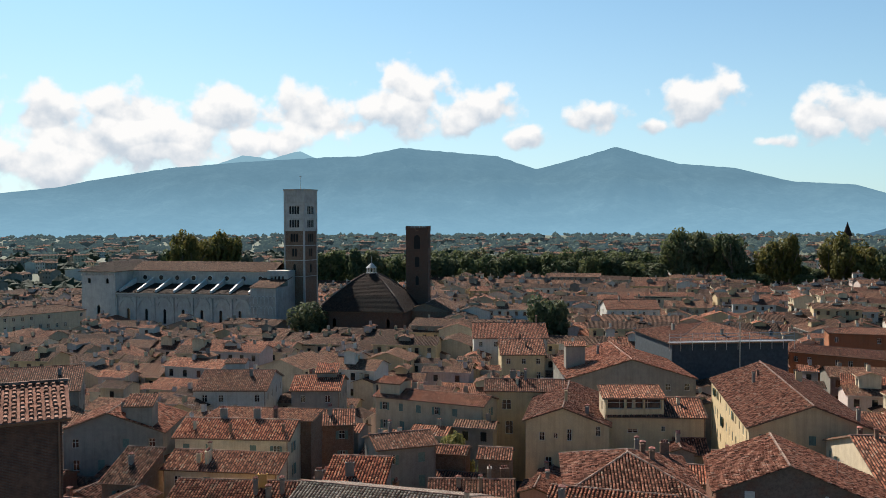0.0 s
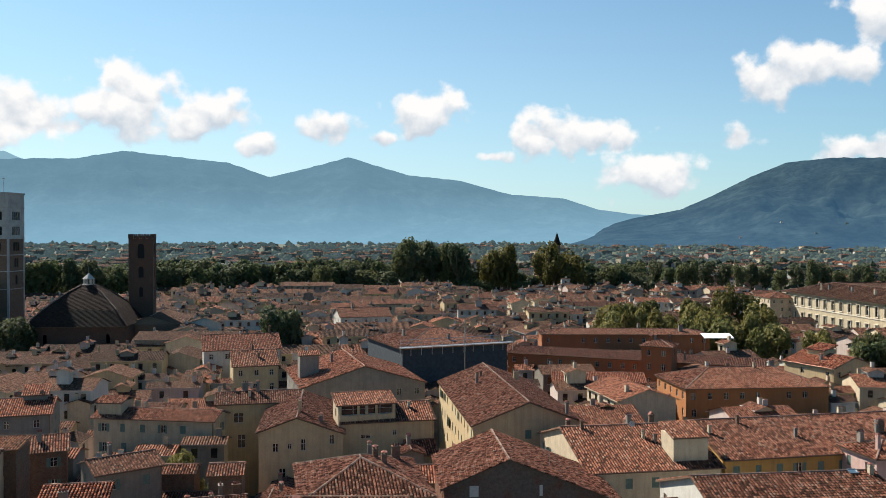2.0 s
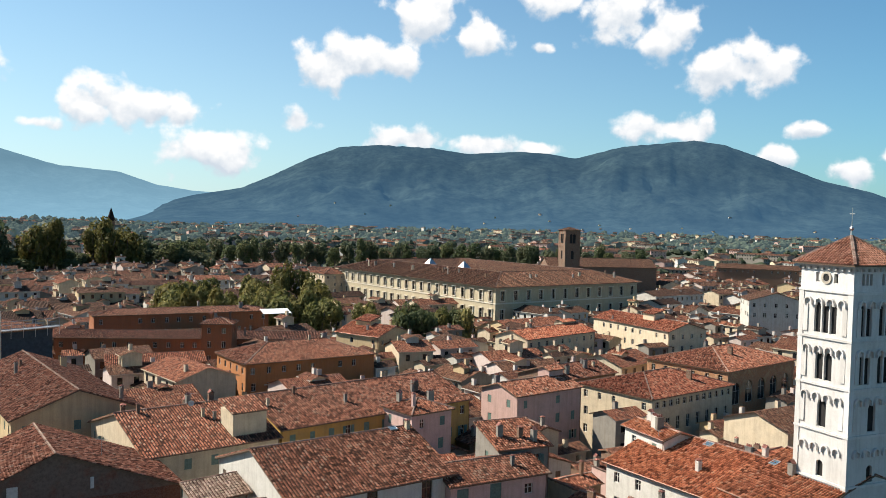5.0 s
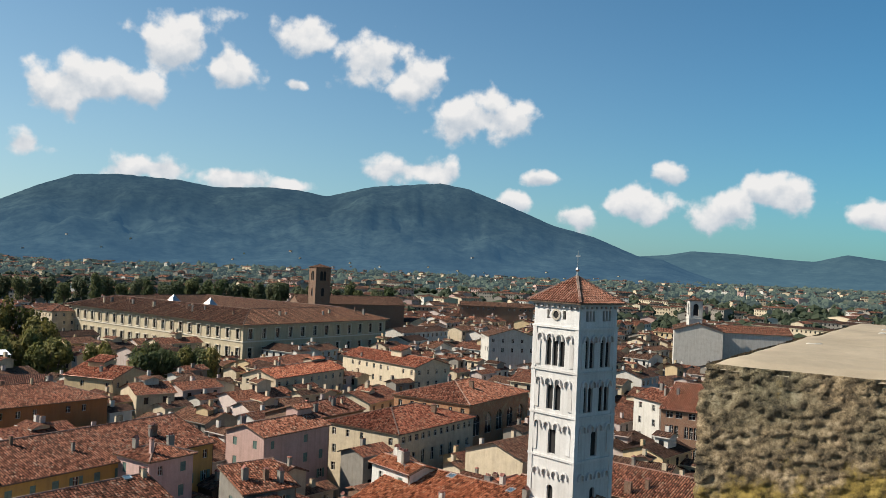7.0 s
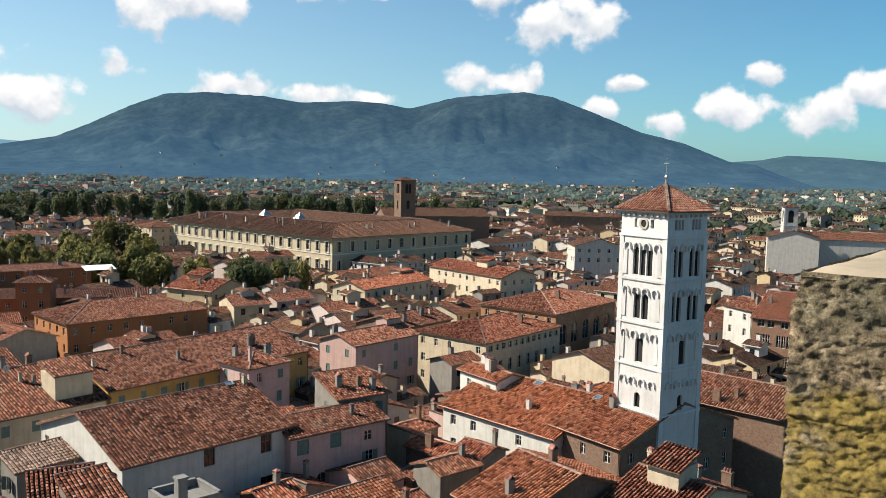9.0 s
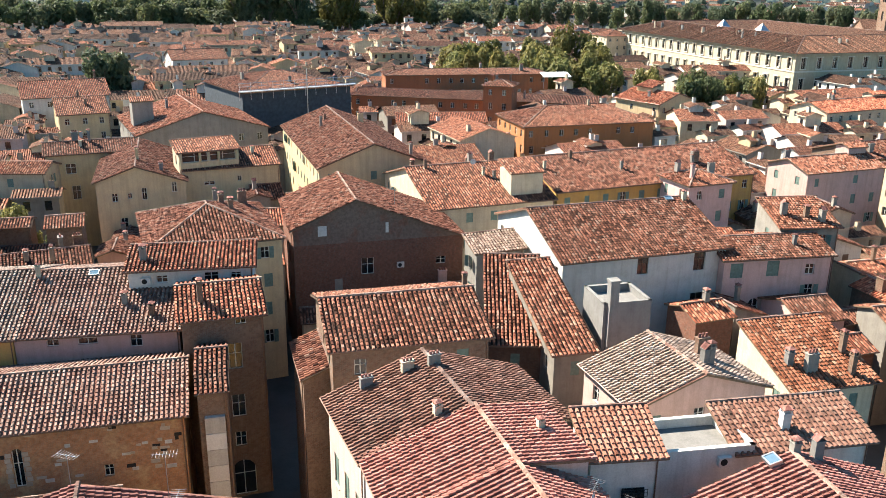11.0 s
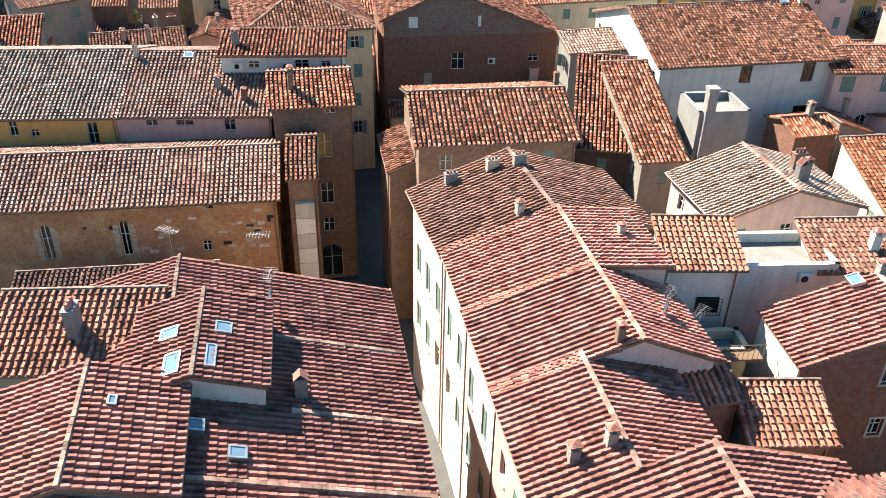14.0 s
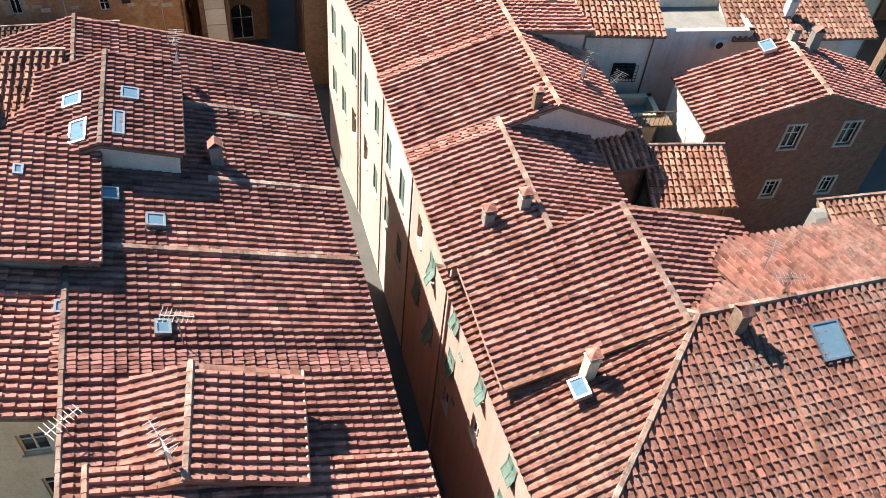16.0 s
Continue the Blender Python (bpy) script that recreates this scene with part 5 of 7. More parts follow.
def old_church():
    """Square domed baptistery, its nave and the crenellated tower."""
    root = thing("church", pose(-27, 320, 0, 0, 0, -10), "brown brick church with a broad dark tiled dome roof", "church")
    FOOT.append((-27, 322, 24, 22, radians(-10)))
    sh = Shape()
    c = [(-15.5, -15.5), (15.5, -15.5), (15.5, 15.5), (-15.5, 15.5)]
    for i in range(4):
        wall_panel(sh, c[i], c[(i + 1) % 4], 0, 13.8, [(5, 6.2, 8, 11, True), (25, 26.2, 8, 11, True)] if i == 0 else [], 0.5)
    part("wall", sh, WALLS["darkbrick"], root)
    rf = Roof()
    n, zs, rs = 4, (13.6, 18.8, 23.8, 26.6), (16.6, 11.9, 6.2, 2.0)
    for lvl in range(3):
        for k in range(n):
            p = [math.pi / 4 + 2 * math.pi * (k + j) / n for j in (0, 1)]
            a, b = [(1.414 * rs[lvl] * math.cos(t), 1.414 * rs[lvl] * math.sin(t), zs[lvl]) for t in p]
            e, f = [(1.414 * rs[lvl + 1] * math.cos(t), 1.414 * rs[lvl + 1] * math.sin(t), zs[lvl + 1]) for t in p]
            roof_plane(rf, [a, b, f, e], 0, 0.1)
            ridge_row(rf, a, e, 1, 0.3)
    rf.put(root, FAR_DARK, "dome_roof")
    ln = Shape()
    lantern_post = Shape()
    lantern_post.prism(0, 0, 0.22, 0.2, 26.5, 28.6, 6)
    lantern_post = lantern_post.mesh("lantern_post", [MARBLE_OLD])
    for k in range(8):
        t = 2 * math.pi * k / 8
        part("lantern_post", lantern_post, None, root, m=pose(1.7 * math.cos(t), 1.7 * math.sin(t), 0))
    ln.prism(0, 0, 2.2, 2.2, 26.4, 26.8, 8), ln.prism(0, 0, 2.2, 0.15, 28.6, 30.6, 8), ln.prism(0, 0, 0.1, 0.05, 30.6, 33.0, 5)
    part("lantern", ln, MARBLE_OLD, root)
    house(-4.0, 330, 20, 30, -10, 12.5, 0.3, "e", "brick", seed=4, label="low brown brick church nave beside the dome", windows=False, lod=0, chims=0)
    bk = WALLS["darkbrick"]
    lv = [(0, 20, 0, 0, 0, 0, bk), (20, 27, 1, 1.3, 21.5, 25, bk), (27, 34, 1, 1.8, 28.5, 32.5, bk), (34, 42.6, 1, 2.4, 35.5, 40.8, bk)]
    t, c = square_tower("bell_tower", -9.6, 331, -6, 8.3, lv, bk, "dark brick bell tower with a crenellated top")
    for i in range(4):
        for k in range(4):
            a, b = Vector((*c[i], 0)), Vector((*c[(i + 1) % 4], 0))
            p = a + (b - a) * (k + 0.5) / 4
            mr = Shape()
            mr.box(-0.55, 0.55, -0.3, 0.3, 0, 1.0, 0), mr.box(-0.55, -0.12, -0.3, 0.3, 1.0, 1.6, 0), mr.box(0.12, 0.55, -0.3, 0.3, 1.0, 1.6, 0)
            part("merlon", mr.mesh("merlon", [bk]), None, t, m=pose(p.x, p.y, 42.7, 0, 0, 90 * i))


def far_churches():
    bk = WALLS["brick"]
    x, y = math.sin(radians(55.3)) * 415, math.cos(radians(55.3)) * 415
    lv = [(0, 24, 0, 0, 0, 0, bk), (24, 32, 1, 1.6, 26, 30, bk), (32, 39.8, 2, 1.5, 33.5, 38, bk)]
    t, c = square_tower("bell_tower", x, y, -30, 7.6, lv, bk, "plain red-brown brick church tower")
    rf = Roof()
    for i in range(4):
        q = [(-4.3, -4.3, 39.9), (4.3, -4.3, 39.9), (4.3, 4.3, 39.9), (-4.3, 4.3, 39.9)]
        roof_plane(rf, [q[i], q[(i + 1) % 4], (0, 0, 41.4)], 0)
    rf.put(t, FAR_OLD_SHADED, "roof")
    x, y = math.sin(radians(57.2)) * 432, math.cos(radians(57.2)) * 432
    house(x, y, 54, 20, -42, 22.3, 0.36, "g", "brick", seed=2, label="large brick church nave with a broad tile roof", windows=False, lod=0, chims=0)
    # white bell turret on a pale church
    d = 330
    x, y = math.sin(radians(80.3)) * (d + 6), math.cos(radians(80.3)) * (d + 6)
    house(x, y, 17, 26, -78, 24.0, 0.3, "e", "white", seed=8, label="white church front with a low gable", windows=False, lod=0, chims=0)
    house(x + 14, y - 18, 26, 15, -72, 23.0, 0.3, "g", "white", seed=5, label="long white convent range with a tile roof", windows=False, lod=0, chims=0)
    x, y = math.sin(radians(80.1)) * d, math.cos(radians(80.1)) * d
    lv = [(18, 28, 0, 0, 0, 0, WALLS["white"]), (28, 34.6, 1, 1.9, 29, 33.4, WALLS["white"])]
    t, c = square_tower("bell_turret", x, y, -68, 4.6, lv, WALLS["white"], "small white bell turret with arched openings")
    rf = Roof()
    for i in range(4):
        q = [(-2.7, -2.7, 34.7), (2.7, -2.7, 34.7), (2.7, 2.7, 34.7), (-2.7, 2.7, 34.7)]
        roof_plane(rf, [q[i], q[(i + 1) % 4], (0, 0, 35.9)], 0)
    rf.put(t, FAR_OLD_SHADED, "roof")
    d = 305
    house(math.sin(radians(68.1)) * d, math.cos(radians(68.1)) * d, 17, 14, -55, 20.0, 0.3, "e", "white", seed=3, label="plain white house with a low gable", shutters="none", lod=0)
    d = 520
    house(math.sin(radians(67.2)) * d, math.cos(radians(67.2)) * d, 44, 14, -66, 19.5, 0.3, "g", "brickred", seed=6, label="long low red building with a tile roof", lod=0, rows=1, chims=0)
    # far spire
    x, y = math.sin(radians(25.47)) * 880, math.cos(radians(25.47)) * 880
    sp = thing("steeple", pose(x, y, 0, 0, 0, -20), "dark pointed far-off church steeple", "steeple")
    s = Shape()
    s.box(-3, 3, -3, 3, 0, 33, 0), s.prism(0, 0, 4.2, 0.1, 33, 46, 8, 1)
    part("spire", s, [WALLS["brick"], FAR_DARK], sp)


def parapet():
    """The merlon beside the eye: rough rubble below a smooth stone top, on the tower's own walls."""
    root = thing("parapet_merlon", pose(0, 0, EYE), "rough old stone merlon with yellow lichen and a smooth top", "parapet")
    mt, N, K, P = nodes("merlon_rubble")
    pos = world_co(N)
    n1 = noise_of(N, K, 38.0, 8, 0.8, pos)
    c1 = ramp_of(N, [(0.37, (0.03, 0.024, 0.015)), (0.47, (0.13, 0.10, 0.06)), (0.54, (0.25, 0.195, 0.12)), (0.64, (0.44, 0.36, 0.25))])
    K.new(n1.outputs["Fac"], c1.inputs[0])
    n4 = noise_of(N, K, 7.0, 4, 0.6, pos)
    c4 = ramp_of(N, [(0.35, (0.62, 0.66, 0.6)), (0.62, (1.15, 1.06, 0.95))])
    K.new(n4.outputs["Fac"], c4.inputs[0])
    stone = mixed(N, K, "MULTIPLY", 1.0, c1.outputs[0], c4.outputs[0])
    n2 = noise_of(N, K, 9.0, 7, 0.7, pos)
    sep = N.new("ShaderNodeSeparateXYZ")
    K.new(pos, sep.inputs[0])
    lo = N.new("ShaderNodeMapRange")
    for i, v in ((1, EYE - 0.34), (2, EYE - 0.2), (3, 0.12), (4, -0.13)):
        lo.inputs[i].default_value = v
    K.new(sep.outputs[2], lo.inputs[0])
    ad = N.new("ShaderNodeMath")
    K.new(n2.outputs["Fac"], ad.inputs[0]), K.new(lo.outputs[0], ad.inputs[1])
    r2 = ramp_of(N, [(0.53, (0, 0, 0)), (0.64, (1, 1, 1))])
    K.new(ad.outputs[0], r2.inputs[0])
    n3 = noise_of(N, K, 55.0, 5, 0.75, pos)
    lich = ramp_of(N, [(0.35, (0.09, 0.06, 0.012)), (0.6, (0.36, 0.25, 0.055))])
    K.new(n3.outputs["Fac"], lich.inputs[0])
    col = mixed(N, K, "MIX", r2.outputs[0], stone, lich.outputs[0])
    K.new(col, P.inputs["Base Color"])
    P.inputs["Roughness"].default_value = 0.95
    b = N.new("ShaderNodeBump")
    b.inputs["Strength"].default_value, b.inputs["Distance"].default_value = 1.0, 0.012
    K.new(n1.outputs["Fac"], b.inputs["Height"]), K.new(b.outputs[0], P.inputs["Normal"])
    sh = Shape()
    z1, z0 = -0.142, -1.2
    near, far, end_near, end_far = Vector((1.383, 0.224, 0)), Vector((2.97, 0.03, 0)), Vector((1.283, -1.3, 0)), Vector((2.87, -1.45, 0))

    def rough(p, out):
        q = Vector(p)
        row = math.floor(q.z * 11.0)
        stone = noise.cell(Vector(((q.x + q.y) * 5.0 + row * 0.37, row, 3.0)))
        g = 0.0045 * noise.fractal(Vector((q.x, q.y * 0.8, q.z * 1.3)) * 78.0, 0.5, 2.1, 6) + 0.004 * stone
        fall = max(0.0, z1 - q.z)
        g += 0.004 * min(1.0, fall / 0.05) + 0.02 * fall
        return tuple(q + out * g)
    zs = [*np.linspace(z0, -0.6, 40), *np.linspace(-0.6, z1, 140)[1:]]
    for a, c, steps in ((near, end_near, [*np.linspace(0, 0.42, 160), *np.linspace(0.42, 1, 36)[1:]]), (near, far, list(np.linspace(0, 1, 70)))):
        d = (c - a).normalized()
        out = Vector((d.y, -d.x, 0)) if a is near and c is end_near else Vector((-d.y, d.x, 0))
        corner = Vector((-1, 0.9, 0)).normalized()
        for f0, f1 in zip(steps[:-1], steps[1:]):
            p0, p1 = a + (c - a) * f0, a + (c - a) * f1
            o0, o1 = (corner if f0 == 0 else out), out
            for za, zb in zip(zs[:-1], zs[1:]):
                q = [rough((p0.x, p0.y, za), o0), rough((p1.x, p1.y, za), o1), rough((p1.x, p1.y, zb), o1), rough((p0.x, p0.y, zb), o0)]
                sh.face(q if c is end_near else q[::-1])
    rb = part("rubble", sh, mt, root)
    for p in rb.data.polygons:
        p.use_smooth = True
    cap = Shape()
    cm = rough_mat("merlon_cap", (0.40, 0.33, 0.235), (0.30, 0.245, 0.17), 0.8, 6.0, 0.9, 0.35, streak=False)
    nu, nv = 40, 60

    def top(u, v):
        p = (near * (1 - u) + far * u) * (1 - v) + (end_near * (1 - u) + end_far * u) * v
        edge = min(u * 1.5, (1 - u) * 1.5, v * 1.4)
        return (p.x, p.y, z1 + 0.006 + 0.004 * noise.fractal(Vector((p.x * 7, p.y * 7, 0)), 0.9, 2, 4) - max(0, 0.02 - edge) * 0.6)
    for i in range(nu):
        for j in range(nv):
            u0, u1, v0, v1 = i / nu, (i + 1) / nu, j / nv, (j + 1) / nv
            cap.face([top(u0, v1), top(u1, v1), top(u1, v0), top(u0, v0)])
    cb = part("cap", cap, cm, root, "smooth worn stone top")
    for p in cb.data.polygons:
        p.use_smooth = True
    # pale chips and splashes left on the top
    chip_mt = plain_mat("pale_chip", (0.62, 0.58, 0.5), 0.9)
    for x, y, w, h in ((2.62, -0.06, 0.05, 0.006), (2.45, -0.05, 0.045, 0.005), (1.88, 0.09, 0.04, 0.008), (2.75, -0.22, 0.05, 0.006)):
        ch = Shape()
        ch.prism(0, 0, 1.0, 0.8, 0, 0.003, 7)
        part("chip", ch, chip_mt, root, m=pose(x, y, z1 + 0.006, 0, 0, -60) @ Matrix.Diagonal((w / 2, h / 2, 1, 1)))
    # the tower under the eye
    tw = Shape()
    tw.box(-4.5, 2.9, -6.0, 0.02, -EYE, -1.75, 0), tw.box(1.42, 2.8, -1.3, 0.02, -1.75, -1.15, 0)
    part("tower_wall", tw, WALLS["brick"], root, "brown brick tower shaft")


michele_tower()
palace()
cathedral()
old_church()
far_churches()
parapet()


# ---- trees ----
def crown_mesh(name, seed, rx, rz, count, size, mt, lumps=7):
    """A crown of many small leaf clumps gathered in uneven masses."""
    rng = random.Random(seed)
    cores = []
    for k in range(lumps):
        a, z = rng.uniform(0, 2 * math.pi), rng.uniform(-0.55, 0.75)
        r = rng.uniform(0.15, 0.62) * math.sqrt(max(0.1, 1 - z * z))
        cores.append((r * math.cos(a) * rx, r * math.sin(a) * rx, z * rz, rng.uniform(0.34, 0.56)))
    sh = Shape()
    for i in range(count):
        cx, cy, cz, cr = cores[i % lumps]
        d = Vector((rng.gauss(0, 1), rng.gauss(0, 1), rng.gauss(0, 1))).normalized()
        g = rng.uniform(0.72, 1.05)
        p = Vector((cx + d.x * cr * rx * g, cy + d.y * cr * rx * g, cz + d.z * cr * rz * g))
        n = (d + Vector((rng.gauss(0, 0.5), rng.gauss(0, 0.5), rng.gauss(0, 0.5) + 0.3))).normalized()
        u = n.orthogonal().normalized()
        v = n.cross(u)
        t = rng.uniform(0, math.pi)
        u, v = u * math.cos(t) + v * math.sin(t), v * math.cos(t) - u * math.sin(t)
        s = size * rng.uniform(0.6, 1.3)
        q = [p - u * s, p - v * s * 0.6 + n * 0.1 * s, p + u * s, p + v * s * 0.6 + n * 0.1 * s]
        sh.face([tuple(w) for w in q])
    return sh.mesh(name, [mt])


def trunk_mesh(name, seed, h, r, spread):
    rng = random.Random(seed)
    sh = Shape()
    sh.prism(0, 0, r, r * 0.6, 0, h * 0.45, 8)
    for k in range(6):
        a = 2 * math.pi * k / 6 + rng.uniform(-0.4, 0.4)
        q = Vector((math.cos(a) * spread * rng.uniform(0.4, 0.8), math.sin(a) * spread * rng.uniform(0.4, 0.8), h * rng.uniform(0.65, 0.9)))
        mid = Vector((q.x * 0.4, q.y * 0.4, h * 0.55))
        sh.beam((0, 0, h * 0.42), mid, r * 0.35, 6), sh.beam(mid, q, r * 0.2, 5)
    return sh.mesh(name, [BARK])


CROWNS = {}


def tree(x, y, h, w, look_key, label, seed, group="trees of the town", ground_z=0.0):
    """h: height to the top, w: half width of the crown."""
    mt = {"green": LEAF, "dark": LEAF_DARK, "bright": LEAF_BRIGHT, "rust": LEAF_RUST}[look_key]
    key = (look_key, seed % 4)
    if key not in CROWNS:
        CROWNS[key] = (crown_mesh("crown", seed % 4 + 11, 1.0, 1.0, 1500, 0.1, mt, 8 + seed % 4), trunk_mesh("trunk", seed % 4, 1.0, 0.035, 0.3))
    root = thing("tree", pose(x, y, ground_z), label, "tree", group)
    cz = h * 0.6
    c = part("crown", CROWNS[key][0], None, root, m=Matrix.Translation((0, 0, cz)) @ pose(0, 0, 0, 0, 0, seed * 67 % 360) @ Matrix.Diagonal((w, w, h * 0.43, 1)))
    part("trunk", CROWNS[key][1], None, root, m=Matrix.Diagonal((h, h, h, 1)))
    return root


def tree_places():
    rng = random.Random(5)

    def polar(az, d):
        return math.sin(radians(-az)) * d, math.cos(radians(-az)) * d
    k = 0
    # the belt on the old ramparts
    for az in np.arange(21, -31, -0.75):
        for d in (545, 575):
            a = az + rng.uniform(-0.3, 0.3)
            top = 27 if a > 4 else 25
            if 14 < a < 17.5 or -19 < a < -14.5:
                top = 37
            elif -27 < a < -21 and not -24.4 < a < -22.6:
                top = 35
            elif -24.4 < a < -22.6 or -21 < a < -19:
                top = 19
            if 10 < a < 14 or a > 18:
                top = 18
            x, y = polar(a, d + rng.uniform(-8, 8))
            k += 1
            tree(x, y, top + rng.uniform(-4, 2), rng.uniform(7.5, 11), "rust" if top == 35 or (top == 37 and a > 0) else rng.choice(("dark", "green", "green")),
                 "tall broad-crowned tree in a dense row on the ramparts", k, "trees on the ramparts")
    for az in np.arange(-31, -60, -0.85):
        x, y = polar(az + rng.uniform(-0.2, 0.2), 640 + rng.uniform(-15, 15))
        k += 1
        tree(x, y, rng.uniform(20, 26), rng.uniform(6, 8), rng.choice(("dark", "green")), "round-crowned tree in a row behind the palace", k, "trees behind the palace")
    # the square before the palace
    for i in range(46):
        a, d = rng.uniform(-28.8, -39.2), rng.uniform(262, 325)
        if a < -35 and rng.random() < 0.3:
            d = rng.uniform(255, 275)
        x, y = polar(a, d)
        k += 1
        tall = rng.uniform(17, 20.5)
        tree(x, y, tall + (4 if -38 < a < -36 and d > 290 else 0), rng.uniform(5, 7), rng.choice(("rust", "bright", "bright")), "leafy plane tree in the square", k, "plane trees in the square")
    for i in range(16):
        a, d = rng.uniform(-41, -51.5), rng.uniform(255, 268)
        x, y = polar(a, d)
        k += 1
        tree(x, y, rng.uniform(14.5, 17), rng.uniform(3.5, 5), rng.choice(("green", "bright")), "leafy plane tree before the palace front", k, "plane trees in the square")
    for az, d, h, w, kind, lab in ((9.3, 305, 17, 6.5, "dark", "dark evergreen tree beside the cathedral"), (8.3, 309, 14, 5, "dark", "dark evergreen tree beside the cathedral"),
                                   (-6.5, 268, 20.5, 7, "dark", "dark tree between the roofs"), (-7.6, 272, 19.5, 6, "dark", "dark tree between the roofs"),
                                   (-0.6, 131, 12.5, 2.6, "bright", "bright yellow-green bamboo clump in a courtyard"), (-1.6, 128, 9.5, 2.2, "bright", "bright yellow-green bamboo clump in a courtyard"),
                                   (-2.8, 130, 7.5, 1.8, "green", "green shrub in a courtyard")):
        x, y = polar(az, d)
        k += 1
        tree(x, y, h, w, kind, lab, k)
    cx, cy = polar(-34, 295)
    FOOT.append((cx, cy, 36, 40, radians(-20)))
    cx, cy = polar(-46, 260)
    FOOT.append((cx, cy, 24, 8, radians(-45)))
    cx, cy = polar(-2, 131)
    FOOT.append((cx, cy, 6, 6, 0))


tree_places()

# ---- houses that stand out ----
CHURCH = house(-1.1, 67.8, 25.7, 11.1, -14, 13.0, 0.34, 'g', 'stone', seed=0, chims=0, tile=TILE_RIDGE, shutters='none', holes_front=[(2.6, 3.3, 8.2, 11.2, True), (7.6, 8.35, 8.3, 11.4, True), (13.5, 14.2, 8.3, 11.5, True), (19.65, 20.35, 8.3, 9.3)])
house(15.8, 70.2, 6.6, 9.0, -11, 17.5, 0.30, 'g', 'brick', seed=1, shutters='none', holes_front=[(4.3, 5.2, 16.6, 17.35), (3.55, 4.7, 12.55, 14.9), (3.55, 4.7, 8, 10.1), (3.65, 4.6, 5.1, 6.5), (3.2, 5.2, 0.2, 3.7, True)])
house(-6.2, 85.1, 17.2, 18.3, -17, 15.5, 0.30, 'g', 'ochre', seed=2, chims=0, tile=TILE_GREY, shutters='none', holes_front=[(6.2, 7.1, 13.7, 15.1), (8.2, 8.9, 13.7, 15.1), (9.9, 10.6, 13.6, 14.3), (14.7, 15.6, 12.2, 14.9)])
house(8.5, 80.3, 13.3, 17.7, -18, 15.5, 0.30, 'g', 'pink', seed=3, chims=0, tile=TILE_RIDGE, shutters='none', holes_front=[(2.5, 3.5, 14.4, 15.3), (5.0, 6.6, 14.4, 15.3), (9.2, 10.2, 13.9, 15.0)])
house(20.6, 94.6, 13.8, 15.0, -6, 17.0, 0.36, 'h', 'yellow', seed=4)
house(39.9, 92.7, 20.0, 13.5, -13, 17.0, 0.42, 'e', 'winebrick', seed=5, rf=.36, ez2=14.9, chims=0, tile=TILE_OLD, shutters='none', holes_front=[(7.7, 9.2, 10.9, 12.9), (16.7, 17.9, 11.5, 12.4), (0.8, 1.6, 6, 7.5)])
house(27.6, 58.7, 12.2, 11.5, -14, 18.0, 0.32, 'g', 'brick', seed=6, chims=0, tile=TILE_OLD)
house(61.7, 74.0, 19.8, 18.8, -11, 16.5, 0.34, 'g', 'white', seed=7, chims=0, tile=TILE_OLD, shutters='brown', holes_front=[(8.7, 10.0, 14.2, 16.2), (15.6, 17.0, 14.0, 16.1), (15.6, 17.2, 8.9, 11.4), (9, 10.2, 8.9, 11.2)])
house(75.6, 63.7, 12.9, 8.0, -18, 15.5, 0.30, 'g', 'pink', seed=8, chims=0, holes_front=[(0.8, 2.3, 13.2, 14.9), (5.1, 6.6, 13.2, 15.0), (9.8, 10.9, 13.2, 14.4), (0.7, 2.3, 8.9, 10.9), (3.4, 4.6, 8.4, 10.7, True), (6.2, 7.6, 8.9, 10.8), (10, 11.1, 10.5, 12)])
house(82.9, 65.1, 7.0, 6.2, -22, 17.3, 0.30, 's', 'grey', seed=9)
house(86.0, 100.2, 34.1, 19.1, -6, 16.0, 0.30, 'g', 'ochre', seed=10, tile=TILE_OLD)
house(59.4, 103.1, 17.7, 21.3, -8, 15.5, 0.30, 'g', 'cream', seed=11, attic=True, tile=TILE_OLD)
house(54.5, 135.5, 17.0, 38.0, -10, 16.5, 0.38, 'e', 'yellow', seed=12, rf=.5, tile=TILE_OLD)
house(111.3, 146.8, 29.2, 16.0, -12, 15.0, 0.34, 'h', 'orange', seed=13)
house(61.5, 196.9, 26.5, 24.0, 6, 19.0, 0.25, 'h', 'scaffold', seed=14, windows=False)
house(110.4, 187.2, 61.4, 14.0, -40, 14.5, 0.13, 'g', 'terracotta', seed=15, tile=TILE_OLD)
house(120.0, 209.8, 45.7, 10.0, -18, 17.5, 0.20, 'h', 'terracotta', seed=16)
house(109.4, 173.9, 6.9, 6.5, -44, 19.0, 0.34, 'h', 'terracotta', seed=17)
house(90.5, 168.5, 19.8, 4.7, -24, 12.5, 0.30, 's', 'terracotta', seed=18)
house(57.4, 42.3, 7.7, 7.8, -14, 14.0, 0.33, 's', 'cream', seed=19, tile=TILE_NEW)
house(44.7, 44.3, 7.4, 11.6, -99, 15.0, 0.33, 'g', 'pink', seed=20, tile=TILE_GREY)
house(48.4, 77.3, 5.7, 3.3, -6, 15.5, 0.33, 's', 'grey', seed=21, chims=0, tile=TILE_GREY)
house(41.0, 61.7, 4.8, 11.7, -30, 14.0, 0.36, 's', 'darkbrick', seed=22, chims=0)
house(42.4, 57.9, 3.7, 11.7, -13, 14.5, 0.36, 's', 'grey', seed=23, chims=0)
house(47.7, 55.1, 4.5, 4.5, -15, 17.5, 0.10, 'f', 'concrete', seed=24, windows=False)
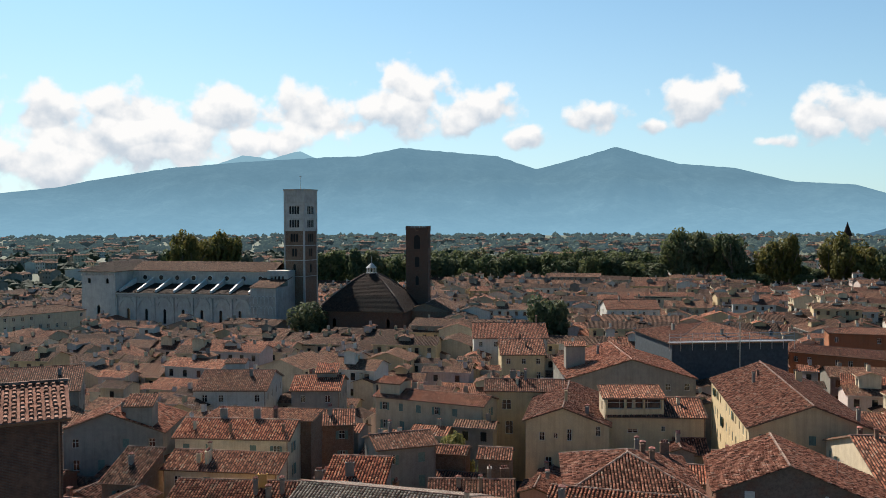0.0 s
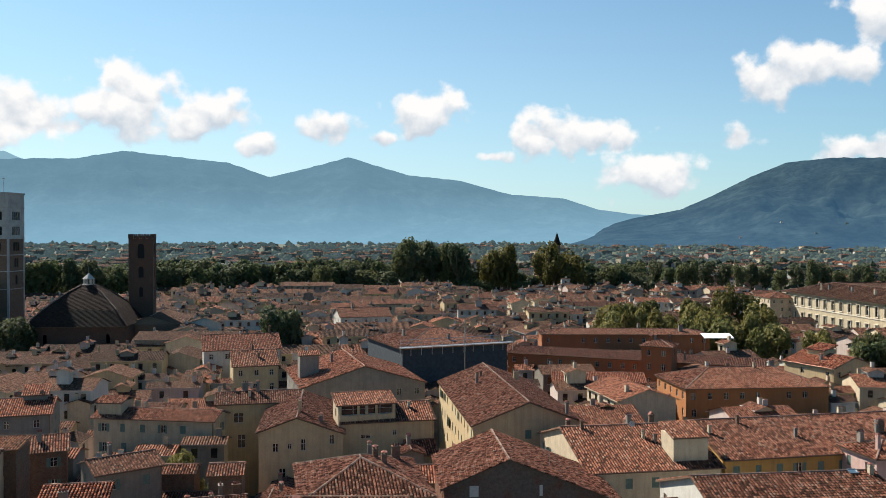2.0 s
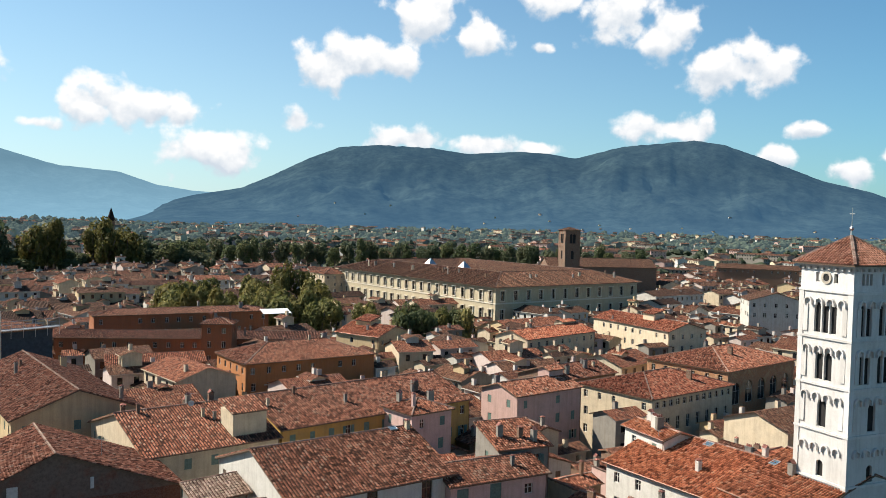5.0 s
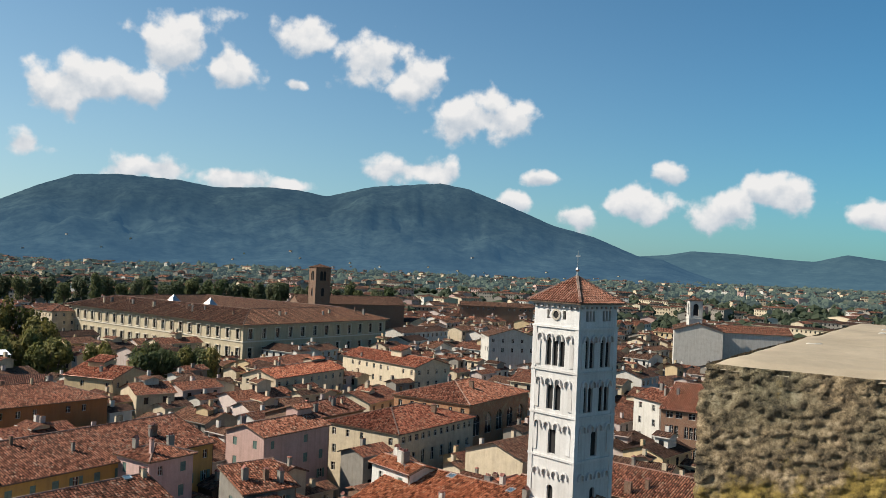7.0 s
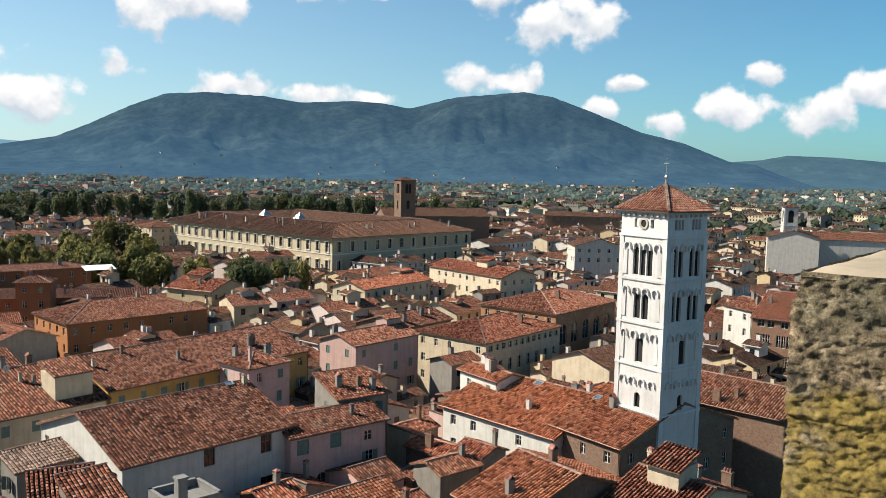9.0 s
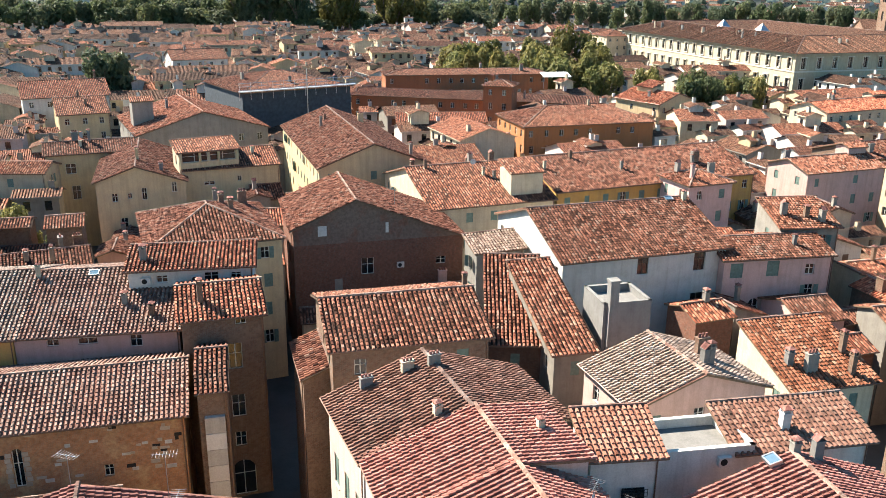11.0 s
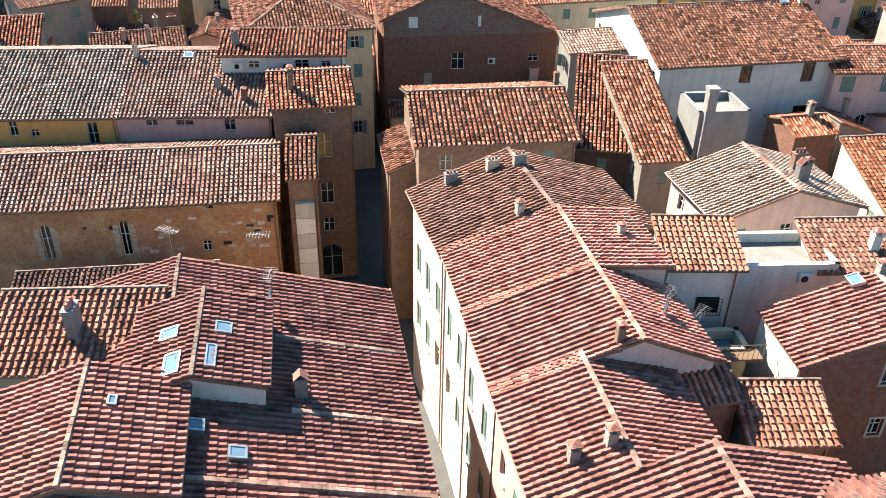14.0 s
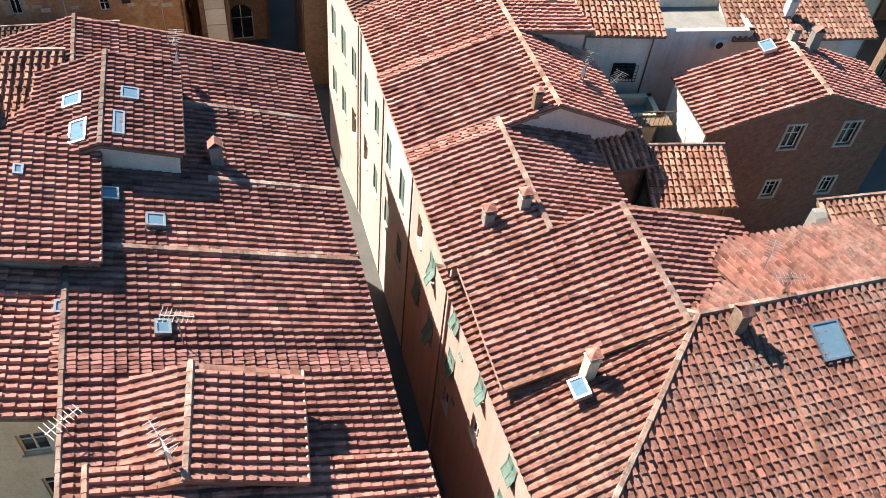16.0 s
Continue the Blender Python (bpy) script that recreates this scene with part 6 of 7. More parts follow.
house(14.6, 151.1, 13.7, 7.8, -5, 16.0, 0.32, 'g', 'yellow', seed=25, shutters='none', holes_front=[(2.8, 4.4, 12.6, 14.3), (3.4, 4.7, 8.3, 10.6), (8.5, 9.7, 12.6, 14.2), (8.5, 9.7, 8.3, 10.6)])
house(20.9, 139.3, 12.6, 22.0, -11, 15.0, 0.36, 'e', 'yellow', seed=26, rf=.45, shutters='none', holes_front=[(2.1, 2.9, 11.8, 13.1), (4.3, 4.9, 12.2, 13.0), (6.3, 7.0, 11.9, 13.7), (10.6, 11.3, 12.8, 14.3), (3, 4, 7.5, 9.3), (8, 9, 7.5, 9.3)])
house(33.2, 134.8, 14.5, 11.0, -5, 15.5, 0.32, 'g', 'yellow', seed=27, shutters='none', holes_front=[(2.8, 4.4, 12.8, 13.4), (7.9, 8.5, 13.1, 13.9), (10.4, 12.4, 9.2, 10.9), (3, 4.2, 8, 10)])
# dark casements added here in place of the loggia's shaded open inside
house(29.4, 132.6, 9.0, 5.0, -1, 18.2, 0.20, 's', 'cream', seed=28, chims=0, shutters='none', tile=TILE_OLD, holes_front=[(0.4, 4.3, 16.5, 17.95), (4.7, 8.6, 16.5, 17.95)], label='roof loggia with dark glass in its wide openings and a tile roof')
house(35.5, 170.3, 23.9, 24.0, -1, 16.0, 0.30, 'e', 'grey', seed=29, attic=True, tile=TILE_OLD)
house(17.3, 224.3, 18.7, 17.2, -1, 16.0, 0.32, 'g', 'white', seed=30)
house(18.6, 202.6, 10.1, 15.5, -1, 15.0, 0.32, 'g', 'yellow', seed=31)
house(-1.4, 149.1, 20.7, 6.3, -25, 14.5, 0.32, 'g', 'cream', seed=32, attic=True)
house(66.1, 301.0, 18.1, 16.3, -2, 15.5, 0.32, 'g', 'white', seed=33)
house(-151.3, 314.7, 31.0, 14.0, 49, 13.0, 0.3, 'h', 'cream', seed=86, shutters='none', rows=2, label='long cream house with a broad tile roof')
house(-49.1, 131.0, 14.5, 13.0, 3, 15.0, 0.36, 'e', 'grey', seed=34, rf=.45, attic=True)
house(-29.0, 121.5, 16.2, 9.0, -6, 15.5, 0.34, 'g', 'cream', seed=35)
house(-28.7, 111.0, 15.3, 4.0, -8, 13.3, 0.34, 's', 'cream', seed=36)
house(-26.7, 126.2, 15.8, 6.0, -7, 16.6, 0.06, 's', 'brick', seed=37, windows=False, tile=TILE_NEW, chims=1)
house(-10.4, 101.1, 6.9, 6.7, -8, 14.0, 0.34, 's', 'grey', seed=38)
house(-6.1, 117.3, 8.2, 7.0, 20, 15.0, 0.30, 'g', 'grey', seed=39)
house(-75.8, 156.1, 16.6, 9.2, 17, 15.0, 0.34, 's', 'grey', seed=40)
house(-39.9, 108.3, 4.6, 7.0, -9, 13.0, 0.36, 's', 'brick', seed=41)
house(-21.5, 97.6, 19.8, 3.7, -5, 13.5, 0.34, 's', 'ochre', seed=42)
house(-39.3, 163.7, 13.1, 14.9, -1, 14.5, 0.32, 'g', 'white', seed=43, attic=True)
house(-23.2, 158.8, 8.7, 10.8, -1, 15.0, 0.32, 'g', 'grey', seed=44, attic=True)
house(-17.7, 133.0, 7.0, 4.1, 5, 14.0, 0.34, 's', 'brick', seed=45)
house(146.8, 161.2, 14.1, 13.0, -83, 15.0, 0.32, 'g', 'yellow', seed=46, attic=True)
house(185.0, 134.6, 28.4, 11.0, -3, 14.5, 0.32, 'g', 'cream', seed=47, attic=True)
house(216.5, 122.3, 32.8, 13.0, -110, 16.0, 0.30, 'g', 'cream', seed=48, attic=True)
house(146.6, 80.4, 24.9, 17.0, -8, 14.0, 0.30, 'h', 'cream', seed=49, shutters='none', holes_front=[(1.0 + 2.0 * k, 2.1 + 2.0 * k, 12.0, 13.2) for k in range(12)] + [(1.2 + 3.0 * k, 2.3 + 3.0 * k, 7.6, 10.0) for k in range(8)])
house(173.5, 80.0, 26.6, 19.0, -6, 16.0, 0.30, 'h', 'stone', seed=50, shutters='none', label='ochre stone palace with a row of tall arched windows', holes_front=[(1.8 + 4.9 * k, 4.6 + 4.9 * k, 9.0, 13.4, True) for k in range(5)] + [(1.8 + 4.9 * k, 4.8 + 4.9 * k, 1.5, 6.4, True) for k in range(5)])
house(101.3, 46.9, 18.7, 19.5, -104, 14.0, 0.33, 'g', 'white', seed=51, tile=TILE_NEW, shutters='none')
house(101.6, 55.3, 8.2, 4.5, -112, 17.3, 0.30, 'g', 'white', seed=52, tile=TILE_NEW)
house(99.7, 32.8, 11.0, 21.0, -111, 15.0, 0.33, 'g', 'brick', seed=53, tile=TILE_NEW, shutters='none')
house(71.9, 32.7, 7.9, 15.7, -112, 15.0, 0.35, 'g', 'brick', seed=54, tile=TILE_NEW)
house(76.9, 22.0, 7.5, 13.0, -105, 15.0, 0.33, 'g', 'cream', seed=55, attic=True)
house(118.8, 23.9, 18.5, 14.2, -102, 15.0, 0.33, 'g', 'brick', seed=56, windows=False)
house(190.9, 38.9, 9.1, 10.0, -128, 17.0, 0.32, 'g', 'white', seed=57)
house(188.6, 28.8, 14.5, 24.9, -93, 17.0, 0.32, 'g', 'brickred', seed=58, shutters='none', holes_front=[(1.0 + 1.9 * k + 0.7 * (k // 2), 2.4 + 1.9 * k + 0.7 * (k // 2), 15.2, 16.5) for k in range(6)] + [(0.8 + 0.95 * k + 1.1 * (k // 3), 1.6 + 0.95 * k + 1.1 * (k // 3), z, z + 2.5, True) for k in range(9) for z in (11.3, 7.3, 3.2)])
house(119.4, 89.7, 15.6, 9.0, -8, 15.5, 0.32, 'g', 'pink', seed=59, attic=True)
house(143.0, 98.6, 17.2, 11.0, -6, 14.0, 0.32, 'g', 'brick', seed=60)
house(88.3, 87.2, 7.3, 7.0, -7, 17.0, 0.34, 'h', 'pink', seed=61)
house(24.5, 44.6, 8.2, 14.0, -96, 17.0, 0.33, 'g', 'palepink', seed=62, rf=.5, chims=0, tile=TILE_OLD, holes_front=[(1.2, 2.3, 11.2, 13.5), (3.7, 4.8, 11.2, 13.5), (6.2, 7.3, 11.2, 13.5), (1.2, 2.3, 6.4, 8.6), (3.7, 4.8, 6.4, 8.6), (6.2, 7.3, 6.4, 8.6)])
house(22.27, 37.1, 6.5, 11.5, -100, 17.0, 0.33, 'g', 'palepink', seed=63, rf=.62, ez2=18.85, chims=0, tile=TILE_RED, over=0.3, holes_front=[(1.0, 2.1, 11.2, 13.6), (3.9, 5.0, 11.2, 13.6), (1.0, 2.1, 6.4, 8.6), (3.9, 5.0, 6.4, 8.6)])
house(21.13, 30.7, 6.5, 11.5, -100, 17.0, 0.33, 'g', 'palepink', seed=62, rf=.62, ez2=17.35, chims=0, tile=TILE_RED, single=(0.5, 6.5, 0.3, 7), holes_front=[(0.5, 1.6, 11.2, 13.6), (3.6, 4.7, 11.2, 13.6), (0.5, 1.6, 6.4, 8.6), (3.6, 4.7, 6.4, 8.6)])
house(18.6, 24.2, 7.1, 9.0, -101, 17.0, 0.33, 'g', 'salmon', seed=64, rf=.47, chims=0, tile=TILE_RED, holes_front=[(1.2, 2.2, 12.4, 14.1), (3.8, 4.8, 12.4, 14.1), (1.6, 2.6, 8.2, 9.9), (4.4, 5.4, 8.2, 9.9), (5.9, 6.5, 15.0, 15.8)])
house(19.7, 16.7, 6.0, 13.0, -101, 17.0, 0.33, 'g', 'salmon', seed=65, rf=.535, chims=0, tile=TILE_RED, holes_front=[(0.9, 1.9, 12.4, 14.2), (3.6, 4.6, 9.0, 10.8), (0.8, 1.8, 8.4, 10.2), (4.0, 4.9, 12.8, 14.5)])
LONG_ROOF = house(2.33, 30.7, 21.85, 16.6, 79, 16.0, 0.30, 'g', 'ochre', seed=66, rf=.68, chims=0, tile=TILE_RED, single=(2, 11, 0.5, 8))
house(2.38, 17.04, 5.05, 11.29, 79, 16.0, 0.30, 's', 'ochre', seed=82, chims=0, tile=TILE_RED, over=0.38, windows=False)
house(1.71, 10.01, 9.1, 10.88, 79, 16.5, 0.30, 's', 'ochre', seed=67, chims=0, tile=TILE_RED)
house(-4.0, 28.7, 6.5, 7.5, 79, 19.9, 0.30, 'g', 'grey', seed=68, chims=0, z0=15, tile=TILE_RED, windows=False)
house(-5.6, 22.7, 6.4, 8.0, 76, 19.0, 0.30, 'g', 'cream', seed=69, chims=0, z0=0, tile=TILE_RED, rows=2, shutters='none', label='stained cream house wing over a small yard')
house(1.5, 33.8, 6.4, 6.0, 77, 19.5, 0.30, 'g', 'white', seed=70, chims=0, over=.25, z0=16.5, tile=TILE_RED, windows=False)
house(0.7, 16.5, 3.8, 6.8, 73, 18.6, 0.28, 'g', 'grey', seed=71, chims=0, z0=16, tile=TILE_RED, windows=False)
house(-4.1, 38.1, 7.6, 4.6, -18, 18.3, 0.30, 's', 'grey', seed=72, chims=1, z0=10, tile=TILE_OLD, windows=False)
house(17.34, 13.89, 10.05, 15.5, -10, 16.8, 0.33, 'g', 'salmon', seed=73, ez2=15.5, chims=0, hip_end=-1, tile=TILE_AGED, rows=3)
house(26.83, 10.41, 8.25, 11.95, -10, 16.8, 0.33, 'g', 'salmon', seed=85, rf=0.6485, chims=0, tile=TILE_AGED, windows=False)
# tall house at the left: the dark brick colour carries its shade
house(-24.3, 43.2, 8.5, 7.0, 26, 35.6, 0.30, 'g', 'darkbrick', seed=74, chims=0, tile=TILE_OLD, windows=False)
house(31.0, 34.9, 4.2, 3.8, -21, 18.0, 0.30, 's', 'white', seed=75, chims=0, z0=0, tile=TILE_NEW, windows=False)
house(36.6, 34.2, 6.5, 4.0, -18, 17.2, 0.10, 'f', 'white', seed=76, windows=False)
house(43.2, 32.3, 9.0, 4.0, -18, 16.8, 0.30, 's', 'white', seed=77, chims=1, z0=0, tile=TILE_OLD, windows=False)
house(29.6, 30.9, 4.4, 2.0, -18, 14.3, 0.10, 'f', 'cream', seed=78, chims=0, shutters='none', holes_front=[(1.6, 2.9, 11.2, 13.6, True)])
BRICK_WING = house(38.0, 26.3, 12.0, 4.8, -15.7, 16.0, 0.34, 'e', 'winebrick', seed=79, rf=.533, chims=0, tile=TILE_RED, over=0.3, shutters='none', holes_front=[(4.9, 5.9, 14.2, 15.9), (8.5, 9.5, 14.2, 15.9), (5.2, 6.0, 10.3, 11.6), (9.0, 9.8, 10.3, 11.6)])
house(34.6, 14.8, 5.0, 6.0, -14, 14.6, 0.34, 's', 'grey', seed=80, chims=0)
house(29.1, 23.9, 4.0, 3.2, -20, 14.5, 0.34, 's', 'brick', seed=81, chims=0, tile=TILE_NEW)
house(25.5, 26.0, 3.0, 1.8, -10, 15.8, 0.4, 's', 'brick', seed=84, chims=0, tile=TILE_NEW, windows=False, over=0.25)

# ---- the rest of the old town ----
def small_house(sh, x, y, L, D, yaw, ez, slope, rng, cols, foot=0.0):
    """One of the far houses of a crowd: walls with window recesses, a gabled roof with eaves, a chimney. Slots: roof tones 0 to 2, walls 3 on, glass last."""
    c, s = math.cos(yaw), math.sin(yaw)

    def w(u, v, z):
        return (x + u * c - v * s, y + u * s + v * c, z)
    l, d = L / 2, D / 2
    zr = ez + slope * d
    wm = 3 + rng.randrange(cols)
    rm = rng.randrange(3)
    o = 0.5
    q = [(-l, -d), (l, -d), (l, d), (-l, d)]
    for i in range(4):
        a, b = q[i], q[(i + 1) % 4]
        sh.face([w(*a, foot), w(*b, foot), w(*b, ez), w(*a, ez)], wm)
    for e in (-l, l):
        p = [w(e, -d, ez), w(e, d, ez), w(e, 0, zr)]
        sh.face(p if e > 0 else p[::-1], wm)
    k = rng.random() * 90
    for sg in (-1, 1):
        p = [w(-l - o, sg * (d + o), ez - slope * o), w(l + o, sg * (d + o), ez - slope * o), w(l + o, 0, zr), w(-l - o, 0, zr)]
        uv = [(k, 0), (k + L, 0), (k + L, d), (k, d)]
        sh.face(p if sg < 0 else p[::-1], rm, uv if sg < 0 else uv[::-1])
        lo = [(a, b, z - 0.2) for a, b, z in p]
        sh.face([lo[0], lo[1], p[1], p[0]], wm)
    n = max(1, int(L / 3.0))
    for i in range(2 * n):
        u = -l + L * (i % n + 0.5) / n
        for sg in (-1, 1):
            z = ez - 2.4 - 3.3 * (i // n)
            if z < foot + 0.3:
                continue
            p = [w(u - 0.5, sg * (d + 0.03), z), w(u + 0.5, sg * (d + 0.03), z), w(u + 0.5, sg * (d + 0.03), z + 1.5), w(u - 0.5, sg * (d + 0.03), z + 1.5)]
            sh.face(p if sg < 0 else p[::-1], 3 + cols)
    u, v = rng.uniform(-l + 1, l - 1), rng.uniform(-d + 1, d - 1)
    z = zr - slope * abs(v)
    for i in range(4):
        a, b = [(-0.4, -0.3), (0.4, -0.3), (0.4, 0.3), (-0.4, 0.3)][i], [(-0.4, -0.3), (0.4, -0.3), (0.4, 0.3), (-0.4, 0.3)][(i + 1) % 4]
        sh.face([w(u + a[0], v + a[1], z - 0.5), w(u + b[0], v + b[1], z - 0.5), w(u + b[0], v + b[1], z + 1.2), w(u + a[0], v + a[1], z + 1.2)], wm)
    sh.face([w(u - 0.4, v - 0.3, z + 1.2), w(u + 0.4, v - 0.3, z + 1.2), w(u + 0.4, v + 0.3, z + 1.2), w(u - 0.4, v + 0.3, z + 1.2)], rm)


CROWD = [FAR_RED_SHADED, FAR_OLD_SHADED, FAR_OLD_SHADED] + [WALLS[k] for k in ("cream", "white", "grey", "yellow", "palepink", "white", "cream")] + [GLASS]


def fill_town():
    rng = random.Random(21)
    turn = -13.0
    c, s = math.cos(radians(turn)), math.sin(radians(turn))
    far = Shape()
    for i in range(-31, 40):
        for j in range(0, 47):
            u, v = i * 13.0 + rng.uniform(-2.5, 2.5) + (5 if j % 2 else 0), 48 + j * 11.5 + rng.uniform(-2, 2)
            x, y = u * c - v * s, u * s + v * c
            d = math.hypot(x, y)
            a = math.degrees(math.atan2(-x, y))
            L, D = rng.uniform(8.0, 17), rng.uniform(7, 12)
            if d < 80 or d > 540 or a > 40 or a < -99 or math.hypot(x - 60, y - 190) > 440 or rng.random() < 0.06:
                continue
            if not free_spot(x, y, 6.0 if d < 230 else 4.5):
                continue
            tilt = turn + rng.choice((-8, -3, 0, 0, 3, 9)) + rng.uniform(-4, 4) + rng.choice((0, 0, 90))
            ez = rng.uniform(8.0, 15.0) if d < 200 else rng.uniform(7.0, 14.0)
            if d > 235 and a > 1.5:
                ez = rng.uniform(5.5, 9.0)
            if d < 145:
                ez = rng.uniform(7.0, 11.5)
                house(x, y, L * 0.8, D * 0.85, tilt, ez, 0.33, rng.choice("gggghe"), rng.choice(("cream", "grey", "yellow", "white", "pink", "grey", "grey", "pink", "brick", "cream")),
                      seed=i * 50 + j, shutters=rng.choice(("green", "brown", "none")), rows=2 if d < 110 else 1, attic=rng.random() < 0.6)
                continue
            single = d < 215 and -75 < a < 30
            FOOT.append((x, y, L / 2, D / 2, radians(tilt)))
            sh = Shape() if single else far
            small_house(sh, x, y, L, D, radians(tilt), ez, 0.33, rng, 7)
            if d > 240 and rng.random() < 0.14:      # a long range
                L, D = rng.uniform(22, 36), rng.uniform(9, 12)
                small_house(sh, x, y, L, D, radians(turn + rng.uniform(-5, 5)), ez + 0.6, 0.3, rng, 7)
            if rng.random() < 0.6:      # a raised attic or stair head
                small_house(sh, x + rng.uniform(-2, 2), y + rng.uniform(-1.5, 1.5), rng.uniform(2.6, 5), rng.uniform(2.2, 4), radians(tilt + 90), ez + rng.uniform(1.5, 3.4), 0.33, rng, 7, ez)
            if rng.random() < 0.5:      # a lower wing
                small_house(sh, x + rng.uniform(-4, 4), y - rng.uniform(3, 5), rng.uniform(4, 8), rng.uniform(3, 5), radians(tilt + rng.choice((0, 90))), ez - rng.uniform(1.5, 4), 0.33, rng, 7)
            if single:
                tagged(part("house", sh, CROWD), "old-town house with a worn brown tile roof and pale walls", "house", "houses of the old town")
    # low wings, sheds and back buildings in the gaps
    for i in range(-60, 75):
        for j in range(0, 60):
            u, v = i * 6.6 + rng.uniform(-1.5, 1.5), 66 + j * 6.0 + rng.uniform(-1.5, 1.5)
            x, y = u * c - v * s, u * s + v * c
            d = math.hypot(x, y)
            a = math.degrees(math.atan2(-x, y))
            if d < 84 or d > 330 or a > 32 or a < -88 or not free_spot(x, y, 1.9):
                continue
            L, D, ez = rng.uniform(4.0, 7.5), rng.uniform(3.5, 5.5), rng.uniform(7.5, 12.5)
            if d > 235 and a > 1.5:
                ez = rng.uniform(4.5, 8.0)
            tilt = turn + rng.uniform(-6, 6) + rng.choice((0, 0, 90))
            if d < 135:
                house(x, y, L, D, tilt, ez, 0.34, rng.choice("ggse"), rng.choice(("grey", "pink", "brick", "cream", "salmon", "winebrick")), seed=i * 70 + j,
                      windows=False, chims=rng.choice((0, 1, 1)), lod=1, over=0.3, label="low back building with a worn tile roof")
                continue
            FOOT.append((x, y, L / 2, D / 2, radians(tilt)))
            single = d < 152 and -75 < a < 30
            sh = Shape() if single else far
            small_house(sh, x, y, L, D, radians(tilt), ez, 0.34, rng, 7)
            if single:
                tagged(part("house", sh, CROWD), "low back building with a worn brown tile roof", "house", "houses of the old town")
    tagged(part("town_houses", far, CROWD), "crowd of far old-town houses with red-brown tile roofs", "houses", kind="stuff")


def lumpy(sh, x, y, z, r, h, rng, mi=0):
    """A far tree: an uneven many-sided crown."""
    n, m = 6, 4
    ring = []
    ph = rng.random() * 6
    for j in range(m):
        f = j / (m - 1)
        rr = math.sin(math.pi * (0.12 + 0.86 * f)) * r
        ring.append([(x + math.cos(ph + 2 * math.pi * k / n) * rr * rng.uniform(0.7, 1.25), y + math.sin(ph + 2 * math.pi * k / n) * rr * rng.uniform(0.7, 1.25),
                      z + h * f * rng.uniform(0.9, 1.1)) for k in range(n)])
    for j in range(m - 1):
        for k in range(n):
            t = (k + 1) % n
            sh.face([ring[j][k], ring[j][t], ring[j + 1][t], ring[j + 1][k]], mi)
    sh.face(ring[-1], mi)


def plain():
    rng = random.Random(33)
    hs, tr = Shape(), Shape()
    for i in range(1500):
        a = rng.uniform(36, -104)
        d = 600 * (3000 / 600) ** (rng.random() ** 0.8)
        x, y = math.sin(radians(-a)) * d, math.cos(radians(-a)) * d
        if math.hypot(x - 60, y - 190) < 455:
            continue
        big = rng.random() < 0.1
        L, D = (rng.uniform(25, 60), rng.uniform(14, 24)) if big else (rng.uniform(10, 20), rng.uniform(8, 12))
        small_house(hs, x, y, L, D, rng.uniform(0, 3.1), rng.uniform(6, 11), 0.14 if big else 0.3, rng, 7)
    tagged(part("suburb_houses", hs, [FAR_RED_SHADED, FAR_OLD_SHADED, FAR_OLD_SHADED] + [WALLS[k] for k in ("cream", "white", "grey", "grey", "pink", "grey", "cream")] + [GLASS]), "scattered pale suburban houses on the plain", "houses", kind="stuff")
    # woods past 1250 m glow faintly to stand for haze
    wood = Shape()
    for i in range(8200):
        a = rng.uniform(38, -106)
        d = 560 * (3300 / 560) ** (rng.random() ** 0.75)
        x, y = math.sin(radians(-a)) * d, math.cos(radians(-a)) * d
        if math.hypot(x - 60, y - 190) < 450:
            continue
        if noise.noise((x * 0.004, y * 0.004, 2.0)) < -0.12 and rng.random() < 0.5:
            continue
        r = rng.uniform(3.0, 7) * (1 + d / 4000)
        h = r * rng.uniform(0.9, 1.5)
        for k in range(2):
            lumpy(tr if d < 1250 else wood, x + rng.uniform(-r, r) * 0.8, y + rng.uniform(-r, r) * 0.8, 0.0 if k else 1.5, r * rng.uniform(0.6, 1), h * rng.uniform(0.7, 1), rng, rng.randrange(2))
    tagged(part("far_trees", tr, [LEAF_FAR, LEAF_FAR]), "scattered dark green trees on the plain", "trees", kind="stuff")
    tagged(part("backdrop_woods", wood, [PLAIN_HAZE_GLOW, PLAIN_HAZE_GLOW]), "blue-green woods at the plain's far end with an emitted haze glow", "woods", kind="stuff")


fill_town()
plain()

# ---- small things on the roofs ----
LIGHT_MESH, AERIAL_MESH = {}, []


def roof_light(x, y, z, down, slope, w, h):
    """A roof window lying on a slope; down: heading of the downhill way in degrees."""
    key = (w, h)
    if key not in LIGHT_MESH:
        sh = Shape()
        t, e = 0.09, 0.16
        sh.box(-h / 2, h / 2, -w / 2, -w / 2 + t, -0.1, e), sh.box(-h / 2, h / 2, w / 2 - t, w / 2, -0.1, e)
        sh.box(-h / 2, -h / 2 + t, -w / 2 + t, w / 2 - t, -0.1, e), sh.box(h / 2 - t, h / 2, -w / 2 + t, w / 2 - t, -0.1, e)
        g = Shape()
        g.face([(-h / 2 + t, -w / 2 + t, e - 0.04), (h / 2 - t, -w / 2 + t, e - 0.04), (h / 2 - t, w / 2 - t, e - 0.04), (-h / 2 + t, w / 2 - t, e - 0.04)])
        LIGHT_MESH[key] = (sh.mesh("light_frame", [METAL]), g.mesh("pane", [SKY_GLASS]))
    root = thing("skylight", pose(x, y, z + 0.06, 0, 0, down) @ pose(0, 0, 0, 0, math.degrees(math.atan(slope)), 0),
                 "small metal-framed skylight set in a tile roof", "skylight", "skylights")
    part("light_frame", LIGHT_MESH[key][0], None, root)
    part("pane", LIGHT_MESH[key][1], None, root)


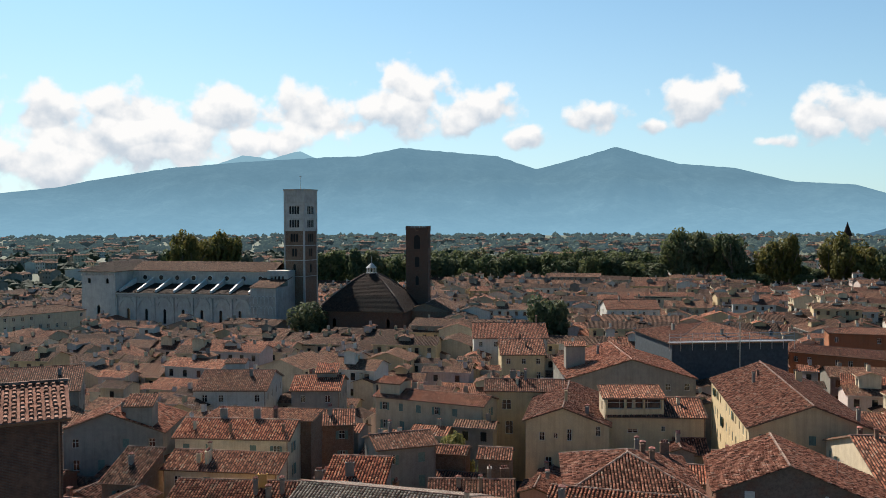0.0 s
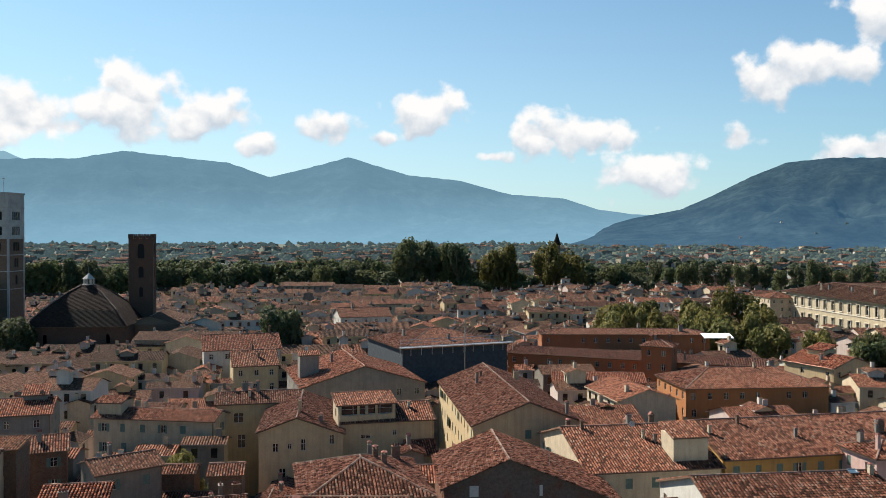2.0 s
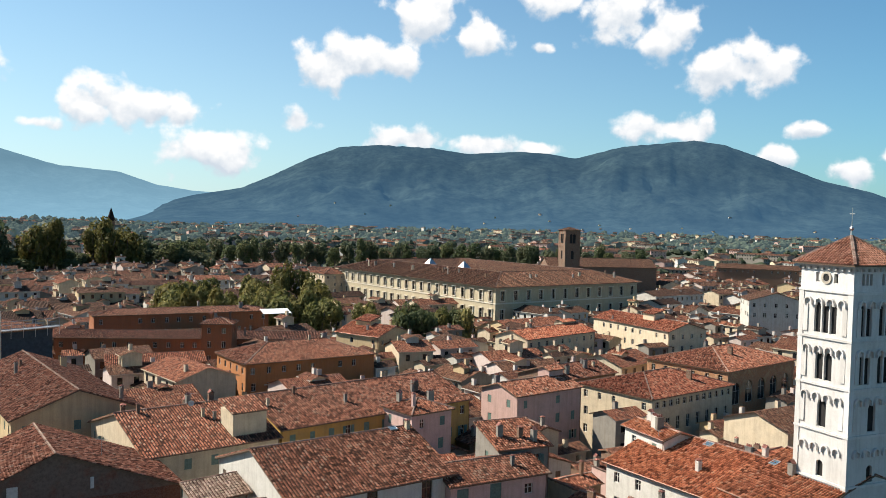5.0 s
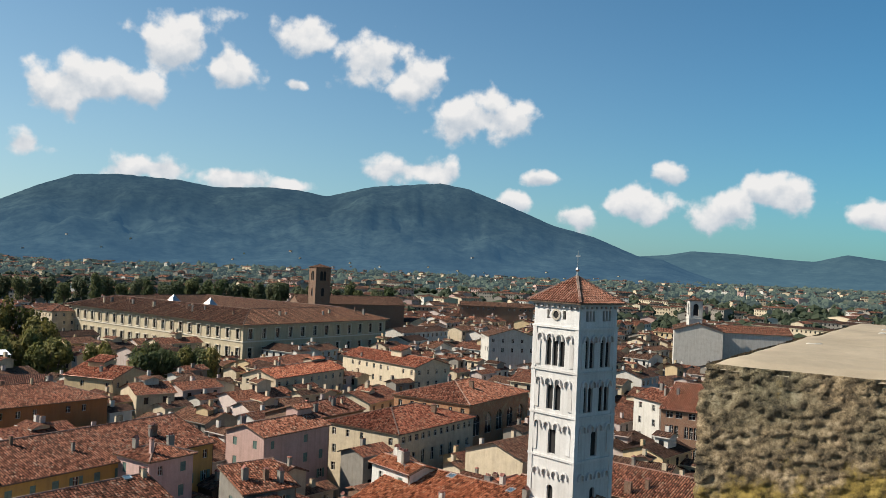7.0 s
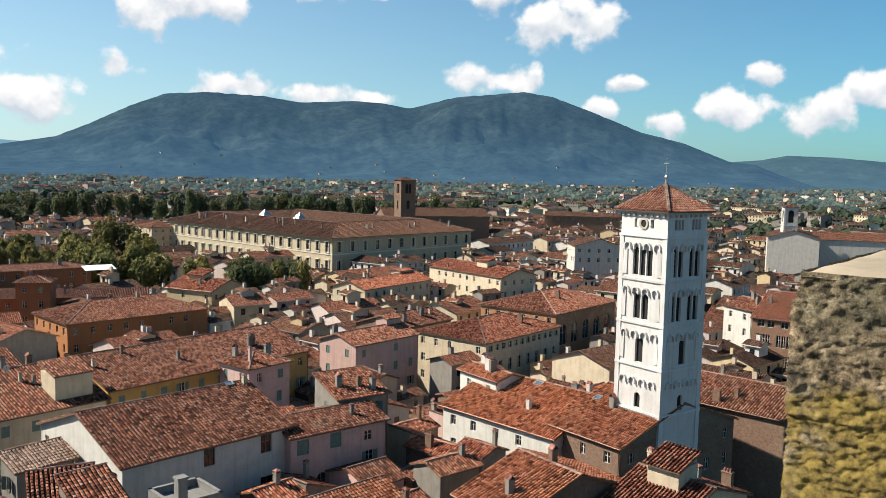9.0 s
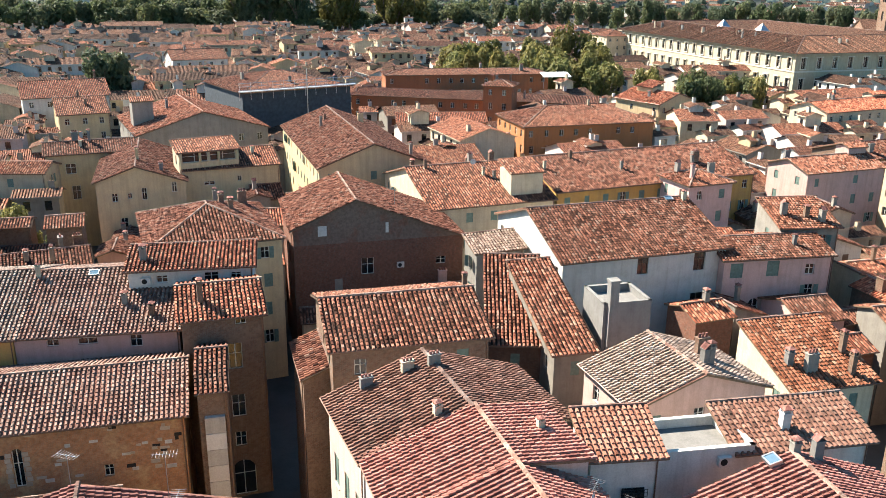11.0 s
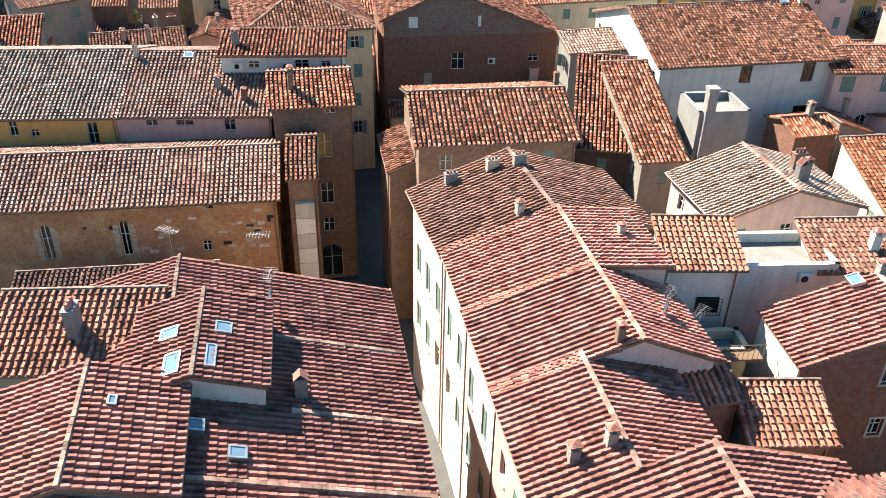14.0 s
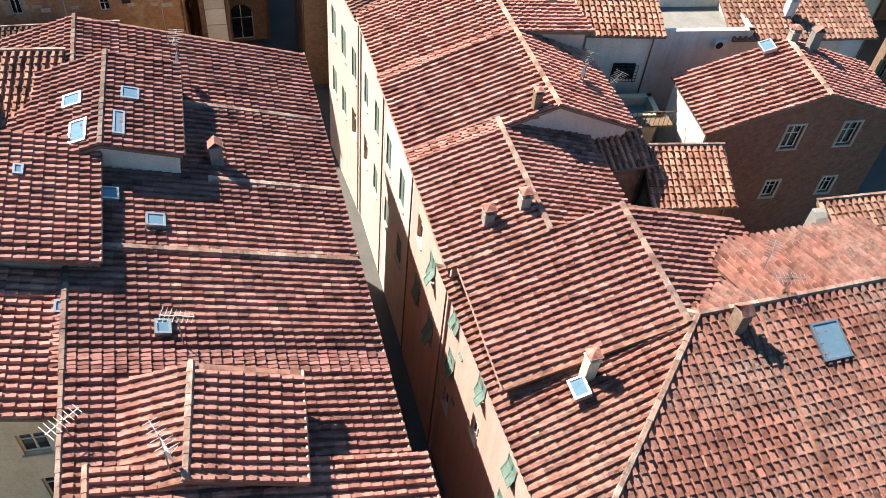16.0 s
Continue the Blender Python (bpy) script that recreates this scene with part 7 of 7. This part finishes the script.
def aerial(x, y, z, h):
    """A television aerial: mast, boom and its cross rods."""
    if not AERIAL_MESH:
        for seed in range(3):
            m, b, r = Shape(), Shape(), []
            m.beam((0, 0, -0.3), (0, 0, 1.0), 0.022, 5)
            b.beam((-0.65, 0, 0), (0.65, 0, 0.05 * seed), 0.018, 4)
            rod = Shape()
            rod.beam((0, -0.38, 0), (0, 0.38, 0), 0.012, 4)
            dish = Shape()
            n = 12
            for k in range(n):
                t0, t1 = 2 * math.pi * k / n, 2 * math.pi * (k + 1) / n
                dish.face([(0, 0.1, 0), (0.2 * math.cos(t0), 0.07, 0.2 * math.sin(t0)), (0.2 * math.cos(t1), 0.07, 0.2 * math.sin(t1))])
                dish.face([(0.2 * math.cos(t0), 0.07, 0.2 * math.sin(t0)), (0.4 * math.cos(t0), 0, 0.4 * math.sin(t0)), (0.4 * math.cos(t1), 0, 0.4 * math.sin(t1)), (0.2 * math.cos(t1), 0.07, 0.2 * math.sin(t1))])
            dish.beam((0, 0.05, -0.3), (0, -0.35, 0), 0.012, 4)
            AERIAL_MESH.append((m.mesh("mast", [AERIAL_METAL]), b.mesh("boom", [AERIAL_METAL]), rod.mesh("rod", [AERIAL_METAL]), dish.mesh("dish", [FRAME])))
    rng = random.Random(int(x * 31 + y * 17))
    mast, boom, rod, dish = AERIAL_MESH[rng.randrange(3)]
    root = thing("television_aerial", pose(x, y, z, 0, 0, rng.uniform(0, 360)), "thin metal television aerial on a mast", "aerial", "television aerials")
    part("mast", mast, None, root, m=Matrix.Diagonal((1.2, 1.2, h, 1)))
    bm = part("boom", boom, None, root, m=pose(0, 0, h - 0.1))
    for k in range(8):
        part("rod", rod, None, bm, m=Matrix.Translation((-0.6 + 0.17 * k, 0, 0.02)) @ Matrix.Diagonal((1, 1.0 - 0.05 * k, 1, 1)))
    if rng.random() < 0.4:
        part("dish", dish, None, root, "pale satellite dish", m=pose(0, -0.1, h * 0.45))


def stack(x, y, z, kind, down):
    """A chimney standing on a slope."""
    mt = [WALLS["grey"], WALLS["brick"], WALLS["concrete"], WALLS["cream"]][int(x * 7 + y * 3) % 4]
    key = (kind, mt.name)
    if key not in CHIM_DATA:
        CHIM_DATA[key] = CHIMNEY[kind].mesh("chimney", [mt, TILE_RED])
    f = 0.62 if kind > 1 else 0.8
    root = thing("chimney", pose(x, y, z, 0, 0, down) @ Matrix.Diagonal((0.85, 0.85, f, 1)), "weathered masonry chimney on a tile roof", "chimney", "chimneys")
    part("shaft", CHIM_DATA[key], None, root)


def air_conditioner(x, y, z, yaw):
    root = thing("air_conditioner", pose(x, y, z, 0, 0, yaw), "white air conditioner unit fixed to a wall", "air conditioner", "air conditioners")
    sh = Shape()
    sh.box(-0.42, 0.42, -0.32, 0.0, 0, 0.62, 0, True, True)
    part("casing", sh, FRAME, root)
    g = Shape()
    n = 14
    for k in range(n):
        t0, t1 = 2 * math.pi * k / n, 2 * math.pi * (k + 1) / n
        g.face([(-0.1, -0.325, 0.31), (-0.1 + 0.24 * math.cos(t0), -0.325, 0.31 + 0.24 * math.sin(t0)), (-0.1 + 0.24 * math.cos(t1), -0.325, 0.31 + 0.24 * math.sin(t1))])
    part("fan_grille", g, DARK, root, "dark round fan grille")
    for s in (-0.3, 0.3):
        b = Shape()
        b.box(s - 0.03, s + 0.03, -0.3, 0.02, -0.05, 0.0, 0, True, True)
        part("bracket", b, METAL, root)


SKY_GLASS = plain_mat("skylight_glass", (0.08, 0.13, 0.17), 0.1, spec=0.5)
AERIAL_METAL = plain_mat("weathered_aluminium", (0.2, 0.195, 0.19), 0.5, 0.6)
# ---- roof lights, aerials and stacks ----
roof_light(1.93, 27.04, 18.51, -11, 0.30, 0.75, 0.8)
roof_light(0.48, 28.76, 19.04, -11, 0.30, 0.75, 0.8)
roof_light(0.86, 21.38, 18.51, -11, 0.30, 0.7, 0.6)
roof_light(2.65, 33.87, 20.05, -13, 0.30, 0.85, 0.8)
roof_light(1.74, 31.82, 20.16, -13, 0.30, 1.6, 0.5)
roof_light(0.24, 34.31, 20.00, 167, 0.30, 0.9, 0.9)
roof_light(0.07, 31.88, 20.10, 167, 0.30, 1.5, 0.8)
roof_light(-2.56, 29.64, 20.65, -11, 0.30, 0.6, 0.4)
roof_light(-2.34, 23.09, 19.27, -14, 0.30, 0.6, 0.5)
roof_light(24.70, 10.56, 18.69, -100, 0.33, 1.3, 1.6)
roof_light(14.6, 13.1, 17.75, 170, 0.33, 0.9, 0.7)
roof_light(37.66, 28.85, 17.87, 162, 0.34, 1.0, 0.8)
roof_light(97.91, 38.18, 17.24, -201, 0.33, 1.0, 1.0)
roof_light(100.81, 47.70, 16.97, -194, 0.33, 1.2, 1.0)
roof_light(69.14, 72.28, 19.61, -101, 0.34, 1.0, 0.8)
roof_light(6.80, 80.01, 17.91, -108, 0.30, 0.9, 0.8)
aerial(5.67, 40.31, 18.18, 3.0)
aerial(5.58, 37.14, 18.01, 2.6)
aerial(-0.32, 15.04, 19.39, 2.2)
aerial(1.40, 20.53, 18.32, 1.8)
aerial(24.13, 13.00, 18.32, 2.0)
aerial(24.6, 14.6, 18.6, 1.6)
aerial(25.2, 29.6, 17.9, 1.8)
aerial(26.6, 28.6, 17.4, 1.4)
aerial(-3.0, 17.6, 18.3, 2.0)
aerial(1.20, 42.29, 19.30, 2.0)
aerial(-5.49, 76.43, 15.80, 2.2)
aerial(40.87, 42.62, 15.74, 3.0)
aerial(41.96, 89.82, 17.82, 2.0)
aerial(98.51, 53.51, 15.77, 2.4)
aerial(59.52, 101.28, 18.16, 2.4)
aerial(-36.10, 121.14, 16.64, 2.6)
aerial(20.25, 143.96, 16.73, 2.6)
aerial(120.16, 84.67, 15.38, 2.4)
aerial(141.44, 96.94, 15.15, 2.2)
stack(20.29, 48.23, 17.62, 2, -186)
stack(23.06, 47.49, 18.55, 2, -186)
stack(24.65, 46.62, 19.10, 2, -186)
stack(22.17, 41.42, 18.47, 1, -186)
stack(26.56, 36.59, 18.51, 3, -10)
stack(5.54, 30.73, 17.66, 0, -11)
stack(21.23, 12.43, 19.13, 0, -100)
stack(15.6, 22.5, 17.5, 1, -100)
stack(17.3, 22.3, 18.1, 1, -100)
stack(15.3, 13.6, 18.0, 1, -100)
stack(39.2, 28.6, 18.0, 1, -15)
stack(40.4, 28.0, 17.9, 0, -15)
stack(20.9, 27.6, 18.9, 3, -100)
stack(75.54, 100.14, 18.50, 3, -96)
stack(81.46, 95.44, 17.29, 3, -96)
stack(94.03, 94.05, 17.28, 3, -96)
stack(69.80, 98.44, 17.81, 3, -96)
stack(61.18, 98.18, 17.30, 3, -98)
stack(60.17, 99.43, 17.64, 3, -98)
stack(53.09, 103.45, 18.53, 3, -98)
stack(70.89, 71.62, 19.50, 1, -101)
stack(77.68, 60.89, 16.09, 3, -108)
stack(113.96, 145.84, 17.58, 3, -102)
stack(53.78, 144.51, 18.84, 3, 170)
stack(2.24, 81.43, 17.91, 3, -108)
stack(8.55, 74.72, 16.57, 1, -108)
stack(10.41, 72.34, 16.07, 1, -108)
stack(33.60, 58.13, 19.56, 3, 76)
stack(-35.19, 119.41, 16.08, 3, -96)
stack(-29.88, 118.32, 15.93, 3, -96)
stack(-22.34, 117.85, 16.02, 3, -96)
stack(13.03, 149.48, 16.67, 1, -95)
stack(36.86, 132.64, 16.66, 1, -95)
stack(96.43, 32.46, 17.48, 3, -201)
stack(138.87, 97.95, 15.39, 1, -96)
stack(146.14, 97.32, 15.43, 1, -96)
stack(148.06, 95.74, 14.99, 1, -96)
stack(214.25, 132.32, 16.29, 1, -200)



def close_range():
    """Odd pieces near the eye's own street."""
    # attic storey behind the pink row, with units on its wall
    ux, uy = math.cos(radians(-18)), math.sin(radians(-18))
    house(15.2, 77.0, 11.0, 4.5, -18, 19.0, 0.2, "s", "white", seed=71, tile=TILE_RED, shutters="none", chims=1, z0=14, label="low white attic storey with a tile roof",
          holes_front=[(2.4, 3.4, 17.6, 18.3), (6.6, 7.9, 17.5, 18.4), (9.0, 9.9, 17.7, 18.3)])
    for s in (-4.0, 0.4):
        air_conditioner(15.2 + ux * s + uy * 2.25, 77.0 + uy * s - ux * 2.25, 17.6, -18)
    # units and plates on the dark gable wall
    c, s = math.cos(radians(-13)), math.sin(radians(-13))

    def on_dark(u):
        return 28.6 + c * u, 88.4 + s * u
    x, y = on_dark(12.4)
    air_conditioner(x, y, 11.5, -13)
    for u, z, w, h, mt, lab in ((3.35, 15.9, 1.0, 1.2, FRAME, "blank white board fixed to a wall"), (10.85, 15.85, 0.35, 1.2, FRAME, "narrow white board fixed to a wall"),
                                (5.05, 9.0, 0.9, 1.6, WALLS["grey"], "grey rendered patch on a brick wall")):
        x, y = on_dark(u)
        sh = Shape()
        sh.box(-w / 2, w / 2, -0.06, 0.02, 0, h, 0, True, True)
        tagged(part("wall_board", sh, mt, m=pose(x, y, z, 0, 0, -13)), lab, "board")
    # quoined marble strip at the church's corner
    sh = thing("corner_pilaster", pose(12.2, 58.7, 0, 0, 0, -14), "white and grey banded marble corner pilaster", "pilaster")
    for k in range(9):
        b = Shape()
        b.box(-0.75, 0.75, -0.5, 0.9, 1.4 * k, 1.4 * k + 1.36, 0, True, True)
        part("block", b, MARBLE if k % 2 else MARBLE_OLD, sh)
    house(13.2, 63.0, 2.2, 9.0, -14, 14.6, 0.33, "g", "brick", seed=5, tile=TILE_OLD, windows=False, chims=0, label="narrow brick church front with a tiled cap", over=0.2)
    # lean-to along the street below the second brick house
    house(20.7, 60.6, 7.0, 2.2, -102, 14.6, 0.4, "s", "brick", seed=3, tile=TILE_OLD, windows=False, chims=0, label="narrow brick lean-to with weathered tiles", over=0.2)
    # tall concrete flue beside the penthouse
    fl = thing("flue", pose(45.6, 53.2, 0, 0, 0, -15), "tall square grey concrete flue", "flue")
    b = Shape()
    b.box(-0.4, 0.4, -0.4, 0.4, 10, 19.6, 0), b.box(-0.48, 0.48, -0.48, 0.48, 19.6, 19.8, 0, True, True)
    part("shaft", b, WALLS["concrete"], fl)
    # pale side wall of the brick wing, its window frames and the things round the light well
    sw = Shape()
    sw.box(-6.14, -6.02, -2.4, 2.4, 8.0, 15.9, 0, True, True)
    part("side_wall", sw, WALLS["white"], BRICK_WING, "white plastered side wall")
    for u, z, w, h in ((4.9, 14.2, 1.0, 1.7), (8.5, 14.2, 1.0, 1.7), (5.2, 10.3, 0.8, 1.3), (9.0, 10.3, 0.8, 1.3)):
        fr = Shape()
        for x0, x1, z0, z1 in ((-0.14, 0, -0.14, h + 0.14), (w, w + 0.14, -0.14, h + 0.14), (0, w, -0.14, 0), (0, w, h, h + 0.14)):
            fr.box(x0, x1, -0.06, 0.02, z0, z1, 0, True, True)
        part("window_surround", fr, STONE_TRIM, BRICK_WING, m=pose(-6 + u, -2.4, z))
    gx, gy = math.cos(radians(-21)), math.sin(radians(-21))
    gr = thing("window_grille", pose(31.0 + gy * 1.95 + gx * 0.6, 34.9 - gx * 1.95 + gy * 0.6, 14.6, 0, 0, -21), "black iron grille bulging before a window", "grille")
    for k in range(9):
        bar = Shape()
        bar.beam((-0.8 + 0.2 * k, -0.3, 0), (-0.8 + 0.2 * k, -0.3, 1.2), 0.018, 4)
        part("bar", bar, DARK, gr)
    for k in range(6):
        bar = Shape()
        bar.beam((-0.82, -0.3, 0.02 + 0.235 * k), (0.82, -0.3, 0.02 + 0.235 * k), 0.018, 4)
        part("rail", bar, DARK, gr)
    pane = Shape()
    pane.box(-0.7, 0.7, -0.04, 0.02, 0.05, 1.15, 0, True, True)
    part("window", pane, GLASS, gr)
    bl = thing("balcony", pose(29.9, 29.8, 14.25, 0, 0, -18), "small brown balcony over a light well", "balcony")
    fl2 = Shape()
    fl2.box(-2.1, 2.1, -0.9, 0.1, -0.12, 0, 0, True, True)
    part("slab", fl2, FRAME_BROWN, bl)
    for k in range(15):
        bar = Shape()
        bar.beam((-2.05 + 0.293 * k, -0.85, 0), (-2.05 + 0.293 * k, -0.85, 0.95), 0.02, 4)
        part("baluster", bar, FRAME_BROWN, bl)
    hr = Shape()
    hr.beam((-2.1, -0.85, 0.97), (2.1, -0.85, 0.97), 0.04, 6)
    part("handrail", hr, FRAME_BROWN, bl)
    wx, wy = math.cos(radians(-18)), math.sin(radians(-18))
    air_conditioner(36.6 + wx * 1.2 + wy * 2.02, 34.2 + wy * 1.2 - wx * 2.02, 16.1, -18)
    # broken grey wall between two roofs
    rw = Shape()
    rng = random.Random(4)
    steps = 16
    tops = [16.9 + 0.7 * noise.noise((k * 0.5, 3.0, 1.0)) + rng.uniform(-0.12, 0.12) for k in range(steps + 1)]
    for k in range(steps):
        y0, y1 = -2.3 + 4.6 * k / steps, -2.3 + 4.6 * (k + 1) / steps
        a, b = tops[k], tops[k + 1]
        rw.face([(-0.3, y1, 12), (-0.3, y0, 12), (-0.3, y0, a), (-0.3, y1, b)]), rw.face([(0.3, y0, 12), (0.3, y1, 12), (0.3, y1, b), (0.3, y0, a)])
        rw.face([(-0.3, y0, a), (0.3, y0, a + 0.1), (0.3, y1, b + 0.1), (-0.3, y1, b)])
    rw.face([(-0.3, -2.3, 12), (0.3, -2.3, 12), (0.3, -2.3, tops[0]), (-0.3, -2.3, tops[0])])
    tagged(part("broken_wall", rw, WALLS["concrete"], m=pose(31.0, 15.6, 0, 0, 0, -20)), "broken grey mortared wall between two tile roofs", "wall")
    # mortared tile bands across the long slope
    for k, s0, s1 in ((7.35, -1.5, -8.6), (1.85, -2.6, -8.6), (-2.8, 1.7, -8.6)):
        rf = Roof()
        q0, q1 = [(k - 2.4, sv, 16.02 + 0.30 * (sv + 8.3)) for sv in (s0, s1)]
        ridge_row(rf, q0, q1, 2, 0.19)
        part("tile_band", rf.tiles, [TILE_RIDGE, TILE_RIDGE], LONG_ROOF, "row of grey mortared tiles")
    # old pale stones and dark plates as putlog-hole shade on the church's brick flank
    c, s = math.cos(radians(-14)), math.sin(radians(-14))
    rng = random.Random(9)
    for k in range(46):
        u = 25.7 - abs(rng.gauss(0, 5.2)) - 0.4
        z = rng.uniform(8.3, 12.6)
        if any(abs(u - w) < 0.75 and z < 11.7 for w in (2.95, 8.0, 13.85, 20.0)) or u < 1:
            continue
        w, h = rng.uniform(0.25, 0.75), rng.uniform(0.18, 0.34)
        b = Shape()
        b.box(-w / 2, w / 2, -0.035, 0.02, 0, h, 0, True, True)
        p = (u - 12.85, -5.55)
        part("stone", b, rng.choice((STONE_TRIM, MARBLE_OLD)) if k % 4 else DARK, CHURCH, m=pose(p[0], p[1], z))
    for u, h0, h1 in ((2.95, 8.2, 11.2), (7.97, 8.3, 11.4), (13.85, 8.3, 11.5)):
        for sgn in (-1, 1):
            for k in range(7):
                b = Shape()
                b.box(-0.2, 0.2, -0.04, 0.02, 0, 0.36, 0, True, True)
                part("jamb_stone", b, STONE_TRIM, CHURCH, m=pose(u - 12.85 + sgn * (0.58 + 0.08 * (k % 2)), -5.55, h0 + 0.42 * k))
    # lean-to roof in the yard before the church, yard shade in its tile colour
    house(-3.0, 55.5, 14.0, 6.0, -14, 8.2, 0.25, "s", "brick", seed=8, tile=TILE_YARD_SHADE, windows=False, chims=0, label="low red lean-to roof, its tiles darkened for a shaded yard")


def hall_scaffold():
    """Steel guard rails and a sheeted deck round the hall under repair."""
    root = thing("scaffold", pose(61.5, 196.9, 0, 0, 0, 6), "white steel scaffold rails round a dark-walled hall", "scaffold")
    l, d = 14.2, 13.0
    for k in range(12):
        p = Shape()
        p.beam((0, 0, 17.5), (0, 0, 21.2), 0.06, 5)
        part("post", p.mesh("post", [METAL]), None, root, m=pose(-l + 2 * l * k / 11, -d, 0))
    for z in (19.6, 20.4, 21.1):
        p = Shape()
        p.beam((-l, -d, z), (l, -d, z), 0.06, 5)
        part("rail", p, METAL, root)
    p = Shape()
    p.box(-l, l, -d - 0.4, -d + 0.9, 19.2, 19.35, 0, True, True)
    part("deck", p, METAL, root)
    p = Shape()
    p.beam((1.5, -d - 0.5, 0), (1.5, -d - 0.5, 23.5), 0.12, 6)
    part("hoist_mast", p, METAL, root)


def loggia_posts():
    """The roof terrace: piers and a parapet before dark glass that stands for a shaded inside."""
    root = thing("roof_loggia", pose(29.4, 129.9, 0, 0, 0, -1), "roof loggia piers and parapet before dark glazed openings", "loggia")
    for k in range(4):
        b = Shape()
        b.box(-0.18, 0.18, -0.18, 0.18, 15.6, 18.0, 0)
        part("pier", b.mesh("pier", [WALLS["yellow"]]), None, root, m=pose(-4.3 + 8.6 * k / 3, 0, 0))
    b = Shape()
    b.box(-4.4, 4.4, -0.1, 0.1, 15.6, 16.5, 0, True, True)
    part("parapet", b, WALLS["yellow"], root)


def terrace_things():
    aw = thing("awning", pose(141, 196, 0, 0, 0, -18), "white cloth awning over a roof terrace", "awning")
    s = Shape()
    s.face([(-4, -2.5, 17.0), (4, -2.5, 17.0), (4, 1.5, 17.9), (-4, 1.5, 17.9)])
    s.face([(-4, -2.5, 16.94), (-4, 1.5, 17.84), (4, 1.5, 17.84), (4, -2.5, 16.94)])
    part("cloth", s, plain_mat("white_cloth", (0.7, 0.7, 0.68), 0.8), aw)
    for sx in (-3.9, 3.9):
        p = Shape()
        p.beam((sx, -2.4, 13.8), (sx, -2.4, 17.0), 0.05, 5)
        part("pole", p, METAL, aw)


def hill_villas():
    """Pale far houses dotted over the lower slopes."""
    rng = random.Random(12)
    sh = Shape()
    for i in range(30):
        a = rng.uniform(-34, -76)
        f = 0.02 + rng.random() ** 2 * 0.3
        r = 2700 + 1300 * f
        h = math.tan(radians(float(skyline(a, CREST_NEAR)))) * 4000
        x, y = -math.sin(radians(a)) * (r - 6), math.cos(radians(a)) * (r - 6)
        w = a + 1.3 * noise.noise((a * 0.3, f * 2, 12))
        g = noise.fractal((w * 0.16, f * 2.6, 9), 0.75, 2.1, 7)
        z = 45 * f + h * f ** 1.35 + h * 0.30 * g * math.sin(math.pi * f) * (0.3 + f) * 0.8
        small_house(sh, x, y, rng.uniform(6, 10), rng.uniform(5, 7), rng.uniform(0, 3), z + 2.5, 0.3, rng, 2, z - 4)
    tagged(part("hill_houses", sh, [FAR_RED_SHADED, FAR_OLD_SHADED, FAR_OLD_SHADED, WALLS["white"], WALLS["cream"], GLASS]), "tiny pale houses dotted over wooded slopes", "houses", kind="stuff")


close_range()
hall_scaffold()
loggia_posts()
terrace_things()
hill_villas()
